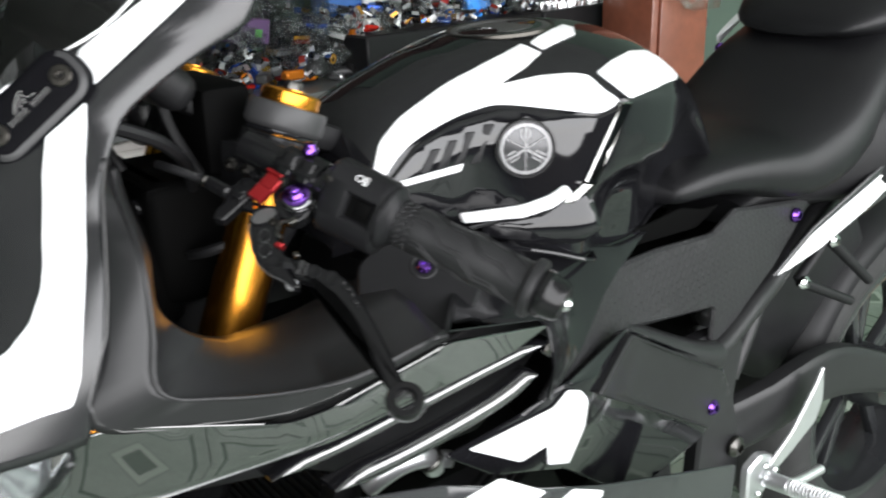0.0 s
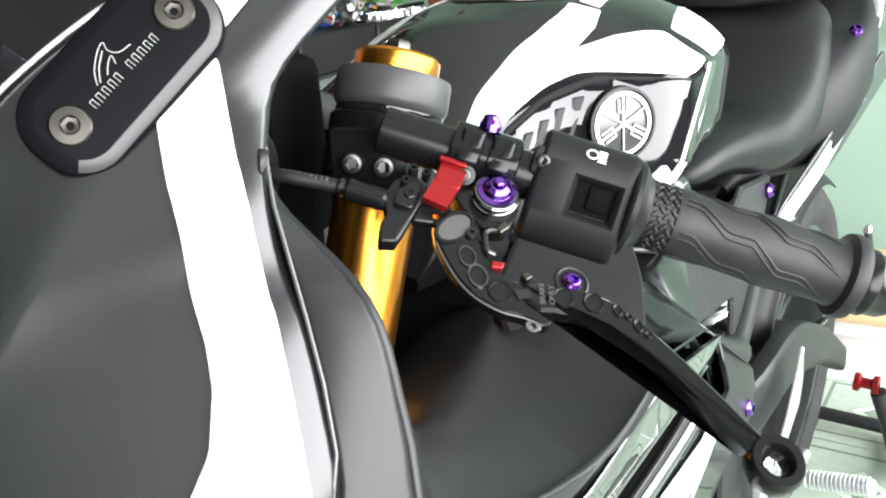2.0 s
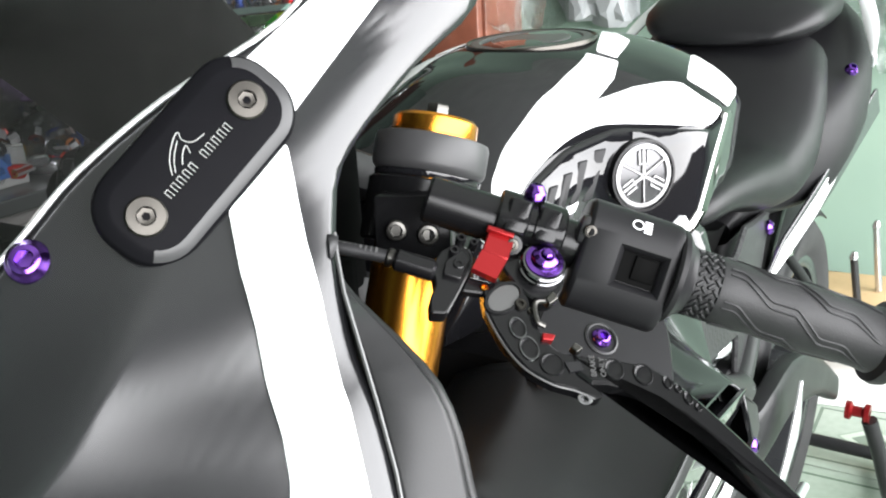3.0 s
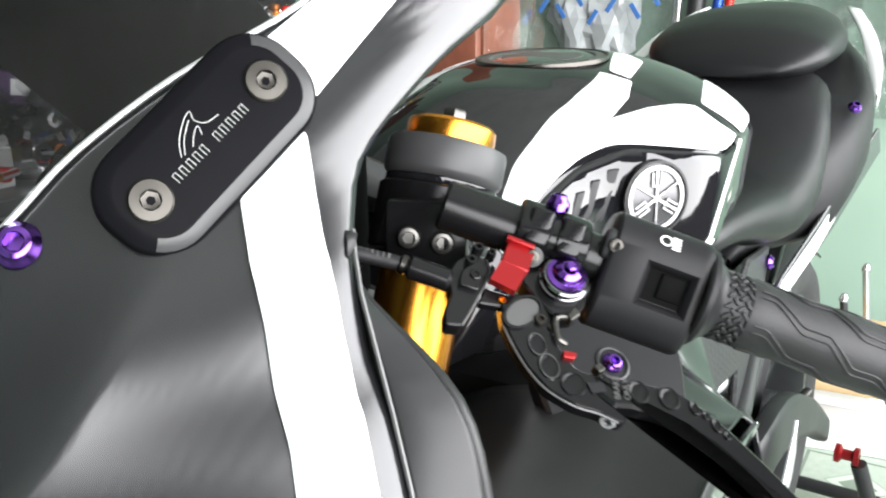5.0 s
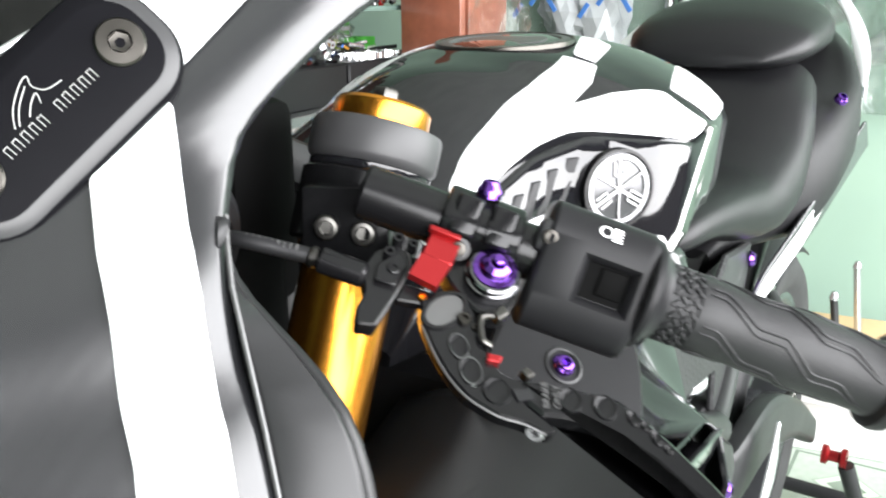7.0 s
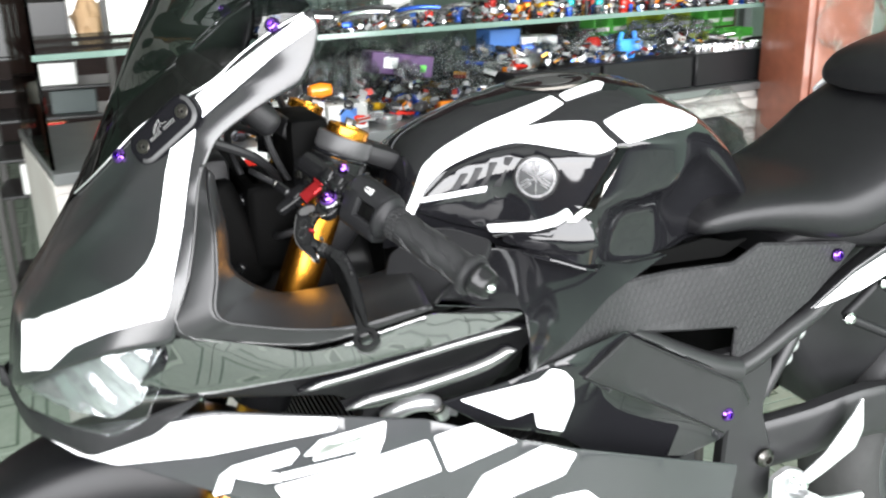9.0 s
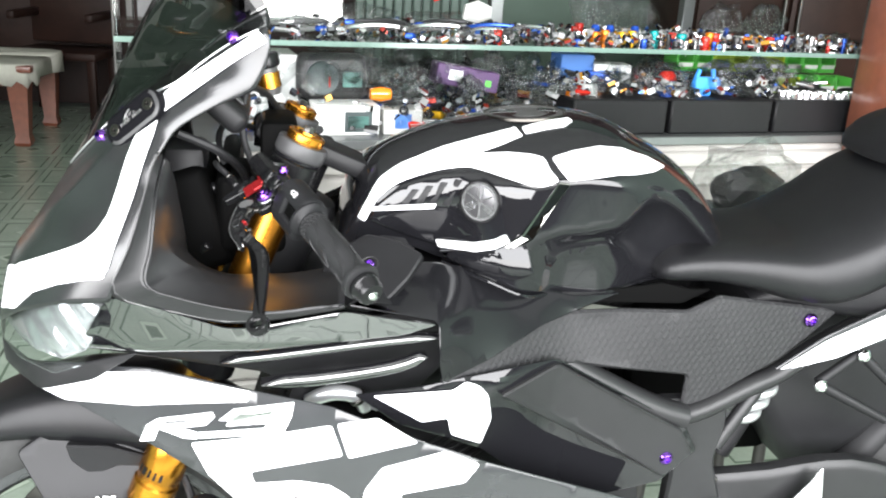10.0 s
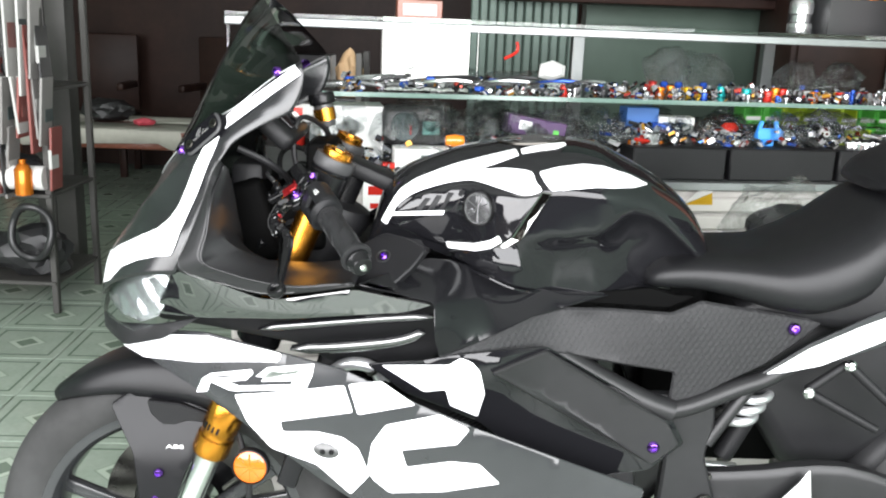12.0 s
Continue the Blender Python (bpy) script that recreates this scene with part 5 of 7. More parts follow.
for k in (1, -1):
    bar = part("handlebar", add_rod(bmesh.new(), on_bar(-.135, k), on_bar(.11, k), .0111, .0111, 28), ANOD, bike, "black clip-on bar")
    m = frame_of(on_bar(-.011, k), on_bar(1, k))
    grip = part("grip", add_lathe(bmesh.new(), [(.0111, -.001), (.0150, -.001), (.0152, .003), (.0148, .0035), (.0148, .0135), (.0156, .0142), (.0158, .0155), (.0155, .022), (.0152, .035), (.0158, .05), (.0160, .06), (.0152, .075), (.0152, .090), (.0160, .094), (.0195, .096), (.0202, .099), (.0195, .102), (.0135, .103)], m, 40), RUBBER, bike, "black rubber grip with knurled collar")
    bm = bmesh.new()
    for row in range(4):
        for j in range(20):
            a = 2 * math.pi * (j + .5 * (row % 2)) / 20
            q = m @ Matrix.Rotation(a, 4, "Z") @ Matrix.Translation((.0150, 0, .0045 + row * .0027)) @ Matrix.Rotation(radians(45 if row % 2 else -45), 4, "X")
            add_box(bm, (.0018, .0040, .0017), q, .0004, 1)
    tagged(part("knurl", bm, RUBBER, grip), "fine knurled rubber blocks", kind="stuff")
    for w in range(6):
        bm = bmesh.new()
        for off in (0, .20):
            pts = []
            for j in range(28):
                z = .0175 + j * .0027
                turn = sum(min(max((z - a_) / .014, 0), 1) for a_ in (.024, .050, .076)) * .62
                a = 2 * math.pi * w / 6 + turn + off * (1 if j < 22 else (28 - j) / 6)
                r = lerp(z, [(.02, .0158), (.035, .0153), (.05, .0159), (.06, .0161), (.075, .0153), (.09, .0153)])
                pts.append(m @ Vector((r * math.cos(a), r * math.sin(a), z)))
            add_tube(bm, pts, .0006, 6, 2)
        part("grip_rib", bm, RUBBER, grip, "pair of moulded zigzag ribs")
    end = part("bar_end", add_lathe(bmesh.new(), [(.0105, .0), (.0150, .0), (.0158, .0015), (.0158, .006), (.0145, .0075), (.0140, .014), (.0120, .018), (.006, .0195), (0, .0195)], m @ Matrix.Translation((0, 0, .103)), 36), ANOD, bike, "black bar end weight")
    part("bar_end_screw", add_lathe(bmesh.new(), [(0, .0225), (.003, .0222), (.0048, .020), (.0052, .018)], m @ Matrix.Translation((0, 0, .103)), 16), CHROME, end, "bright domed screw")
    # switch housing: a rounded body along the bar with a deep switch window
    al = Vector((BAR.x, k * BAR.y, BAR.z))
    side = Vector((-.74, k * -.42, .20))
    side = (side - al * side.dot(al)).normalized()
    upv = al.cross(side).normalized()
    if upv.z < 0:
        upv = -upv
    basis = Matrix((al, upv, side)).transposed().to_4x4()
    hm = Matrix.Translation(on_bar(-.041, k)) @ basis
    bm = bmesh.new()
    n_ = 72
    stations = [(-.0215, .86), (-.0207, .94), (-.0190, 1.0), (-.0050, 1.0), (.0185, 1.0), (.0210, 1.0), (.0228, .97), (.0236, .90)]
    rings = []
    for d, sc in stations:
        ring = []
        for j in range(n_):
            a = 2 * math.pi * (j + .5) / n_
            ca, sa = math.cos(a), math.sin(a)
            up_r, dn_r = .0235, .0285
            ring.append(hm @ Vector((d, (up_r if sa > 0 else dn_r) * sc * math.copysign(abs(sa) ** .72, sa), .0170 * sc * math.copysign(abs(ca) ** .72, ca))))
        rings.append(ring)
    vs = [[bm.verts.new(q) for q in ring] for ring in rings]
    hole = []
    for i in range(len(vs) - 1):
        for j in range(n_):
            j2 = (j + 1) % n_
            deg = ((j + 1) / n_ * 360 + 180) % 360 - 180
            if i == 3 and -17 < deg < 15:
                continue
            bm.faces.new((vs[i][j], vs[i][j2], vs[i + 1][j2], vs[i + 1][j]))
    bm.faces.new(vs[0]), bm.faces.new(vs[-1])
    rim = [e for e in bm.edges if len(e.link_faces) == 1]
    for depth, draw in ((.0004, .05), (.0022, .16), (.0008, .06), (.0016, .02)):
        got = bmesh.ops.extrude_edge_only(bm, edges=rim)["geom"]
        moved = [v for v in got if isinstance(v, bmesh.types.BMVert)]
        bmesh.ops.translate(bm, verts=moved, vec=-side * depth)
        mid_ = sum((v.co for v in moved), Vector()) / len(moved)
        for v in moved:
            v.co = v.co.lerp(mid_, draw)
        rim = [e for e in got if isinstance(e, bmesh.types.BMEdge) and len(e.link_faces) == 1]
    bmesh.ops.contextual_create(bm, geom=rim)
    housing = part("switch_housing", bm, HOUSM, bike, "matte black switch housing", 32)
    part("housing_collar", add_lathe(bmesh.new(), [(.0111, -.0080), (.0215, -.0080), (.0225, -.0066), (.0222, -.0042), (.0200, -.0022), (.0176, -.0004), (.0165, .0018), (.0111, .0022)], m, 36), HOUSM, housing)
    part("switch_well", add_box(bmesh.new(), (.0225, .0170, .0008), hm @ Matrix.Translation((.0068, -.0005, .0121)), .0002, 1), VOIDM, housing, "black switch well")
    part("switch_button", add_box(bmesh.new(), (.011, .011, .0016), hm @ Matrix.Translation((.0095, -.001, .0128)) @ Matrix.Rotation(radians(4), 4, "Y"), .0007), VOIDM, housing, "gloss black rocker button")
    bm = bmesh.new()
    add_lathe(bm, [(.0019, .0002), (.0024, .0002), (.0024, .0004), (.0019, .0004)], hm @ Matrix.Translation((.0004, .0176, .0136)) @ Matrix.Rotation(-.55, 4, "X") @ Matrix.Diagonal((1.15, 1, 1, 1)), 18)
    for j in range(5):
        add_box(bm, (.0036, .0005, .0004), hm @ Matrix.Translation((.0050, .0176 + .0011 * (j - 2), .0138 - .0007 * (j - 2))) @ Matrix.Rotation(-.55, 4, "X"))
    tagged(part("switch_symbol", bm, PLATE_WHITE, housing), "white lamp symbol", kind="stuff")
    part("screw_boss", add_box(bmesh.new(), (.010, .014, .010), hm @ Matrix.Translation((-.0195, .0085, .0098)), .003), MATTE, housing)
    part("housing_screw", add_lathe(bmesh.new(), [(0, .0008), (.0016, .0008), (.0018, .0016), (.0028, .0014), (.0032, 0), (.0032, -.006)], hm @ Matrix.Translation((-.0195, .0085, .0152)), 16), BOLTS, housing)

# clutch perch and lever, laid out in the lever's own plane
LO, LU, LN = Vector((.240, -.178, .887)), Vector((-.020, -.838, -.545)), Vector((-.400, -.493, .772))
LV = LN.cross(LU)


def lv(u, v, h=0.0):
    """A place in the lever's plane, millimetres: along the lever, across it, above it."""
    return LO + (LU * u + LV * v + LN * h) * .001


def slab(name, outline, h0, h1, mat, parent, label="", corner=1.5, bevel=.8):
    """A plate in the lever's plane with a rounded rim and both faces."""
    bm = bmesh.new()
    ring = [q for q in rounded([Vector(p) for p in outline], corner)]
    inner = inset(ring, bevel)
    add_loft(bm, [[lv(q.x, q.y, h0) for q in inner], [lv(q.x, q.y, h0 + bevel) for q in ring], [lv(q.x, q.y, h1 - bevel) for q in ring], [lv(q.x, q.y, h1) for q in inner]])
    return part(name, bm, mat, parent, label, 30)


def stud(name, u, v, h, r, mat, parent, label="", tall=1.5, axis=None):
    c = lv(u, v, h)
    m_ = frame_of(c, c + (axis or LN))
    t_ = tall * .001
    r = r * .001
    bm = bmesh.new()
    add_lathe(bm, [(0, -.003), (r, -.003), (r, t_ * .6), (r * .85, t_), (r * .5, t_)], m_, 20)
    add_lathe(bm, [(r * .5, t_), (r * .45, t_ * .2), (0, t_ * .2)], m_, 6)
    return part(name, bm, mat, parent, label, 30)


mb = frame_of(on_bar(-.086), on_bar(1))
def clamp_ring(d, r):
    """Squared ring round the bar, flat-sided like a milled clamp."""
    out = []
    for j in range(40):
        a = 2 * math.pi * j / 40
        c, t = math.cos(a), math.sin(a)
        out.append(mb @ Matrix.Rotation(.35, 4, "Z") @ Vector((r * math.copysign(abs(c) ** .62, c), r * math.copysign(abs(t) ** .62, t), d)))
    return out


perch = part("clutch_perch", add_loft(bmesh.new(), [clamp_ring(d, r) for r, d in ((.0122, -.0160), (.0130, -.0152), (.0133, -.0140), (.0133, -.0022), (.0126, -.0014), (.0126, .0014), (.0133, .0022), (.0133, .0140), (.0130, .0152), (.0122, .0160))]), LEVERM, bike, "black clutch lever perch with two ridges", 25)
PS = (Vector((-.74, -.42, .20)) - BAR * Vector((-.74, -.42, .20)).dot(BAR)).normalized()
PU = PS.cross(BAR) if PS.cross(BAR).z > 0 else BAR.cross(PS)
PB = Matrix.Translation(on_bar(-.086)) @ Matrix((BAR, PU, PS)).transposed().to_4x4()
for d in (-.0072, .0072):
    part("perch_pad", add_box(bmesh.new(), (.0108, .0170, .0060), PB @ Matrix.Translation((d, .0046, .0112)) @ Matrix.Rotation(radians(-16), 4, "X"), .0022, 3), LEVERM, perch, "raised pad with rounded edges")
    part("screw", add_lathe(bmesh.new(), [(0, .0006), (.0014, .0006), (.0016, .0016), (.0027, .0014), (.0030, 0), (.0030, -.010)], PB @ Matrix.Translation((d + .0015, -.0078, .0142)), 18), BOLTS, perch, "small steel screw")
    part("screw_boss", add_lathe(bmesh.new(), [(.0030, .0002), (.0046, 0), (.0052, -.0010), (.0052, -.012)], PB @ Matrix.Translation((d + .0015, -.0078, .0140)), 18), LEVERM, perch)
slab("perch_body", [(-30, 12), (-16, 18), (-2, 18), (6, 10), (8, 0), (0, -7), (-12, -6), (-20, -4), (-30, 2)], -8, 2, ANOD, perch, corner=4)
slab("perch_arm", [(-33, 24), (-14, 30), (-4, 18), (-26, 8)], -6, 6, ANOD, perch, corner=3)
bolt("bolt", on_bar(-.080) + Vector((.003, .003, .0180)), (.1, -.1, 1), .0052, PURPLE, perch, "purple anodised bolt", .8)
stud("screw", -26.9, 9.6, 7.5, 2.9, BOLTS, perch, "steel screw")
stud("screw", -12.7, 16.6, 7.5, 2.9, BOLTS, perch, "steel screw")
AC = frame_of(lv(-7, 8.6, 2), lv(-7, 8.6, 1000))
part("adjuster_wheel", add_lathe(bmesh.new(), [(0, -.003), (.0100, -.003), (.0100, -.0005), (.0106, 0), (.0106, .0022), (.0098, .0026), (.0098, .0034), (.0104, .0038), (.0104, .0052), (.0096, .0060), (.0088, .0062)], AC, 40), DARKSTEEL, perch, "dark steel adjuster wheel", 25)
bm = bmesh.new()
add_lathe(bm, [(.0088, .0060), (.0086, .0070), (.0066, .0076), (.0062, .0080), (.0056, .0096), (.0036, .0112), (.0030, .0113)], AC, 36)
add_lathe(bm, [(.0026, .0108), (.0026, .0132), (.0019, .0138), (0, .0138)], AC, 6)
part("adjuster_cap", bm, PURPLE, perch, "purple anodised adjuster cap", 25)
# red lever block: two facets
red = slab("cold_start_lever", [(-35, 3), (-24, 8.5), (-18.5, -3.5), (-29.5, -8.5)], 4, 8.5, RED, perch, "red anodised lever block", 1, .6)
bm = bmesh.new()
add_loft(bm, [[lv(u, v, h) for u, v, h in ring] for ring in ([(-29.6, -8.3, 8.2), (-18.6, -3.8, 8.2), (-18.6, -3.8, 5), (-29.6, -8.3, 5)], [(-26.6, -17.6, 6.5), (-15.8, -13.8, 6.5), (-15.8, -13.8, 3), (-26.6, -17.6, 3)])])
part("red_flap", bm, RED, red)
slab("red_lip", [(-36, 2.5), (-25, 8.2), (-24, 6), (-35, .5)], 8, 11, RED, red, "", .5, .4)
# cable clamp block with its small screws
block = slab("cable_clamp", [(-42, -9), (-36, -8), (-30, -12), (-24, -28), (-20, -40), (-25, -45), (-30, -40), (-33, -33), (-41, -27), (-44, -18)], -7, 1.5, ANOD, perch, "black cable adjuster block", 1.5, .7)
slab("clamp_step", [(-37, -12), (-31, -13), (-27, -24), (-34, -28), (-38, -22)], 1, 4, ANOD, block, "", 1, .5)
slab("clamp_bar", [(-27, -18), (-12, -9), (-10, -14), (-24, -26)], -5, 0, ANOD, block, "", 1.5, .7)
for u, v, r in ((-41.5, -8, 2.4), (-39, -15.2, 2.4), (-36, -5.5, 2.0)):
    stud("screw", u, v, 2.5, r, ANOD, block, "", 2.5)
stud("screw", -32.7, -19.1, 4, 2.6, ANOD, block, "dark socket screw", .8)
part("clamp_edge", add_tube(bmesh.new(), [lv(u, v, 1.1) for u, v in ((-36, -8.2), (-30.4, -12), (-24, -28), (-20.2, -39.5))], .0004, 6, 2), GREYAN, block, "bare metal edge")
stud("screw", -18, -17.5, 0, 1.8, GOLD, block, "small brass screw", 1.2)
slab("shim", [(-36, -3), (-26.5, -1.5), (-28, -4.5)], 5, 6, CHROME, perch, "bright metal shim", .3, .2)
# cable: barrel, ferrule, boot
bm = bmesh.new()
add_rod(bm, lv(-55, -36.5, 0), lv(-38, -27.5, 0), .0050, .0050, 20)
part("cable_barrel", bm, ANOD, perch, "black cable adjuster barrel")
part("cable_ferrule", add_rod(bmesh.new(), lv(-58.5, -38.5, 0), lv(-54.5, -36.3, 0), .0042, .0042, 16), STEEL, perch, "steel cable ferrule")
bm = bmesh.new()
add_tube(bm, [lv(-58, -38.2, 0), lv(-66, -44, 0), lv(-78, -53, 0), lv(-92, -60, -6)], .0032, 10)
boot = part("cable_boot", bm, RUBBER, perch, "black rubber cable boot")
bm = bmesh.new()
for j in range(9):
    c = lv(-62 - 1.9 * j, -41.0 - 1.42 * j, 2.75)
    e_ = (LU * -.80 - LV * .60).normalized()
    n_ = (LN * .9 - LV * .25).normalized()
    f_ = n_.cross(e_).normalized()
    add_box(bm, (.0006 if j % 3 else .0011, .0028, .0008), Matrix.Translation(c) @ Matrix((e_, f_, e_.cross(f_))).transposed().to_4x4())
tagged(part("cable_print", bm, GREYAN, boot), "faint grey printed bars", kind="stuff")
# lever: knuckle, blade, eye, pockets
lever = slab("clutch_lever", [(-18, -19), (-18, -12), (-13, -6.5), (-6, -5), (0, -7), (5, -12), (12, -15.5), (22, -17.5), (27, -16), (31, -12.5), (36, -20), (44, -19), (51, -18.5), (50, -22.5), (41, -25.8), (33, -30.8), (21, -34), (10, -33), (-1, -29.5), (-10, -25.5)], -7, 1, LEVERM, bike, "black adjustable clutch lever", 2, .9)
blade = slab("lever_blade", [(29, -15), (33.5, -10.5), (42, -3.5), (53, 5), (60, 8), (68, 9.6), (81, 10.2), (100, 9.4), (120, 7.6), (140, 5.6), (147, 5), (147, -4), (140, -4.6), (120, -3.0), (100, -1.2), (81, -.6), (68, -3), (58, -7), (49, -13.5), (44, -18.5), (36, -19.5)], -8, 1.4, LEVERM, lever, "", 1.2, 1.4)
LB = lv(150.5, .8, -3)
part("lever_tip", add_lathe(bmesh.new(), [(.0055, -.0055), (.0105, -.0055), (.0118, -.003), (.0118, .003), (.0105, .0055), (.0070, .0055), (.0055, .003), (.0055, -.0055)], frame_of(LB, LB + LN), 32), ANOD, lever, "ring-shaped lever tip")
part("lever_eye_plate", add_lathe(bmesh.new(), [(.0062, 0), (.0062, .0006), (0, .0006)], frame_of(lv(-8.5, -15.5, .9), lv(-8.5, -15.5, 100)) @ Matrix.Rotation(.5, 4, "Z") @ Matrix.Diagonal((1.35, .85, 1, 1)), 24), GREYAN, lever, "grey plate in the lever's eye")
part("lever_eye_rim", add_lathe(bmesh.new(), [(.0062, 0), (.0066, .0012), (.0076, .0012), (.0080, 0)], frame_of(lv(-8.5, -15.5, .9), lv(-8.5, -15.5, 100)) @ Matrix.Rotation(.5, 4, "Z") @ Matrix.Diagonal((1.35, .85, 1, 1)), 24), ANOD, lever)
for u, v, a_, b_, h in ((5.5, -22.2, 4.6, 3.2, 1), (15.2, -26, 5.0, 3.6, 1), (26.5, -24.3, 4.6, 4.4, 1), (46.3, -6.5, 4.2, 3.6, 1.4), (56.5, 1.2, 4.2, 3.6, 1.4), (66, 5.8, 2.6, 1.5, 1.4), (71, 7.0, 1.6, 1.2, 1.4), (76.5, 6.6, 2.6, 1.5, 1.4), (82, 6.4, 1.6, 1.2, 1.4)):
    m_ = frame_of(lv(u, v, h), lv(u, v, h + 100)) @ Matrix.Diagonal((b_ * .001, a_ * .001, .001, 1))
    pocket = part("lever_pocket", add_lathe(bmesh.new(), [(1.0, .5), (.86, .25), (.55, .06), (0, .02)], m_, 28), LEVERM, lever, "dark milled pocket")
    part("pocket_rim", add_lathe(bmesh.new(), [(.97, .3), (1.0, .75), (1.07, .85), (1.16, .75), (1.26, -.1)], m_, 28), DARKSTEEL if u < 20 else LEVERM, pocket, "bare metal edge" if u < 20 else "")
# highlight on the lever's front edge, drawn as a thin grey tube
part("lever_edge", add_tube(bmesh.new(), [lv(u, v, .3) for u, v in ((-10, -25.9), (-1, -29.9), (10, -33.3), (21, -34.2), (33, -31.0), (41, -26.1), (49, -22.9))], .0005, 6, 3), GREYAN, lever, "edge highlight drawn as a thin grey line")
slab("lever_slot", [(29.5, -20), (34, -14.5), (38, -16.5), (34.5, -22)], 1, 1.9, GLOSS, lever, "dark slot across the lever", .5, .2)
for row, word in enumerate(("BRAKE", "ONLY")):
    c = lv(39.2 + 3.2 * row, -12.2 + 2.6 * row, 1.7)
    ex_, ey_ = (LU * -.62 + LV * .78).normalized(), None
    ex_ = (LV * .70 - LU * .70).normalized()
    ey_ = LN.cross(ex_)
    disc_text(word, .0034, Matrix.Translation(c) @ Matrix((ex_, ey_, LN)).transposed().to_4x4(), GREYAN, lever, "lettering")
stud("pivot_screw", -1.2, -12.6, 1.4, 2.7, BOLTS, lever, "steel pivot screw")
stud("pivot_screw", 4, -11.5, .6, 1.6, BOLTS, lever, "small steel screw")
stud("hinge_screw", 45.2, -22.4, -3, 3.4, ALLOY, lever, "steel hinge screw", 2.5, (LN * .35 - LV + LU * .3).normalized())
slab("position_tab", [(14.5, -17), (19, -13.5), (20, -16.5), (16.5, -19.5)], -2, 3.5, RED, lever, "small red adjuster tab", .6, .4)
slab("stop_tab", [(4.5, 2), (8.5, 1), (8, -4.5), (5, -4)], 0, 5, STEEL, perch, "bright stop tab", .6, .4)
slab("stop_tab", [(27, -9), (31, -8.5), (30.5, -12), (27, -12)], -3, 2, STEEL, lever, "bright stop tab", .6, .4)
bm = bmesh.new()
add_tube(bm, [lv(6, -3, 3), lv(3, -8, 3), lv(9, -14, 3), lv(13, -13, 2)], .0013, 8)
part("return_spring", bm, STEEL, lever, "bent steel spring wire")

# brake reservoir and master cylinder on the far bar
RS = Vector((.247, .115, .987))
res = part("brake_reservoir", add_lathe(bmesh.new(), [(0, -.026), (.014, -.026), (.0155, -.022), (.0165, .012)], Matrix.Translation(RS) @ Matrix.Rotation(radians(-12), 4, "Y"), 28), GREYAN, bike, "smoked brake fluid reservoir")
part("reservoir_band", add_lathe(bmesh.new(), [(.0166, -.016), (.0176, -.016), (.0180, .004), (.0168, .004)], Matrix.Translation(RS) @ Matrix.Rotation(radians(-12), 4, "Y"), 28), GOLD, res, "gold reservoir band")
part("reservoir_lid", add_lathe(bmesh.new(), [(.0165, .010), (.0205, .011), (.0215, .014), (.0215, .026), (.020, .029), (0, .030)], Matrix.Translation(RS) @ Matrix.Rotation(radians(-12), 4, "Y"), 28), ANOD, res, "black screw lid")
bm = bmesh.new()
add_tube(bm, [RS + Vector((.004, 0, -.026)), RS + Vector((.008, .004, -.05)), RS + Vector((.02, .006, -.075))], .004, 8)
add_box(bm, (.03, .05, .03), Matrix.Translation((.262, .135, .915)) @ frame_of((0, 0, 0), (BAR.x, -BAR.y, BAR.z)), .006)
part("master_cylinder", bm, ANOD, res)
# dash, its stay, cables
bm = bmesh.new()
add_box(bm, (.03, .17, .10), Matrix.Translation((.185, 0, .985)) @ Matrix.Rotation(radians(-48), 4, "Y"), .012, 3)
part("dash_housing", bm, DULL, bike, "black dash housing")
bm = bmesh.new()
add_box(bm, (.002, .12, .06), Matrix.Translation((.199, 0, .996)) @ Matrix.Rotation(radians(-48), 4, "Y"), .0008)
part("display", bm, GLOSS, bike, "dark display")
bm = bmesh.new()
add_box(bm, (.05, .08, .12), Matrix.Translation((.15, 0, .86)), .01)
part("fairing_stay", bm, DULL, bike, "black fairing stay")
# added blocks, near-black to keep the cockpit between the fork legs in darkness
part("cockpit_filler", add_box(add_box(add_box(bmesh.new(), (.085, .112, .10), Matrix.Translation((.228, 0, .840)), .012, 3), (.028, .26, .10), Matrix.Translation((.200, .075, .840)), .01, 2), (.045, .10, .12), Matrix.Translation((.262, 0, .895)), .01, 2), VOIDM, bike, "added near-black block for the dark gap between the fork legs")
# added box whose near-black colour gives the darkness behind the headlamps
relay = part("nose_filler", add_box(bmesh.new(), (.07, .17, .13), Matrix.Translation((.160, .03, .830)) @ Matrix.Rotation(radians(-18), 4, "Y"), .014, 3), VOIDM, bike, "added near-black box for the darkness behind the headlamps")
for j in range(3):
    part("housing_rib", add_box(bmesh.new(), (.006, .16, .010), Matrix.Translation((.205 - .006 * j, .03, .80 + .03 * j)) @ Matrix.Rotation(radians(-18), 4, "Y"), .002, 1), ANOD, relay)
for q in ((.185, -.035, .87), (.192, .02, .868), (.175, -.05, .80)):
    stud_m = frame_of(q, Vector(q) + Vector((.6, -.5, .6)))
    part("connector", add_box(bmesh.new(), (.018, .012, .016), stud_m, .002, 1), ANOD, relay, "black cable connector")
bm = bmesh.new()
add_tube(bm, [(.15, -.10, .95), (.19, -.09, .93), (.215, -.07, .905), (.225, -.05, .88)], .005, 8)
part("mirror_stay", bm, DULL, bike, "thin black stay rod")
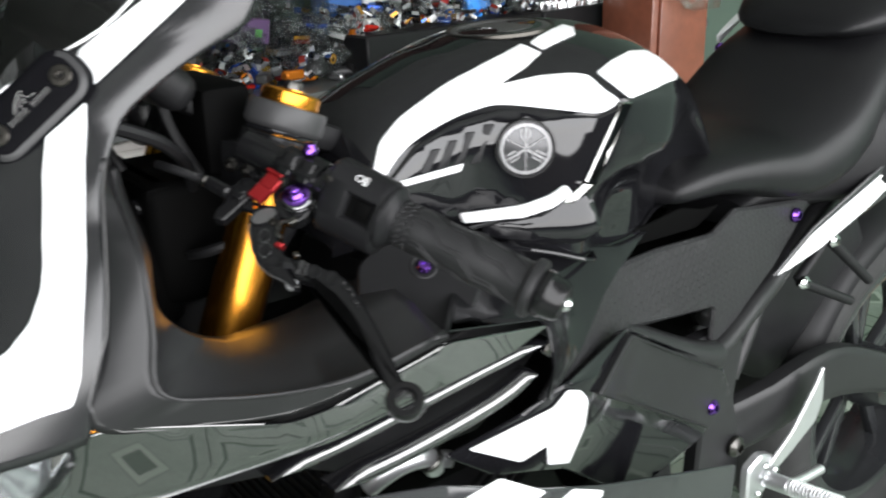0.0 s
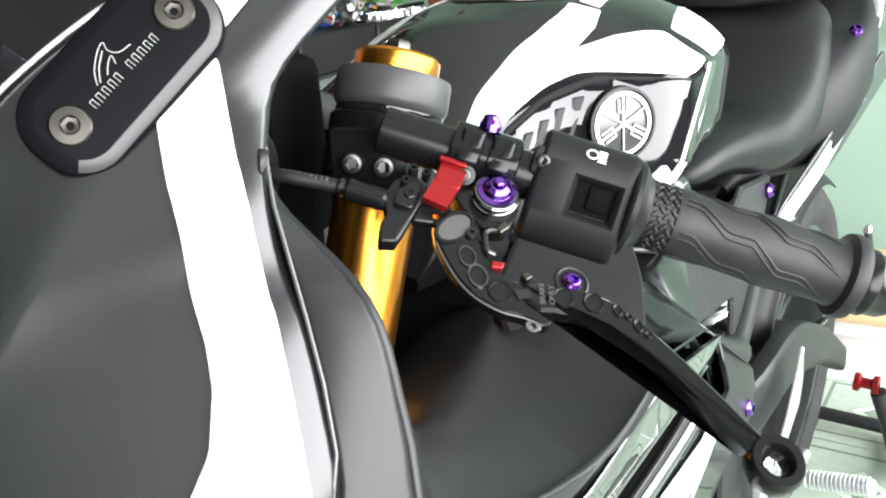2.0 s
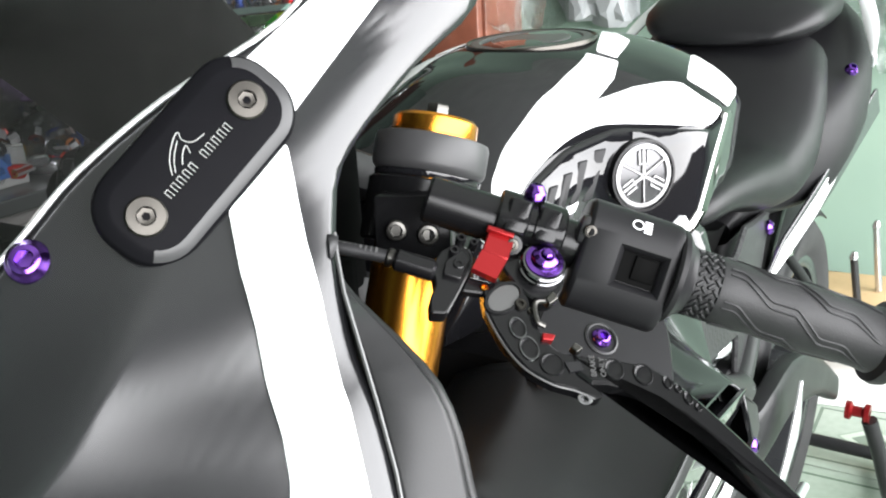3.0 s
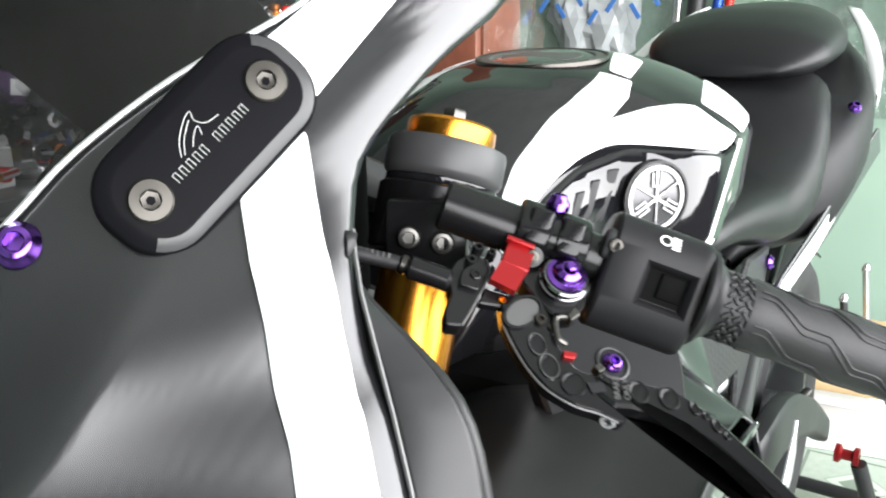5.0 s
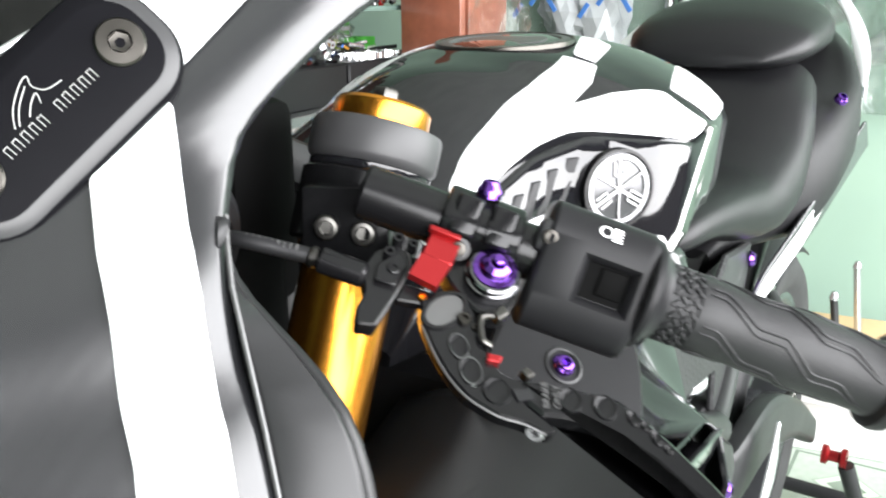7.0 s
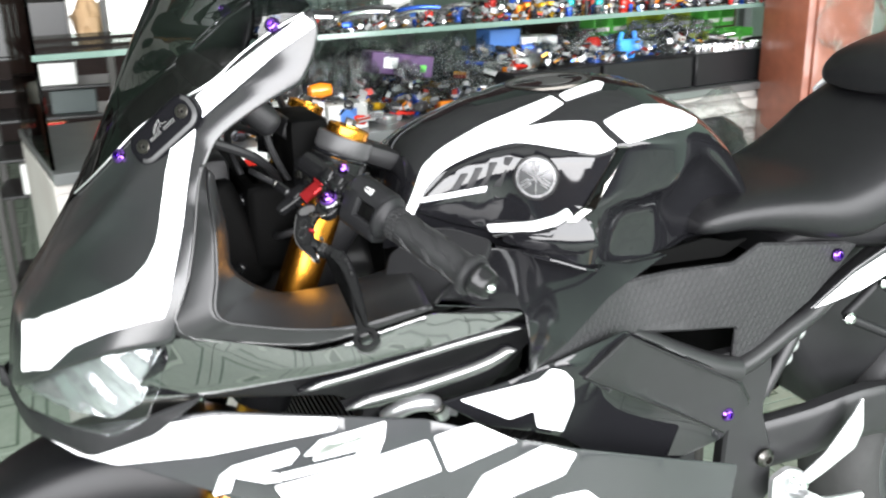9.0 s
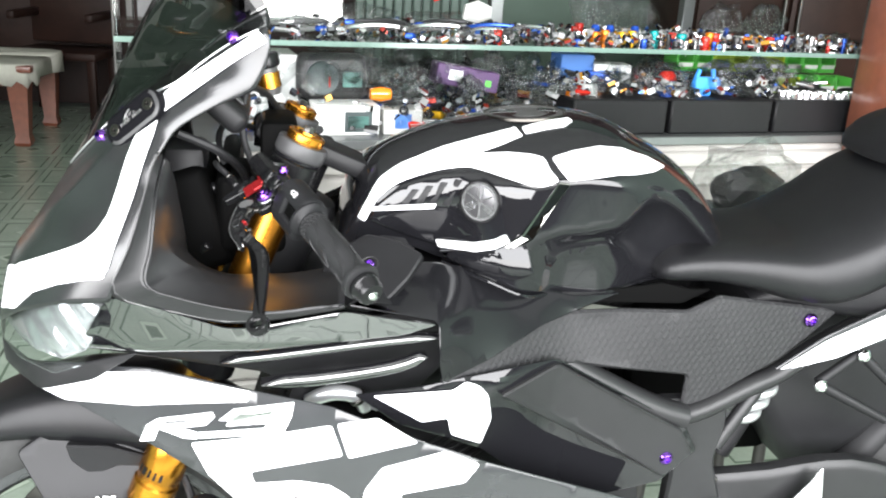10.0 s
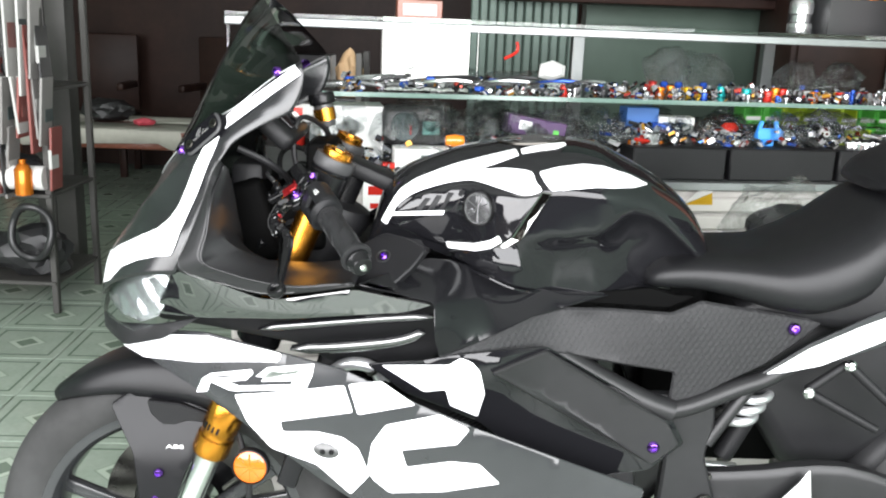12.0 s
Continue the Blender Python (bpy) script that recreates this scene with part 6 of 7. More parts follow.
for pts in ([(.25, -.05, .86), (.22, -.03, .93), (.225, -.01, .985), (.25, .05, .97), (.27, .10, .93)], [(.26, .12, .90), (.20, .08, .93), (.19, .02, .90), (.24, -.02, .80)], [(.255, -.10, .85), (.22, -.08, .84), (.22, -.04, .82), (.27, -.02, .76)]):
    bm = bmesh.new()
    add_tube(bm, pts, .0042, 8, 8)
    part("cable", bm, RUBBER, bike, "black control cable")
bm = bmesh.new()
add_box(bm, (.07, .16, .10), Matrix.Translation((.40, 0, .84)), .02)
add_box(bm, (.12, .22, .16), Matrix.Translation((.44, 0, .70)), .03)
part("airbox", bm, DULL, bike, "black airbox under the tank")

# rear: shock, swingarm, wheel, chain, foot controls
bm = bmesh.new()
coil = [(.925 + .024 * math.cos(a) + .010 * a / 6.28, -.04 + .030 * math.sin(a), .525 + .019 * a / 6.28) for a in np.linspace(0, 6.28 * 3.0, 44)]
add_tube(bm, coil, .0075, 10, 2)
shock = part("shock_spring", bm, ALLOY, bike, "silver shock absorber spring")
part("shock_body", add_rod(bmesh.new(), (.92, -.03, .46), (.985, -.03, .60), .016), DULL, shock)
RX = Vector((1.40, 0, .305))
for k in (1, -1):
    bm = bmesh.new()
    rings = []
    for t in np.linspace(0, 1, 14):
        x = .87 + .54 * t
        zc = lerp(t, [(0, .425), (.35, .455), (.7, .40), (1, .31)])
        h, w = lerp(t, [(0, .04), (.35, .042), (.8, .03), (1, .025)]), .016
        y = k * lerp(t, [(0, -.085), (.2, -.11), (.5, -.115), (1, -.12)])
        rings.append([Vector((x, y + w * math.copysign(abs(math.cos(a)) ** .5, math.cos(a)), zc + h * math.copysign(abs(math.sin(a)) ** .5, math.sin(a)))) for a in np.linspace(0, 2 * math.pi, 16, endpoint=False)])
    add_loft(bm, rings)
    part("swingarm", bm, MATTE, bike, "black swingarm")
    # rearset: heel plate, peg, bracket
    bm = bmesh.new()
    add_panel(bm, [(1.014, .502), (1.000, .478), (.955, .425), (.905, .392), (.890, .378), (.905, .372), (.955, .392), (1.010, .420), (1.022, .45)], lambda x, z: -.150, .004, .02, .0012, 0, .006, k < 0)
    heel = part("heel_plate", bm, ALLOY, bike, "silver alloy heel plate")
    bm = bmesh.new()
    add_panel(bm, [(.868, .40), (.895, .412), (.925, .40), (.93, .37), (.90, .345), (.87, .35)], lambda x, z: -.146, .012, .02, .003, 0, .008, k < 0)
    add_tube(bm, [(.90, k * -.150, .372), (.95, k * -.158, .352), (1.02, k * -.16, .345)], .007, 10)
    part("rearset_bracket", bm, ALLOY, heel, "silver rearset bracket")
    peg0, peg1 = Vector((.895, k * -.158, .382)), Vector((.888, k * -.262, .402))
    pl = (peg1 - peg0).length
    prof = [(0, 0), (.011, 0), (.011, pl * .3), (.0100, pl * .31)]
    for j in range(14):
        h = pl * (.33 + .64 * j / 14)
        prof += [(.0098, h), (.0118, h + pl * .012), (.0118, h + pl * .026), (.0098, h + pl * .038)]
    prof += [(.0095, pl * .985), (.008, pl), (0, pl)]
    part("foot_peg", add_lathe(bmesh.new(), prof, frame_of(peg0, peg1), 18), ALLOY, heel, "knurled silver foot peg", 25)
    for q in ((.895, .398), (.918, .383), (.884, .362)):
        bolt("bolt", (q[0], k * -.153, q[1]), (0, -k, 0), .006, CHROME, heel, "bright bolt")
    bm = bmesh.new()
    for a, b in (((1.014, -.100, .607), (1.12, -.12, .555)), ((1.069, -.104, .654), (1.16, -.122, .575)), ((1.014, -.097, .607), (1.069, -.101, .654))):
        add_rod(bm, (a[0], k * a[1], a[2]), (b[0], k * b[1], b[2]), .0075, .0065)
    hanger = part("passenger_peg_hanger", bm, DULL, bike, "black passenger peg stay")
    for q in ((1.014, -.108, .607), (1.069, -.112, .654)):
        bolt("bolt", (q[0], k * q[1], q[2]), (0, -k, 0), .0095, CHROME, hanger, "bright bolt")
rear = part("rear_wheel", add_lathe(bmesh.new(), [(.206, -.056), (.222, -.06), (.229, -.057), (.214, -.04), (.204, 0), (.214, .04), (.229, .057), (.222, .06), (.206, .056), (.198, 0), (.206, -.056)], Matrix.Translation(RX) @ Matrix.Rotation(math.pi / 2, 4, "X"), 72), SATIN, bike, "black cast rear wheel")
part("tyre", tyre_mesh([(.224, -.058), (.238, -.066), (.258, -.07), (.276, -.067), (.292, -.055), (.302, -.036), (.307, -.014), (.308, 0)], RX), TYRE, rear, "worn black road tyre")
spokes(RX, .205, 5, rear)
part("hub", add_lathe(bmesh.new(), [(0, -.07), (.04, -.07), (.055, -.04), (.055, .04), (.04, .07), (0, .07)], Matrix.Translation(RX) @ Matrix.Rotation(math.pi / 2, 4, "X"), 32), SATIN, rear)
bm = bmesh.new()
rings = []
for i in range(25):
    a = radians(160 - 95 * i / 24)
    rings.append([RX + Vector((math.cos(a) * (.325 - .03 * abs(t) ** 3), .075 * t, math.sin(a) * (.325 - .03 * abs(t) ** 3))) for t in np.linspace(-1, 1, 11)])
# added near-black block that closes the frame's gap and stands for its shade
part("frame_filler", add_box(bmesh.new(), (.26, .05, .26), Matrix.Translation((.92, .06, .545)), .02), VOIDM, bike, "added near-black block filling the dark gap inside the frame")
part("rear_inner_fender", add_box(bmesh.new(), (.30, .15, .26), Matrix.Translation((1.10, .02, .60)) @ Matrix.Rotation(radians(-35), 4, "Y"), .03, 3), DULL, bike, "black inner fender under the seat")
hug = part("rear_hugger", add_loft(bm, rings, closed=False), DULL, bike, "black rear hugger", 60)
thicken(hug, .003)
bm = bmesh.new()
for j in range(60):
    t = j / 59
    p = Vector((.86 + .54 * t, -.098, .462 - .085 * t))
    add_box(bm, (.0075, .010 if j % 2 else .014, .009), Matrix.Translation(p) @ Matrix.Rotation(.155, 4, "Y"), .002, 1)
part("chain", bm, STEEL, bike, "steel drive chain")

# the whole machine stands slightly turned to the counter
bike.matrix_basis = pose(.6959, .0065, -.0008, 0, 0, 1.53)

# rear paddock stand
stand = thing("paddock_stand", "black paddock stand with red lift cups under the swingarm", "stand", place=(1.50, 0, 0))
for k in (1, -1):
    bm = bmesh.new()
    add_tube(bm, [(1.50, k * -.15, .215), (1.52, k * -.17, .14), (1.56, k * -.19, .035), (1.72, k * -.16, .03)], .014, 10)
    part("side_tube", bm, MATTE, stand)
    part("lift_cup", add_lathe(bmesh.new(), [(.006, -.02), (.017, -.02), (.017, -.012), (.010, -.008), (.010, .008), (.017, .012), (.017, .02), (.006, .02)], Matrix.Translation((1.50, k * -.13, .227)) @ Matrix.Rotation(math.pi / 2, 4, "X"), 20), RED, stand, "red lift cup")
part("cross_tube", add_rod(bmesh.new(), (1.72, -.17, .03), (1.72, .17, .03), .014), MATTE, stand)

# ---------------------------------------------------------------- goods in and round the counter
rnd = random.Random(7)


def paint(name, colour, rough=0.4, metal=0.0, coat=0.0):
    return material(name, colour, rough, metal=metal, coat=coat, rough_var=0.05, grain=0.15, grain_scale=60)


HUES = {"orange": paint("orange_anodised", (.75, .22, .02), .25, .6), "yellow": paint("yellow_anodised", (.8, .48, .02), .25, .5), "teal": paint("teal_anodised", (.02, .42, .42), .25, .5),
        "blue": paint("blue_anodised", (.03, .10, .5), .25, .5), "red": paint("red_gloss", (.6, .03, .02), .25, .3), "silver": paint("silver_metal", (.7, .7, .71), .22, .9), "black": paint("black_plastic_goods", (.02, .02, .021), .4), "purple": paint("purple_print", (.07, .03, .10), .5)}
CARD_WHITE = paint("white_carton", (.78, .78, .76), .6)
CARD_GREY = paint("grey_carton", (.5, .5, .48), .6)
PRINT_DARK = paint("dark_print", (.05, .07, .07), .5)
PRINT_GREEN = paint("teal_print", (.12, .30, .26), .5)
PRINT_BLUE = paint("blue_print", (.05, .16, .45), .5)
BIN_GREEN, BIN_LIME = paint("green_plastic", (.10, .50, .07), .4), paint("lime_plastic", (.45, .60, .03), .4)
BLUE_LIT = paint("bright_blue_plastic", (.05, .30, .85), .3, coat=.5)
ORANGE_LENS = paint("orange_lens", (.9, .25, .01), .15, coat=.8)
CLOTH = material("white_tablecloth", (.62, .60, .53), .8, grain=.2, grain_scale=30, second=(.55, .53, .47), bump=.3, bump_scale=120)
REDWOOD = material("red_brown_wood", (.22, .065, .035), .4, grain=.4, grain_scale=40, second=(.28, .09, .05), second_scale=5, coat=.3)
STEELG = paint("grey_steel_post", (.062, .060, .056), .5, .2)
FILM = glass("clear_film", (.86, .88, .88), .06)


def clear_plastic():
    """Thin crinkled bag: nearly clear, with sharp glints on its folds."""
    m = bpy.data.materials.new("crinkled_plastic")
    m.use_nodes = True
    nt = m.node_tree
    nt.nodes.remove(nt.nodes["Principled BSDF"])
    clear, gloss, mix, fres = nt.nodes.new("ShaderNodeBsdfTransparent"), nt.nodes.new("ShaderNodeBsdfGlossy"), nt.nodes.new("ShaderNodeMixShader"), nt.nodes.new("ShaderNodeFresnel")
    clear.inputs["Color"].default_value = (.90, .91, .91, 1)
    gloss.inputs["Color"].default_value, gloss.inputs["Roughness"].default_value = (.9, .9, .9, 1), .09
    fres.inputs["IOR"].default_value = 1.6
    tc, n, b = nt.nodes.new("ShaderNodeTexCoord"), nt.nodes.new("ShaderNodeTexNoise"), nt.nodes.new("ShaderNodeBump")
    n.inputs["Scale"].default_value, n.inputs["Detail"].default_value = 38, 6
    b.inputs["Strength"].default_value, b.inputs["Distance"].default_value = 1.0, .02
    nt.links.new(tc.outputs["Object"], n.inputs["Vector"])
    nt.links.new(n.outputs["Fac"], b.inputs["Height"])
    nt.links.new(b.outputs["Normal"], gloss.inputs["Normal"])
    nt.links.new(b.outputs["Normal"], fres.inputs["Normal"])
    thin = nt.nodes.new("ShaderNodeMath")
    thin.operation = "MULTIPLY"
    thin.inputs[1].default_value = .42
    nt.links.new(fres.outputs["Fac"], thin.inputs[0])
    nt.links.new(thin.outputs[0], mix.inputs["Fac"])
    nt.links.new(clear.outputs["BSDF"], mix.inputs[1])
    nt.links.new(gloss.outputs["BSDF"], mix.inputs[2])
    nt.links.new(mix.outputs["Shader"], nt.nodes["Material Output"].inputs["Surface"])
    return m


PLASTIC = clear_plastic()


def spot(x, y, z, rz=0):
    return CM @ pose(x, y, z, 0, 0, rz)


def canister(hue, m, r=.013, h=.036):
    """Anodised cap: knurled foot, waist, domed head."""
    bm = bmesh.new()
    add_lathe(bm, [(0, 0), (r, 0), (r * 1.05, h * .05), (r * 1.05, h * .3), (r * .82, h * .36), (r * .82, h * .55), (r, h * .6), (r, h * .9), (r * .85, h), (r * .3, h), (r * .25, h * .92), (0, h * .92)], m, 20)
    return tagged(part("filler_cap_part", bm, HUES[hue]), f"{hue} anodised metal cap on the glass shelf", "cap", "anodised caps")


def lump(name, m, size, label, category, mat=None, rough=.35, seed=0, sub=3, group=""):
    """Crumpled bag: a noisy squashed ball with a flat foot."""
    bm = bmesh.new()
    bmesh.ops.create_icosphere(bm, subdivisions=sub, radius=.5)
    for v in bm.verts:
        q = v.co * 3.2 + Vector((seed * 7.1, seed * 3.3, seed))
        v.co *= 1 + rough * noise.noise(q) + .6 * rough * noise.noise(q * 3.1)
        v.co = Vector((v.co.x * size[0], v.co.y * size[1], max(v.co.z, -.42) * size[2] + size[2] * .42))
    bmesh.ops.transform(bm, matrix=m, verts=bm.verts)
    return tagged(part(name, bm, mat or PLASTIC, sharp=12), label, category, group)


def carton(m, size, mat, label, panels=()):
    ob = part("carton", add_box(bmesh.new(), size, m @ Matrix.Translation((0, 0, size[2] / 2)), .002, 1), mat)
    for x, z, w, h, pm in panels:
        part("printed_panel", add_box(bmesh.new(), (w, .0012, h), m @ Matrix.Translation((x, -size[1] / 2 - .0004, z))), pm, ob, "printed panel")
    return tagged(ob, label, "box")


SH, DK, TR = .978, .786, .866
for x, hue in ((.615, "orange"), (.645, "orange"), (.70, "yellow"), (.735, "yellow"), (.80, "teal"), (.838, "teal"), (.93, "orange"), (.965, "red"), (1.03, "orange"), (1.06, "orange"), (1.13, "red"), (1.16, "blue")):
    canister(hue, spot(x + rnd.uniform(-.006, .006), .20 + rnd.uniform(-.03, .03), SH), rnd.uniform(.0105, .0130), rnd.uniform(.022, .031) if x < 1 else .020)
for j in range(90):
    x = rnd.uniform(.30, 1.38)
    canister(rnd.choice(["silver", "blue", "silver", "black", "silver", "silver", "red"]), spot(x, rnd.uniform(.06, .40), SH), rnd.uniform(.005, .011), rnd.uniform(.010, .028))
for x in (.66, .70, .77):
    ob = part("knob", add_lathe(bmesh.new(), [(0, .014), (.008, .016), (.011, .024), (.008, .032), (0, .034)], spot(x, .27, SH), 16), HUES["blue"])
    part("stem", add_lathe(bmesh.new(), [(.005, 0), (.005, .015)], spot(x, .27, SH), 10), HUES["silver"], ob)
    tagged(ob, "round blue knob on a metal stem", "knob", "blue knobs")
# levers laid out on the shelf
for j in range(16):
    x, y, rz = -.18 + .038 * j, .10 + .05 * (j % 3), rnd.uniform(-60, 60)
    m = spot(x, y, SH + .008 + .006 * (j % 4), rz)
    hue = rnd.choice(["silver", "silver", "black", "blue", "silver"])
    pts = [m @ Vector(q) for q in ((-.07, 0, 0), (-.03, .012, .004), (.02, .004, .008), (.06, -.018, .006))]
    ob = part("brake_lever_part", add_tube(bmesh.new(), pts, lambda t: .0065 - .002 * t, 8, 4), HUES[hue])
    part("pivot_block", add_box(bmesh.new(), (.022, .018, .012), m @ Matrix.Translation((-.07, 0, 0)), .003, 1), HUES[rnd.choice(["blue", "black", "silver"])], ob)
    tagged(ob, f"{hue} adjustable hand lever laid on the shelf", "lever", "levers on the shelf")
# mirror and hanging tool
ob = part("mirror_shell", add_loft(bmesh.new(), [[spot(.36, .30, SH + .05) @ Vector((x * s, d, z * s)) for x, z in ((-.035, -.018), (.0, -.026), (.035, -.014), (.036, .012), (.0, .026), (-.03, .016))] for s, d in ((.6, -.012), (1, 0), (.9, .02), (.3, .035))]), CARD_WHITE)
part("stalk", add_tube(bmesh.new(), [spot(.36, .30, SH + .03) @ Vector(q) for q in ((0, .01, 0), (-.015, .02, -.015), (-.03, .03, -.03))], .005, 8), HUES["black"], ob)
tagged(ob, "white rear-view mirror shell on the shelf", "mirror")
ob = part("hook_tool", add_tube(bmesh.new(), [spot(.22, .12, 1.08) @ Vector(q) for q in ((0, 0, .02), (.002, 0, 0), (-.012, 0, -.012), (-.03, 0, -.02))], .004, 8), HUES["red"])
tagged(ob, "small red and white tool hanging behind the glass", "tool")
# deck, near end: cluster, lamp, cartons, bags
cl = part("instrument_pod", add_box(bmesh.new(), (.15, .05, .10), spot(-.02, .16, DK + .105), .018, 3), HUES["black"])
part("dial", add_lathe(bmesh.new(), [(0, .002), (.030, .002), (.034, .004), (.036, 0), (.036, -.006)], spot(-.042, .135, DK + .105) @ Matrix.Rotation(math.pi / 2, 4, "X"), 32), PRINT_DARK, cl, "round dark dial")
part("display", add_box(bmesh.new(), (.042, .004, .032), spot(.022, .133, DK + .103), .002, 1), PRINT_GREEN, cl, "grey-green display")
part("needle", add_box(bmesh.new(), (.003, .002, .022), spot(-.028, .131, DK + .098)), HUES["red"], cl, "red needle")
tagged(cl, "black instrument cluster in a clear bag", "instrument cluster")
ob = part("turn_signal_lamp", add_lathe(bmesh.new(), [(0, -.024), (.012, -.022), (.016, 0), (.012, .022), (0, .025)], spot(.075, .10, DK + .078) @ Matrix.Rotation(math.pi / 2, 4, "Y"), 20), ORANGE_LENS)
tagged(ob, "orange turn signal lens on a bag of parts", "lamp")
carton(spot(-.005, .09, DK - .0), (.135, .08, .062), CARD_WHITE, "white carton with a printed picture of a lamp", ((.022, .028, .058, .042, PRINT_DARK), (.022, .028, .044, .024, PRINT_GREEN)))
carton(spot(.115, .09, DK), (.085, .07, .052), CARD_GREY, "grey carton with a blue round print", ((0, .028, .036, .03, PRINT_BLUE),))
carton(spot(-.165, .22, DK), (.15, .12, .15), CARD_WHITE, "large white plastic box", ((.02, .05, .06, .006, CARD_GREY),))
carton(spot(.285, .17, DK + .085) @ Matrix.Rotation(radians(-14), 4, "Y") @ Matrix.Rotation(radians(12), 4, "Y") @ Matrix.Rotation(radians(11), 4, "Y"), (.15, .05, .045), HUES["purple"], "long dark purple box with a white label", ((-.03, .024, .032, .022, CARD_WHITE), (.05, .018, .014, .014, BIN_GREEN)))
carton(spot(.57, .20, TR), (.085, .06, .082), PRINT_BLUE, "plain dark blue carton on the tray", ())
carton(spot(.66, .18, TR) @ Matrix.Rotation(radians(-12), 4, "Z"), (.09, .06, .062), CARD_WHITE, "white and blue carton with printed bars", ((-.01, .042, .05, .012, PRINT_BLUE), (.02, .018, .03, .006, PRINT_DARK)))
carton(spot(.565, .09, TR), (.03, .02, .024), CARD_WHITE, "small white paper packet on the tray", ())
# black trays along the front
for x0, x1 in ((.50, .74), (.75, 1.03), (1.04, 1.40)):
    bm = bmesh.new()
    counter_box(bm, x0, x1, .03, .30, DK, TR, .004)
    tray = part("display_tray", bm, BLACKBOX)
    tagged(tray, "black display tray standing on the counter deck", "tray", "display trays")
# blue bracket
bm = bmesh.new()
add_box(bm, (.064, .010, .030), spot(.875, .09, TR + .030), .003, 1)
add_box(bm, (.010, .010, .045), spot(.852, .10, TR + .040) @ Matrix.Rotation(.3, 4, "Y"), .002, 1)
add_box(bm, (.010, .010, .045), spot(.90, .10, TR + .040) @ Matrix.Rotation(-.2, 4, "Y"), .002, 1)
add_box(bm, (.03, .03, .016), spot(.875, .10, TR + .008), .003, 1)
tagged(part("blue_bracket", bm, BLUE_LIT), "bright blue plastic bracket on the tray", "bracket")
# parts bins in two rows
for j in range(9):
    x = .89 + .055 * j
    lime = 2 <= j <= 5
    for row in range(2):
        if row and j < 3:
            continue
        m = spot(x, .24 - .07 * row, TR + .045 - .045 * row)
        bm = bmesh.new()
        add_box(bm, (.050, .06, .004), m, .001, 1)
        for dx in (-.0235, .0235):
            add_box(bm, (.003, .06, .04), m @ Matrix.Translation((dx, 0, .02)), .001, 1)
        add_box(bm, (.050, .003, .022), m @ Matrix.Translation((0, -.029, .011)) @ Matrix.Rotation(.25, 4, "X"), .001, 1)
        add_box(bm, (.050, .003, .04), m @ Matrix.Translation((0, .029, .02)), .001, 1)
        ob = part("parts_bin", bm, BIN_LIME if lime else BIN_GREEN)
        part("bin_label", add_box(bmesh.new(), (.040, .0015, .010), m @ Matrix.Translation((0, -.033, .014)) @ Matrix.Rotation(.25, 4, "X")), CARD_WHITE, ob)
        tagged(ob, ("lime yellow" if lime else "green") + " plastic parts bin with a paper label", "bin", "parts bins")
# chrome nuts in front of the bins
for j in range(46):
    x, y = 1.10 + .019 * (j % 12) + rnd.uniform(-.004, .004), .05 + .018 * (j // 12)
    r = rnd.uniform(.006, .009)
    ob = part("chrome_nut", add_lathe(bmesh.new(), [(r * .5, 0), (r, 0), (r, .010), (r * .9, .013), (r * .5, .013), (r * .45, .002)], spot(x, y, TR + .0, rnd.uniform(0, 60)), 6), HUES["silver"])
    tagged(ob, "bright chrome nut on the display tray", "nut", "chrome nuts")
# crinkled bags
for j, (x, y, z, sx, sy, sz) in enumerate(((.00, .14, DK + .01, .22, .10, .17), (.17, .20, DK + .05, .20, .14, .12), (.24, .22, DK + .10, .18, .12, .08), (.42, .16, DK, .10, .08, .11), (.46, .22, DK + .02, .12, .10, .15), (.36, .12, DK, .12, .08, .07), (.63, .10, TR, .10, .06, .03), (.76, .14, TR, .13, .10, .07), (.81, .20, TR, .10, .10, .08), (.97, .10, TR, .12, .06, .045), (1.05, .12, TR, .10, .06, .05),
                                               (.70, .36, SH, .14, .06, .13), (.80, .38, SH, .20, .06, .12), (1.07, .33, SH, .13, .05, .10), (1.20, .33, SH, .13, .05, .10), (.05, .33, SH, .25, .08, .06), (.30, .35, SH, .20, .10, .05), (1.33, .20, SH, .08, .06, .04))):
    lump("plastic_bag", spot(x, y, z), (sx, sy, sz), "crinkled clear plastic bag of small parts", "bag", None, .4, j, 3, "clear bags")
for j in range(60):
    x, y = rnd.uniform(-.1, .5), rnd.uniform(.06, .2)
    hue = rnd.choice(["silver", "black", "silver", "red", "black", "orange", "yellow"])
    s = rnd.uniform(.012, .026)
    m = spot(x, y, DK + rnd.uniform(0, .02), rnd.uniform(0, 180))
    bm = bmesh.new()
    if j % 2:
        add_box(bm, (s * 1.8, s, s * .8), m @ Matrix.Translation((0, 0, s * .4)), s * .15, 1)
    else:
        add_rod(bm, m @ Vector((-s, 0, s * .5)), m @ Vector((s, 0, s * .5)), s * .45, s * .35, 10)
    tagged(part("small_part", bm, HUES[hue]), f"small {hue} motorcycle part on the deck", "part", "small parts")
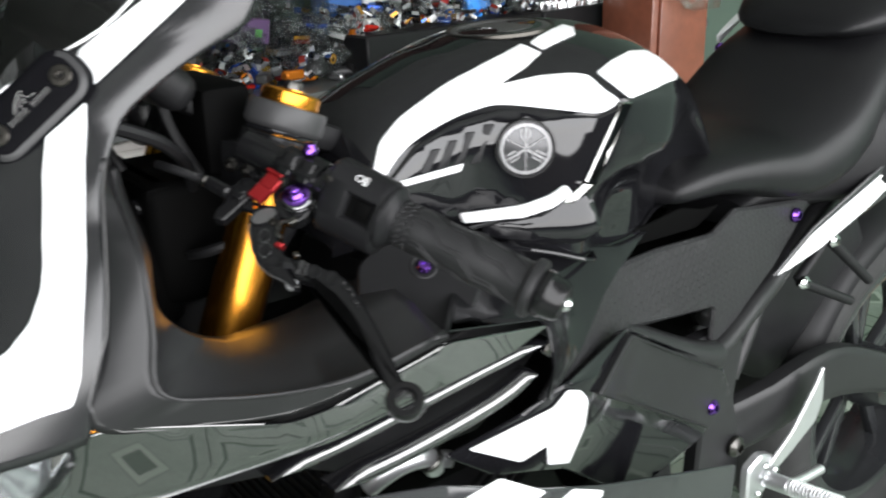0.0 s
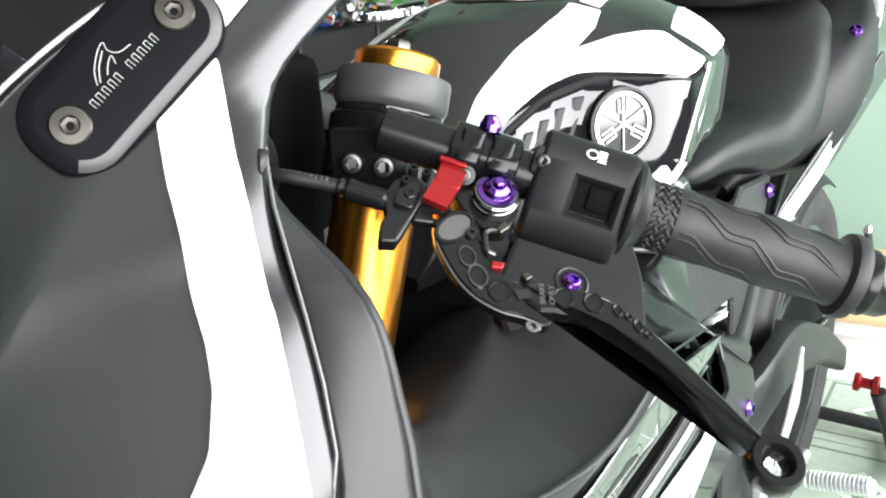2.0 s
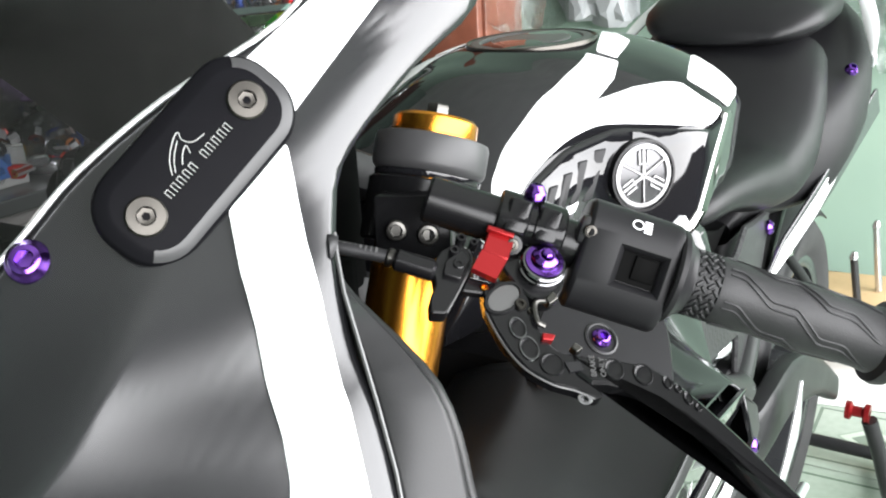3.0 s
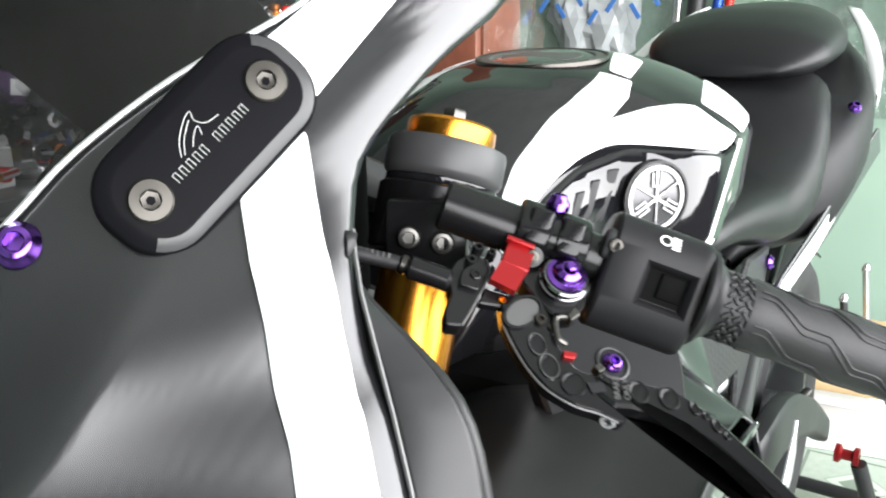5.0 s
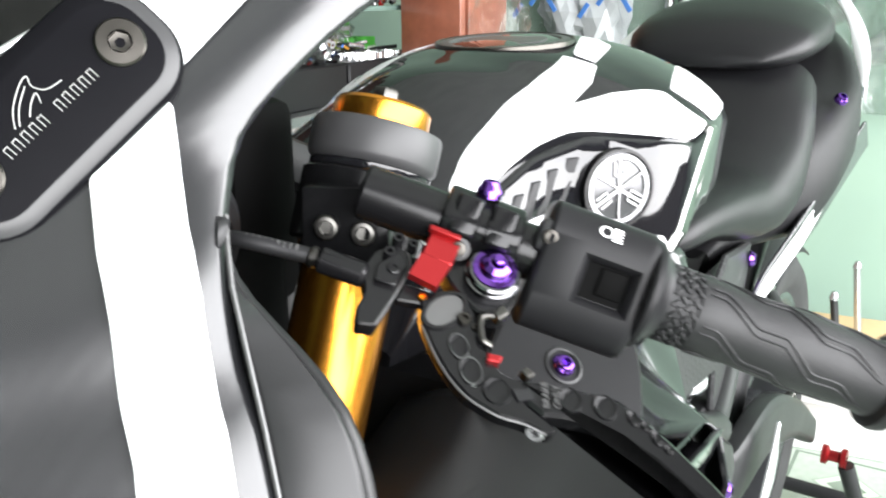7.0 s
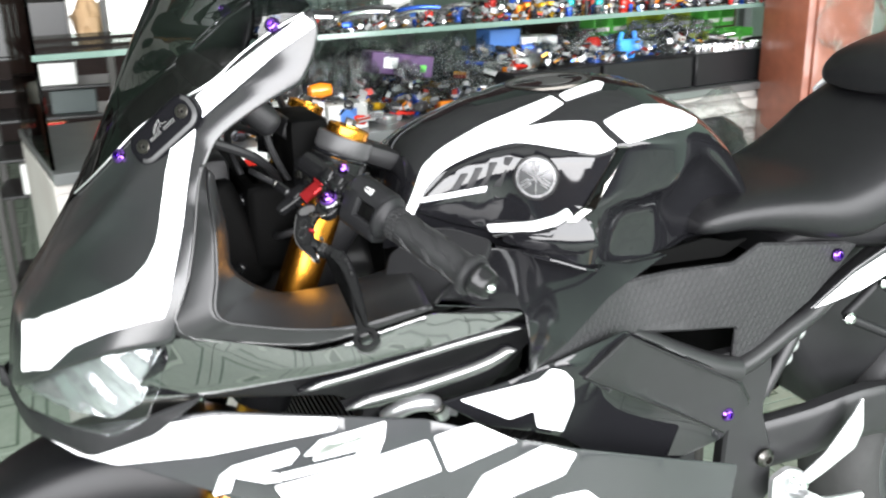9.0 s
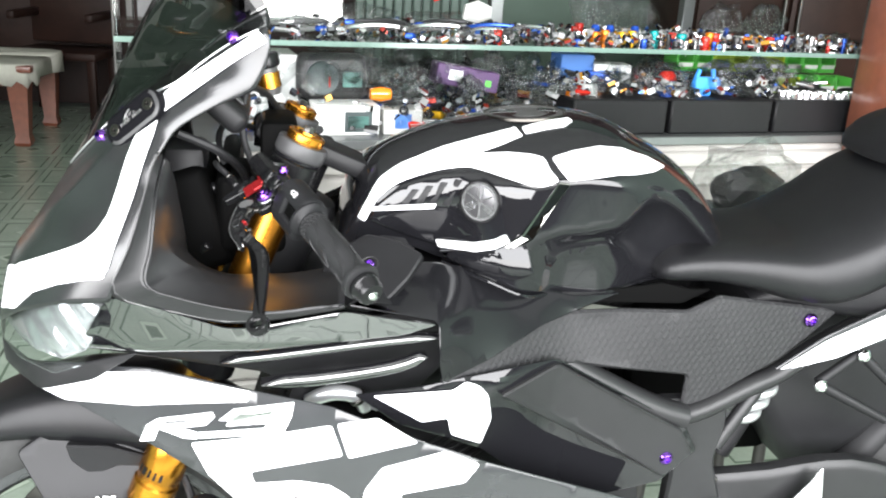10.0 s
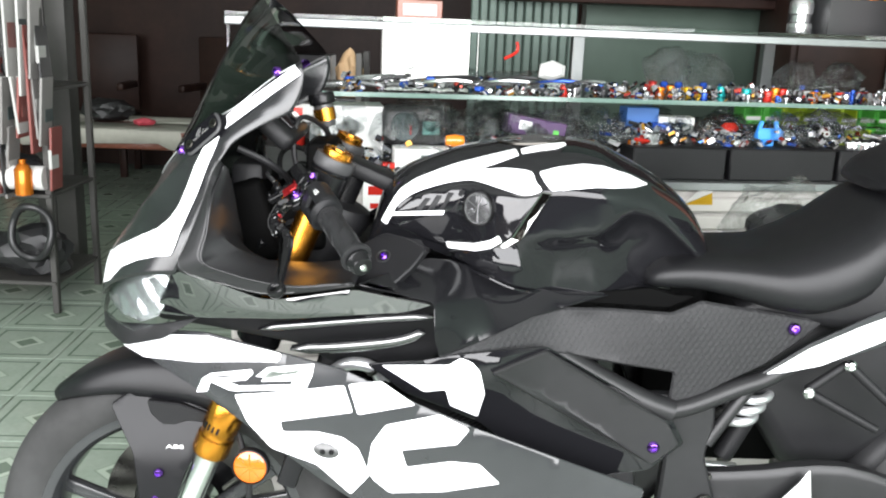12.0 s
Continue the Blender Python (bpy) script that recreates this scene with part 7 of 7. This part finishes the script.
for j in range(50):
    x, y = rnd.uniform(.5, 1.1), rnd.uniform(.08, .26)
    hue = rnd.choice(["silver", "black", "silver", "red", "blue", "orange", "silver"])
    s = rnd.uniform(.010, .020)
    m = spot(x, y, TR, rnd.uniform(0, 180))
    bm = bmesh.new()
    if j % 2:
        add_box(bm, (s * 1.8, s, s * .8), m @ Matrix.Translation((0, 0, s * .4)), s * .15, 1)
    else:
        add_lathe(bm, [(s * .4, 0), (s * .8, 0), (s * .8, s * .6), (s * .4, s * .6)], m, 12)
    tagged(part("small_part", bm, HUES[hue]), f"small {hue} motorcycle part on a tray", "part", "small parts")
for j in range(130):
    x = rnd.uniform(-.24, 1.30)
    low = x < .50
    y = rnd.uniform(.07, .30)
    z = (DK if low else TR) + rnd.choice((0, 0, .015, .03))
    w = rnd.uniform(.035, .075)
    m = spot(x, y, z, rnd.uniform(0, 180))
    hue = rnd.choice(["black", "black", "silver", "black", "silver", "black", "silver", "red", "black", "blue"])
    bm = bmesh.new()
    kind_ = j % 4
    if kind_ == 0:
        add_tube(bm, [m @ Vector((w * a, w * .4 * math.sin(5 * a), .006 + .012 * abs(a))) for a in (-1, -.5, 0, .5, 1)], .0045, 8, 3)
    elif kind_ == 1:
        add_lathe(bm, [(w * .25, 0), (w * .5, 0), (w * .52, .004), (w * .52, .014), (w * .4, .018), (w * .25, .018), (w * .22, .004)], m @ Matrix.Rotation(rnd.uniform(.2, 1.3), 4, "X"), 18)
    elif kind_ == 2:
        add_box(bm, (w, w * .45, w * .3), m @ Matrix.Translation((0, 0, w * .15)) @ Matrix.Rotation(rnd.uniform(-.2, .2), 4, "Y"), .003, 2)
    else:
        add_loft(bm, [[m @ Vector((w * .5 * math.cos(a) * f, w * .3 * math.sin(a) * f, h)) for a in np.linspace(0, 2 * math.pi, 12, endpoint=False)] for f, h in ((.7, 0), (1, .006), (.9, w * .3), (.5, w * .45))])
    tagged(part("bagged_part", bm, HUES[hue]), f"{hue} motorcycle part in a clear bag", "part", "bagged parts")
    if j % 2:
        lump("plastic_bag", spot(x, y, z), (w * 1.7, w * 1.2, w * rnd.uniform(.8, 1.3)), "crinkled clear plastic bag of small parts", "bag", None, .5, 100 + j, 2, "clear bags")
def island_paint(name, colours, rough, metal):
    """Each loose piece takes its own colour from a short ramp."""
    m = paint(name, colours[0], rough, metal)
    nt = m.node_tree
    geo, ramp = nt.nodes.new("ShaderNodeNewGeometry"), nt.nodes.new("ShaderNodeValToRGB")
    ramp.color_ramp.interpolation = "CONSTANT"
    while len(ramp.color_ramp.elements) < len(colours):
        ramp.color_ramp.elements.new(.5)
    for k_, c in enumerate(colours):
        ramp.color_ramp.elements[k_].position, ramp.color_ramp.elements[k_].color = k_ / len(colours), (*c, 1)
    nt.links.new(geo.outputs["Random Per Island"], ramp.inputs["Fac"])
    nt.links.new(ramp.outputs["Color"], nt.nodes["Principled BSDF"].inputs["Base Color"])
    return m


def heap(name, label, mat, count, x0, x1, y0, y1, z, tall, size):
    bm = bmesh.new()
    for j in range(count):
        a, b, c = (rnd.uniform(.35, 1) * size for _ in range(3))
        q = spot(rnd.uniform(x0, x1), rnd.uniform(y0, y1), z + c * .5 + rnd.random() ** 2 * tall, rnd.uniform(0, 180))
        q = q @ Matrix.Rotation(rnd.uniform(-.8, .8), 4, "X") @ Matrix.Rotation(rnd.uniform(-.8, .8), 4, "Y")
        if j % 3:
            add_box(bm, (a, b * .6, c * .5), q)
        else:
            add_lathe(bm, [(a * .2, -b * .5), (a * .45, -b * .5), (a * .45, b * .5), (a * .2, b * .5)], q @ Matrix.Rotation(1.3, 4, "X"), 8)
    return tagged(part(name, bm, mat), label, "parts", kind="stuff")


BITS = island_paint("mixed_metal_bits", [(.55, .55, .56), (.02, .02, .022), (.7, .7, .72), (.05, .05, .06), (.35, .36, .38), (.03, .03, .03), (.6, .6, .6), (.30, .04, .03), (.02, .02, .02), (.05, .12, .35), (.5, .5, .5), (.5, .25, .04)], .25, .6)
heap("loose_parts", "loose silver and black motorcycle parts on the deck", BITS, 420, -.25, .50, .05, .44, DK, .07, .030)
heap("loose_parts", "loose silver and black motorcycle parts on the trays", BITS, 380, .50, 1.08, .05, .30, TR, .035, .024)
heap("loose_parts", "small chrome and coloured parts along the glass shelf", BITS, 420, -.20, 1.38, .04, .42, SH, .015, .020)
heap("clear_packets", "small clear plastic packets on the deck", PLASTIC, 160, -.25, 1.10, .05, .30, TR, .04, .060)
# on the counter top
TP_ = 1.1445
carton(spot(1.15, .25, TP_), (.24, .20, .09), HUES["black"], "black carton on the counter top", ())
canister("silver", spot(.995, .22, TP_), .030, .085)
for j in range(5):
    canister(rnd.choice(["silver", "yellow", "orange"]), spot(1.06 + .05 * j, .25, TP_ + .091), .014, .05)
carton(spot(.02, .42, TP_), (.12, .04, .05), REDWOOD, "small brown wooden picture frame", ((0, .025, .09, .03, CARD_GREY),))
# sticker on the cladding, pack of red and white stickers, wrapped part on a stool
bm = bmesh.new()
m = spot(.665, .0035, .755)
bm.faces.new([bm.verts.new(m @ Vector((x, 0, z))) for x, z in ((-.037, -.024), (.038, -.024), (.034, .006))])
bmesh.ops.solidify(bm, geom=bm.faces[:], thickness=.001)
ob = part("sticker", bm, HUES["yellow"])
bm = bmesh.new()
bm.faces.new([bm.verts.new(m @ Vector((x, -.0015, z))) for x, z in ((-.037, -.023), (.034, .007), (.036, .026), (.012, .026))])
bmesh.ops.solidify(bm, geom=bm.faces[:], thickness=.001)
part("white_half", bm, CARD_WHITE, ob, "white upper half")
tagged(ob, "yellow and white sticker on the counter front", "sticker")
carton(spot(-.12, -.018, .70), (.06, .03, .09), CARD_WHITE, "white packet with red print fixed to the counter front", ((0, .065, .04, .02, HUES["red"]), (0, .03, .03, .012, HUES["red"])))
stool = thing("stool", "low dark stool beside the counter", "stool", place=(1.12, .40, 0))
part("stool_top", add_box(bmesh.new(), (.24, .22, .03), Matrix.Translation((1.12, .40, .70)), .008), HUES["black"], stool)
for dx in (-.09, .09):
    for dy in (-.08, .08):
        part("leg", add_rod(bmesh.new(), (1.12 + dx, .40 + dy, 0), (1.12 + dx * .8, .40 + dy * .8, .69), .012), STEELG, stool)
lump("wrapped_part", pose(1.13, .40, .716), (.15, .09, .10), "black part wrapped in clear film on the stool", "part", HUES["black"], .2, 31)
lump("film_wrap", pose(1.12, .39, .716), (.19, .13, .15), "crinkled clear film round a part", "film", None, .5, 33)
# red-brown wooden post at the counter's end
bm = bmesh.new()
add_box(bm, (.20, .16, 1.5), Matrix.Translation((1.72, .80, .75)), .006)
post = part("wooden_post", bm, REDWOOD)
part("post_moulding", add_box(bmesh.new(), (.16, .012, 1.3), Matrix.Translation((1.72, .717, .75)), .004), REDWOOD, post)
tagged(post, "red-brown wooden post at the end of the counter", "post")
lump("hanging_bag", pose(1.72, .675, .86), (.18, .10, .20), "crinkled clear bag hanging on the post", "bag", None, .45, 12)

# ribbed shutter and brown cupboard behind the counter
sh = thing("shutter", "dark green ribbed metal shutter behind the counter", "shutter", place=(.72, 2.35, 0))
for j in range(12):
    part("slat", add_box(bmesh.new(), (.034, .02, 1.9), Matrix.Translation((.52 + .036 * j, 2.35 + .003 * (j % 2), .95)), .006, 1), SHUT, sh)
bm = bmesh.new()
add_box(bm, (.75, .40, 1.9), Matrix.Translation((2.05, 2.2, .95)), .01)
cup = part("cupboard", bm, WALL_D)
for k in (-1, 1):
    d = part("cupboard_door", add_box(bmesh.new(), (.35, .02, 1.8), Matrix.Translation((2.05 + k * .18, 1.99, .95)), .006), WALL_D, cup)
    part("handle", add_rod(bmesh.new(), (2.05 + k * .03, 1.965, .95), (2.05 + k * .03, 1.965, 1.10), .006), STEEL, d, "steel handle")
tagged(cup, "dark brown wooden cupboard behind the counter", "cupboard")

# dark wall cabinet over the counter
wc = thing("wall_cabinet", "dark brown wooden cabinet on the green partition", "cabinet", place=(1.55, 2.33, 1.24))
part("body", add_box(bmesh.new(), (1.9, .22, .95), Matrix.Translation((1.55, 2.33, 1.715)), .008), WALL_D, wc)
for j in range(3):
    part("cabinet_door", add_box(bmesh.new(), (.60, .02, .88), Matrix.Translation((.92 + .63 * j, 2.208, 1.715)), .008), WALL_D, wc, "panelled brown door")

# stand with boxes and packs beyond the counter's end
BEIGE = paint("beige_carton", (.55, .36, .20), .6)
gs = thing("goods_stand", "black steel stand with boxes and packs beyond the counter", "stand", place=(-.12, 2.26, 0))
for dx in (-.20, .20):
    for dy in (-.14, .14):
        part("upright", add_box(bmesh.new(), (.025, .025, 1.02), Matrix.Translation((-.12 + dx, 2.26 + dy, .51)), .003, 1), STEELG, gs)
for z in (.10, .40, .52, .645, .74, .84):
    part("shelf", add_box(bmesh.new(), (.40, .28, .012), Matrix.Translation((-.12, 2.26, z)), .003, 1), HUES["black"], gs)
carton(pose(-.14, 2.20, .8465), (.22, .16, .16), HUES["black"], "black plastic bin on the stand", ())
lump("tan_cloth", pose(.03, 2.22, .8465), (.10, .12, .19), "crumpled tan cloth on the stand", "cloth", BEIGE, .3, 71)
carton(pose(-.11, 2.20, .7465), (.16, .10, .070), CARD_WHITE, "white pack with red print on the stand", ((-.05, .035, .035, .04, HUES["red"]),))
ob = part("red_cap", add_lathe(bmesh.new(), [(0, 0), (.030, 0), (.033, .006), (.033, .050), (.026, .064), (0, .068)], Matrix.Translation((-.17, 2.18, .6515)), 20), HUES["red"])
tagged(ob, "red plastic cap standing on the stand", "cap")
carton(pose(-.05, 2.24, .6515), (.14, .14, .075), PRINT_DARK, "dark grey box on the stand", ())
carton(pose(-.15, 2.18, .5265), (.13, .08, .105), BEIGE, "beige food carton with a red top", ((0, .09, .125, .026, HUES["red"]), (.01, .042, .05, .05, REDWOOD)))
carton(pose(-.15, 2.18, .4065), (.18, .12, .10), CARD_WHITE, "plain white carton on the stand", ())

# tea table with cloth
tt = thing("tea_table", "low red-brown carved wooden tea table", "table", place=(-1.75, 4.4, 0))
part("tabletop", add_box(bmesh.new(), (1.25, .75, .04), Matrix.Translation((-1.75, 4.4, .43)), .01), REDWOOD, tt)
part("apron", add_box(bmesh.new(), (1.15, .66, .08), Matrix.Translation((-1.75, 4.4, .37)), .008), REDWOOD, tt)
for dx in (-.54, .54):
    for dy in (-.30, .30):
        part("leg", add_loft(bmesh.new(), [[Vector((-1.75 + dx + sx * w, 4.4 + dy + sy * w, z)) for sx, sy in ((-1, -1), (1, -1), (1, 1), (-1, 1))] for w, z in ((.035, 0), (.045, .02), (.035, .06), (.05, .30), (.055, .41))]), REDWOOD, tt)
rings = []
for i in range(49):
    a = 2 * math.pi * i / 48
    ca, sa = math.cos(a), math.sin(a)
    bx_, by_ = math.copysign(abs(ca) ** .22, ca), math.copysign(abs(sa) ** .22, sa)
    hang = .085 + .02 * math.sin(a * 14) + .02 * abs(math.sin(2 * a))
    rings.append([Vector((-1.75 + bx_ * .63 * f, 4.4 + by_ * .38 * f, z)) for f, z in ((.2, .456), (.97, .456), (1.005, .452), (1.012, .435), (1.015 + .008 * math.sin(a * 14), .45 - hang))])
cloth = part("tablecloth", add_loft(bmesh.new(), rings, closed=False), CLOTH)
bmc = bmesh.new()
bmc.from_mesh(cloth.data)
bmesh.ops.holes_fill(bmc, edges=[e for e in bmc.edges if e.is_boundary and e.verts[0].co.z > .455], sides=60)
bmc.to_mesh(cloth.data)
bmc.free()
thicken(cloth, .003)
tagged(cloth, "white cloth with a wavy hem on the tea table", "tablecloth")
lump("pink_cloth", pose(-1.50, 4.25, .459), (.14, .10, .05), "crumpled pink cloth on the table", "cloth", paint("pink_fabric", (.75, .10, .14), .8), .3, 21)
lump("dark_bag", pose(-1.80, 4.45, .459), (.34, .20, .16), "black cloth bag lying on the table", "bag", HUES["black"], .3, 22)
# red-brown chairs behind the table
for x, rz in ((-2.15, 5), (-1.2, -8)):
    ch = thing("carved_chair", "dark red-brown carved wooden chair behind the tea table", "chair", "carved chairs", place=(x, 5.1, 0))
    m = pose(x, 5.1, 0, 0, 0, rz)
    part("seat", add_box(bmesh.new(), (.55, .45, .05), m @ Matrix.Translation((0, 0, .40)), .01), WALL_D, ch)
    part("backrest", add_box(bmesh.new(), (.55, .05, .55), m @ Matrix.Translation((0, .2, .72)), .015), WALL_D, ch)
    for dx in (-.24, .24):
        for dy in (-.19, .19):
            part("leg", add_box(bmesh.new(), (.05, .05, .39), m @ Matrix.Translation((dx, dy, .195)), .008), WALL_D, ch)
        part("armrest", add_box(bmesh.new(), (.05, .42, .05), m @ Matrix.Translation((dx, 0, .64)), .012), WALL_D, ch)

# steel post and goods rack at the side
bm = bmesh.new()
add_box(bm, (.09, .10, 3.1), Matrix.Translation((-1.29, 2.63, 1.55)), .004)
add_box(bm, (.08, .07, 3.1), Matrix.Translation((-1.38, 2.62, 1.55)), .004)
tagged(part("steel_post", bm, STEELG), "grey painted steel post of the folding door", "post", kind="")
PACK_GREY, PACK_RED = paint("faded_grey_pack", (.26, .25, .24), .35), paint("faded_red_pack", (.24, .07, .06), .4)
before = set(bpy.data.objects)
rk = thing("goods_rack", "steel rack crowded with packed accessories", "rack", place=(-1.55, 2.1, 0))
for dx in (-.25, .25):
    for dy in (-.2, .2):
        part("upright", add_box(bmesh.new(), (.025, .025, 1.8), Matrix.Translation((-1.55 + dx, 2.1 + dy, .90)), .003, 1), STEELG, rk)
for z in (.12, .46, .85, 1.3, 1.7):
    part("shelf", add_box(bmesh.new(), (.52, .44, .015), Matrix.Translation((-1.55, 2.1, z)), .003, 1), STEELG, rk)
for j in range(48):
    x, z = -1.76 + .0105 * j, rnd.choice((1.09, .98, .80, .62))
    h = rnd.uniform(.18, .30)
    mt = rnd.choice([CARD_GREY, PACK_GREY, CARD_GREY, HUES["black"], PACK_GREY, PACK_RED, HUES["black"]])
    ob = part("blister_pack", add_box(bmesh.new(), (.010, .09, h), Matrix.Translation((x, 1.88 + rnd.uniform(-.03, .03), z - h / 2 + .1)) @ Matrix.Rotation(rnd.uniform(-.1, .1), 4, "Y"), .002, 1), mt)
    part("printed_panel", add_box(bmesh.new(), (.0115, .06, h * .3), Matrix.Translation((x, 1.88, z - h * .5 + .1))), rnd.choice([PRINT_DARK, PACK_RED, CARD_GREY]), ob)
    tagged(ob, "narrow packed accessory hanging on the rack", "package", "hanging packs")
ob = part("white_roll", add_rod(bmesh.new(), (-1.75, 1.86, .53), (-1.30, 1.88, .53), .045), CARD_WHITE)
tagged(ob, "white roll of film lying on the rack", "roll")
ob = part("cable_ring", add_tube(bmesh.new(), [Vector((-1.35 + .075 * math.cos(a), 1.84 + .01 * math.sin(3 * a), .33 + .10 * math.sin(a))) for a in np.linspace(0, 2 * math.pi, 14, endpoint=False)], .014, 10, 4, True), HUES["black"])
tagged(ob, "black rubber ring standing on the rack", "ring")
for j, (x, z, s) in enumerate(((-1.45, .475, .20), (-1.62, .475, .22), (-1.42, .135, .30), (-1.65, .135, .28), (-1.5, .865, .18))):
    lump("packed_bag", pose(x, 1.98, z), (s, .2, s * .7), "dark goods in a crinkled clear bag", "bag", None if j % 2 else HUES["black"], .35, 40 + j, 3, "bags on the rack")
ob = part("orange_bottle", add_lathe(bmesh.new(), [(0, 0), (.03, 0), (.032, .01), (.032, .09), (.02, .11), (.012, .115), (.012, .13), (0, .13)], Matrix.Translation((-1.36, 1.83, .475)), 20), HUES["orange"])
tagged(ob, "orange plastic bottle on the rack", "bottle")

for ob in set(bpy.data.objects) - before:
    if ob.parent is None:
        ob.location.x += .25
FROSTED = paint("frosted_bag", (.42, .44, .45), .3)
# packs and board behind the rear wheel
carton(pose(2.15, .02, 0, 0, 0, 12), (.40, .30, .08), CARD_WHITE, "white carton with blue print on the floor", ((.0, .05, .2, .03, PRINT_BLUE),))
carton(pose(2.2, .05, .0805, 0, 0, 4), (.36, .26, .062), CARD_WHITE, "white pack with blue dots", ((-.08, .04, .06, .03, BLUE_LIT), (.08, .04, .08, .03, BLUE_LIT)))
tagged(part("wooden_board", add_box(bmesh.new(), (.5, .34, .02), pose(2.2, .04, .1535, 0, 0, 8), .003), paint("pale_wood", (.55, .38, .20), .6)), "pale wooden board on the packs", "board")
for j, (y, z, s) in enumerate(((.16, .80, .34), (.02, .66, .3), (-.12, .85, .3), (.3, .9, .3))):
    lump("hanging_bag", pose(2.85, y, z), (.14, s, s * .9), "big clear plastic bag hanging at the green wall", "bag", None, .4, 60 + j, 3, "bags on the wall")

# packs in clear bags hanging at the green wall beyond the tank
for j, (y, z, s) in enumerate(((1.20, .80, .22), (1.07, .82, .20), (.95, .80, .20), (.80, .82, .20))):
    bag = lump("hanging_bag", pose(2.85, y, z), (.12, s, s * 1.5), "big clear plastic bag hanging at the green wall", "bag", FROSTED if j in (1, 2) else None, .4, 80 + j, 3, "bags on the wall")
    for dy, dz in ((-.035, .19), (.03, .15)):
        m = pose(2.775, y + dy, z + dz, 35 * (-1) ** j, 0, 0)
        part("printed_strip", add_box(bmesh.new(), (.004, .016, .055), m, .001, 1), PRINT_BLUE, bag, "blue printed strip")
for y, hue, w in ((.73, "silver", .03), (.67, "black", .06), (.60, "blue", .035), (.565, "red", .03)):
    tagged(part("hanging_part", add_rod(bmesh.new(), (2.86, y, .70), (2.84, y - .03, 1.15), w / 2), HUES[hue]), hue + " accessory hanging at the green wall", "accessory", "accessories on the wall")

# thin rods standing on the board behind the rear wheel
for j, (x, y, h) in enumerate(((2.12, -.02, .15), (2.33, -.03, .17))):
    rod = part("accessory_rod", add_rod(bmesh.new(), (x, y, .164), (x + .01 * (j - 1), y + .02, .164 + h), .009), HUES["silver" if j % 2 else "black"])
    part("rod_tip", add_lathe(bmesh.new(), [(0, .02), (.006, .018), (.011, .006), (.011, 0), (0, 0)], Matrix.Translation((x + .01 * (j - 1), y + .02, .164 + h)), 14), HUES["silver"], rod, "rounded tip")
    tagged(rod, ("bright metal" if j % 2 else "black") + " accessory rod standing on a board", "rod", "rods on the board")

# floor tiles: the stretches in view as single tiles, the rest joined
bmt = add_box(bmesh.new(), (.302, .302, .010), Matrix.Translation((0, 0, -.005)), .0015, 1)
first = part("tile", bmt, TILE, ground)
first.matrix_basis = Matrix.Translation((-.71, 1.585, 0)) @ Matrix.Rotation(radians(3), 4, "Z")
rest = bmesh.new()
for i in range(-10, 12):
    for j in range(-12, 13):
        m = first.matrix_basis @ Matrix.Translation((.305 * i, .305 * j, 0))
        shown = (-7 <= i <= 3 and -3 <= j <= 12) or (5 <= i <= 11 and -9 <= j <= 1)
        if (i, j) == (0, 0):
            continue
        if shown:
            ob = new("tile", first.data)
            ob.parent = ground
            ob.matrix_basis = m
        else:
            add_box(rest, (.302, .302, .010), Matrix.Translation((.305 * i, .305 * j, -.005)))
rest_ob = tagged(part("more_tiles", rest, TILE_PLAIN, ground), kind="stuff")
rest_ob.matrix_basis = first.matrix_basis
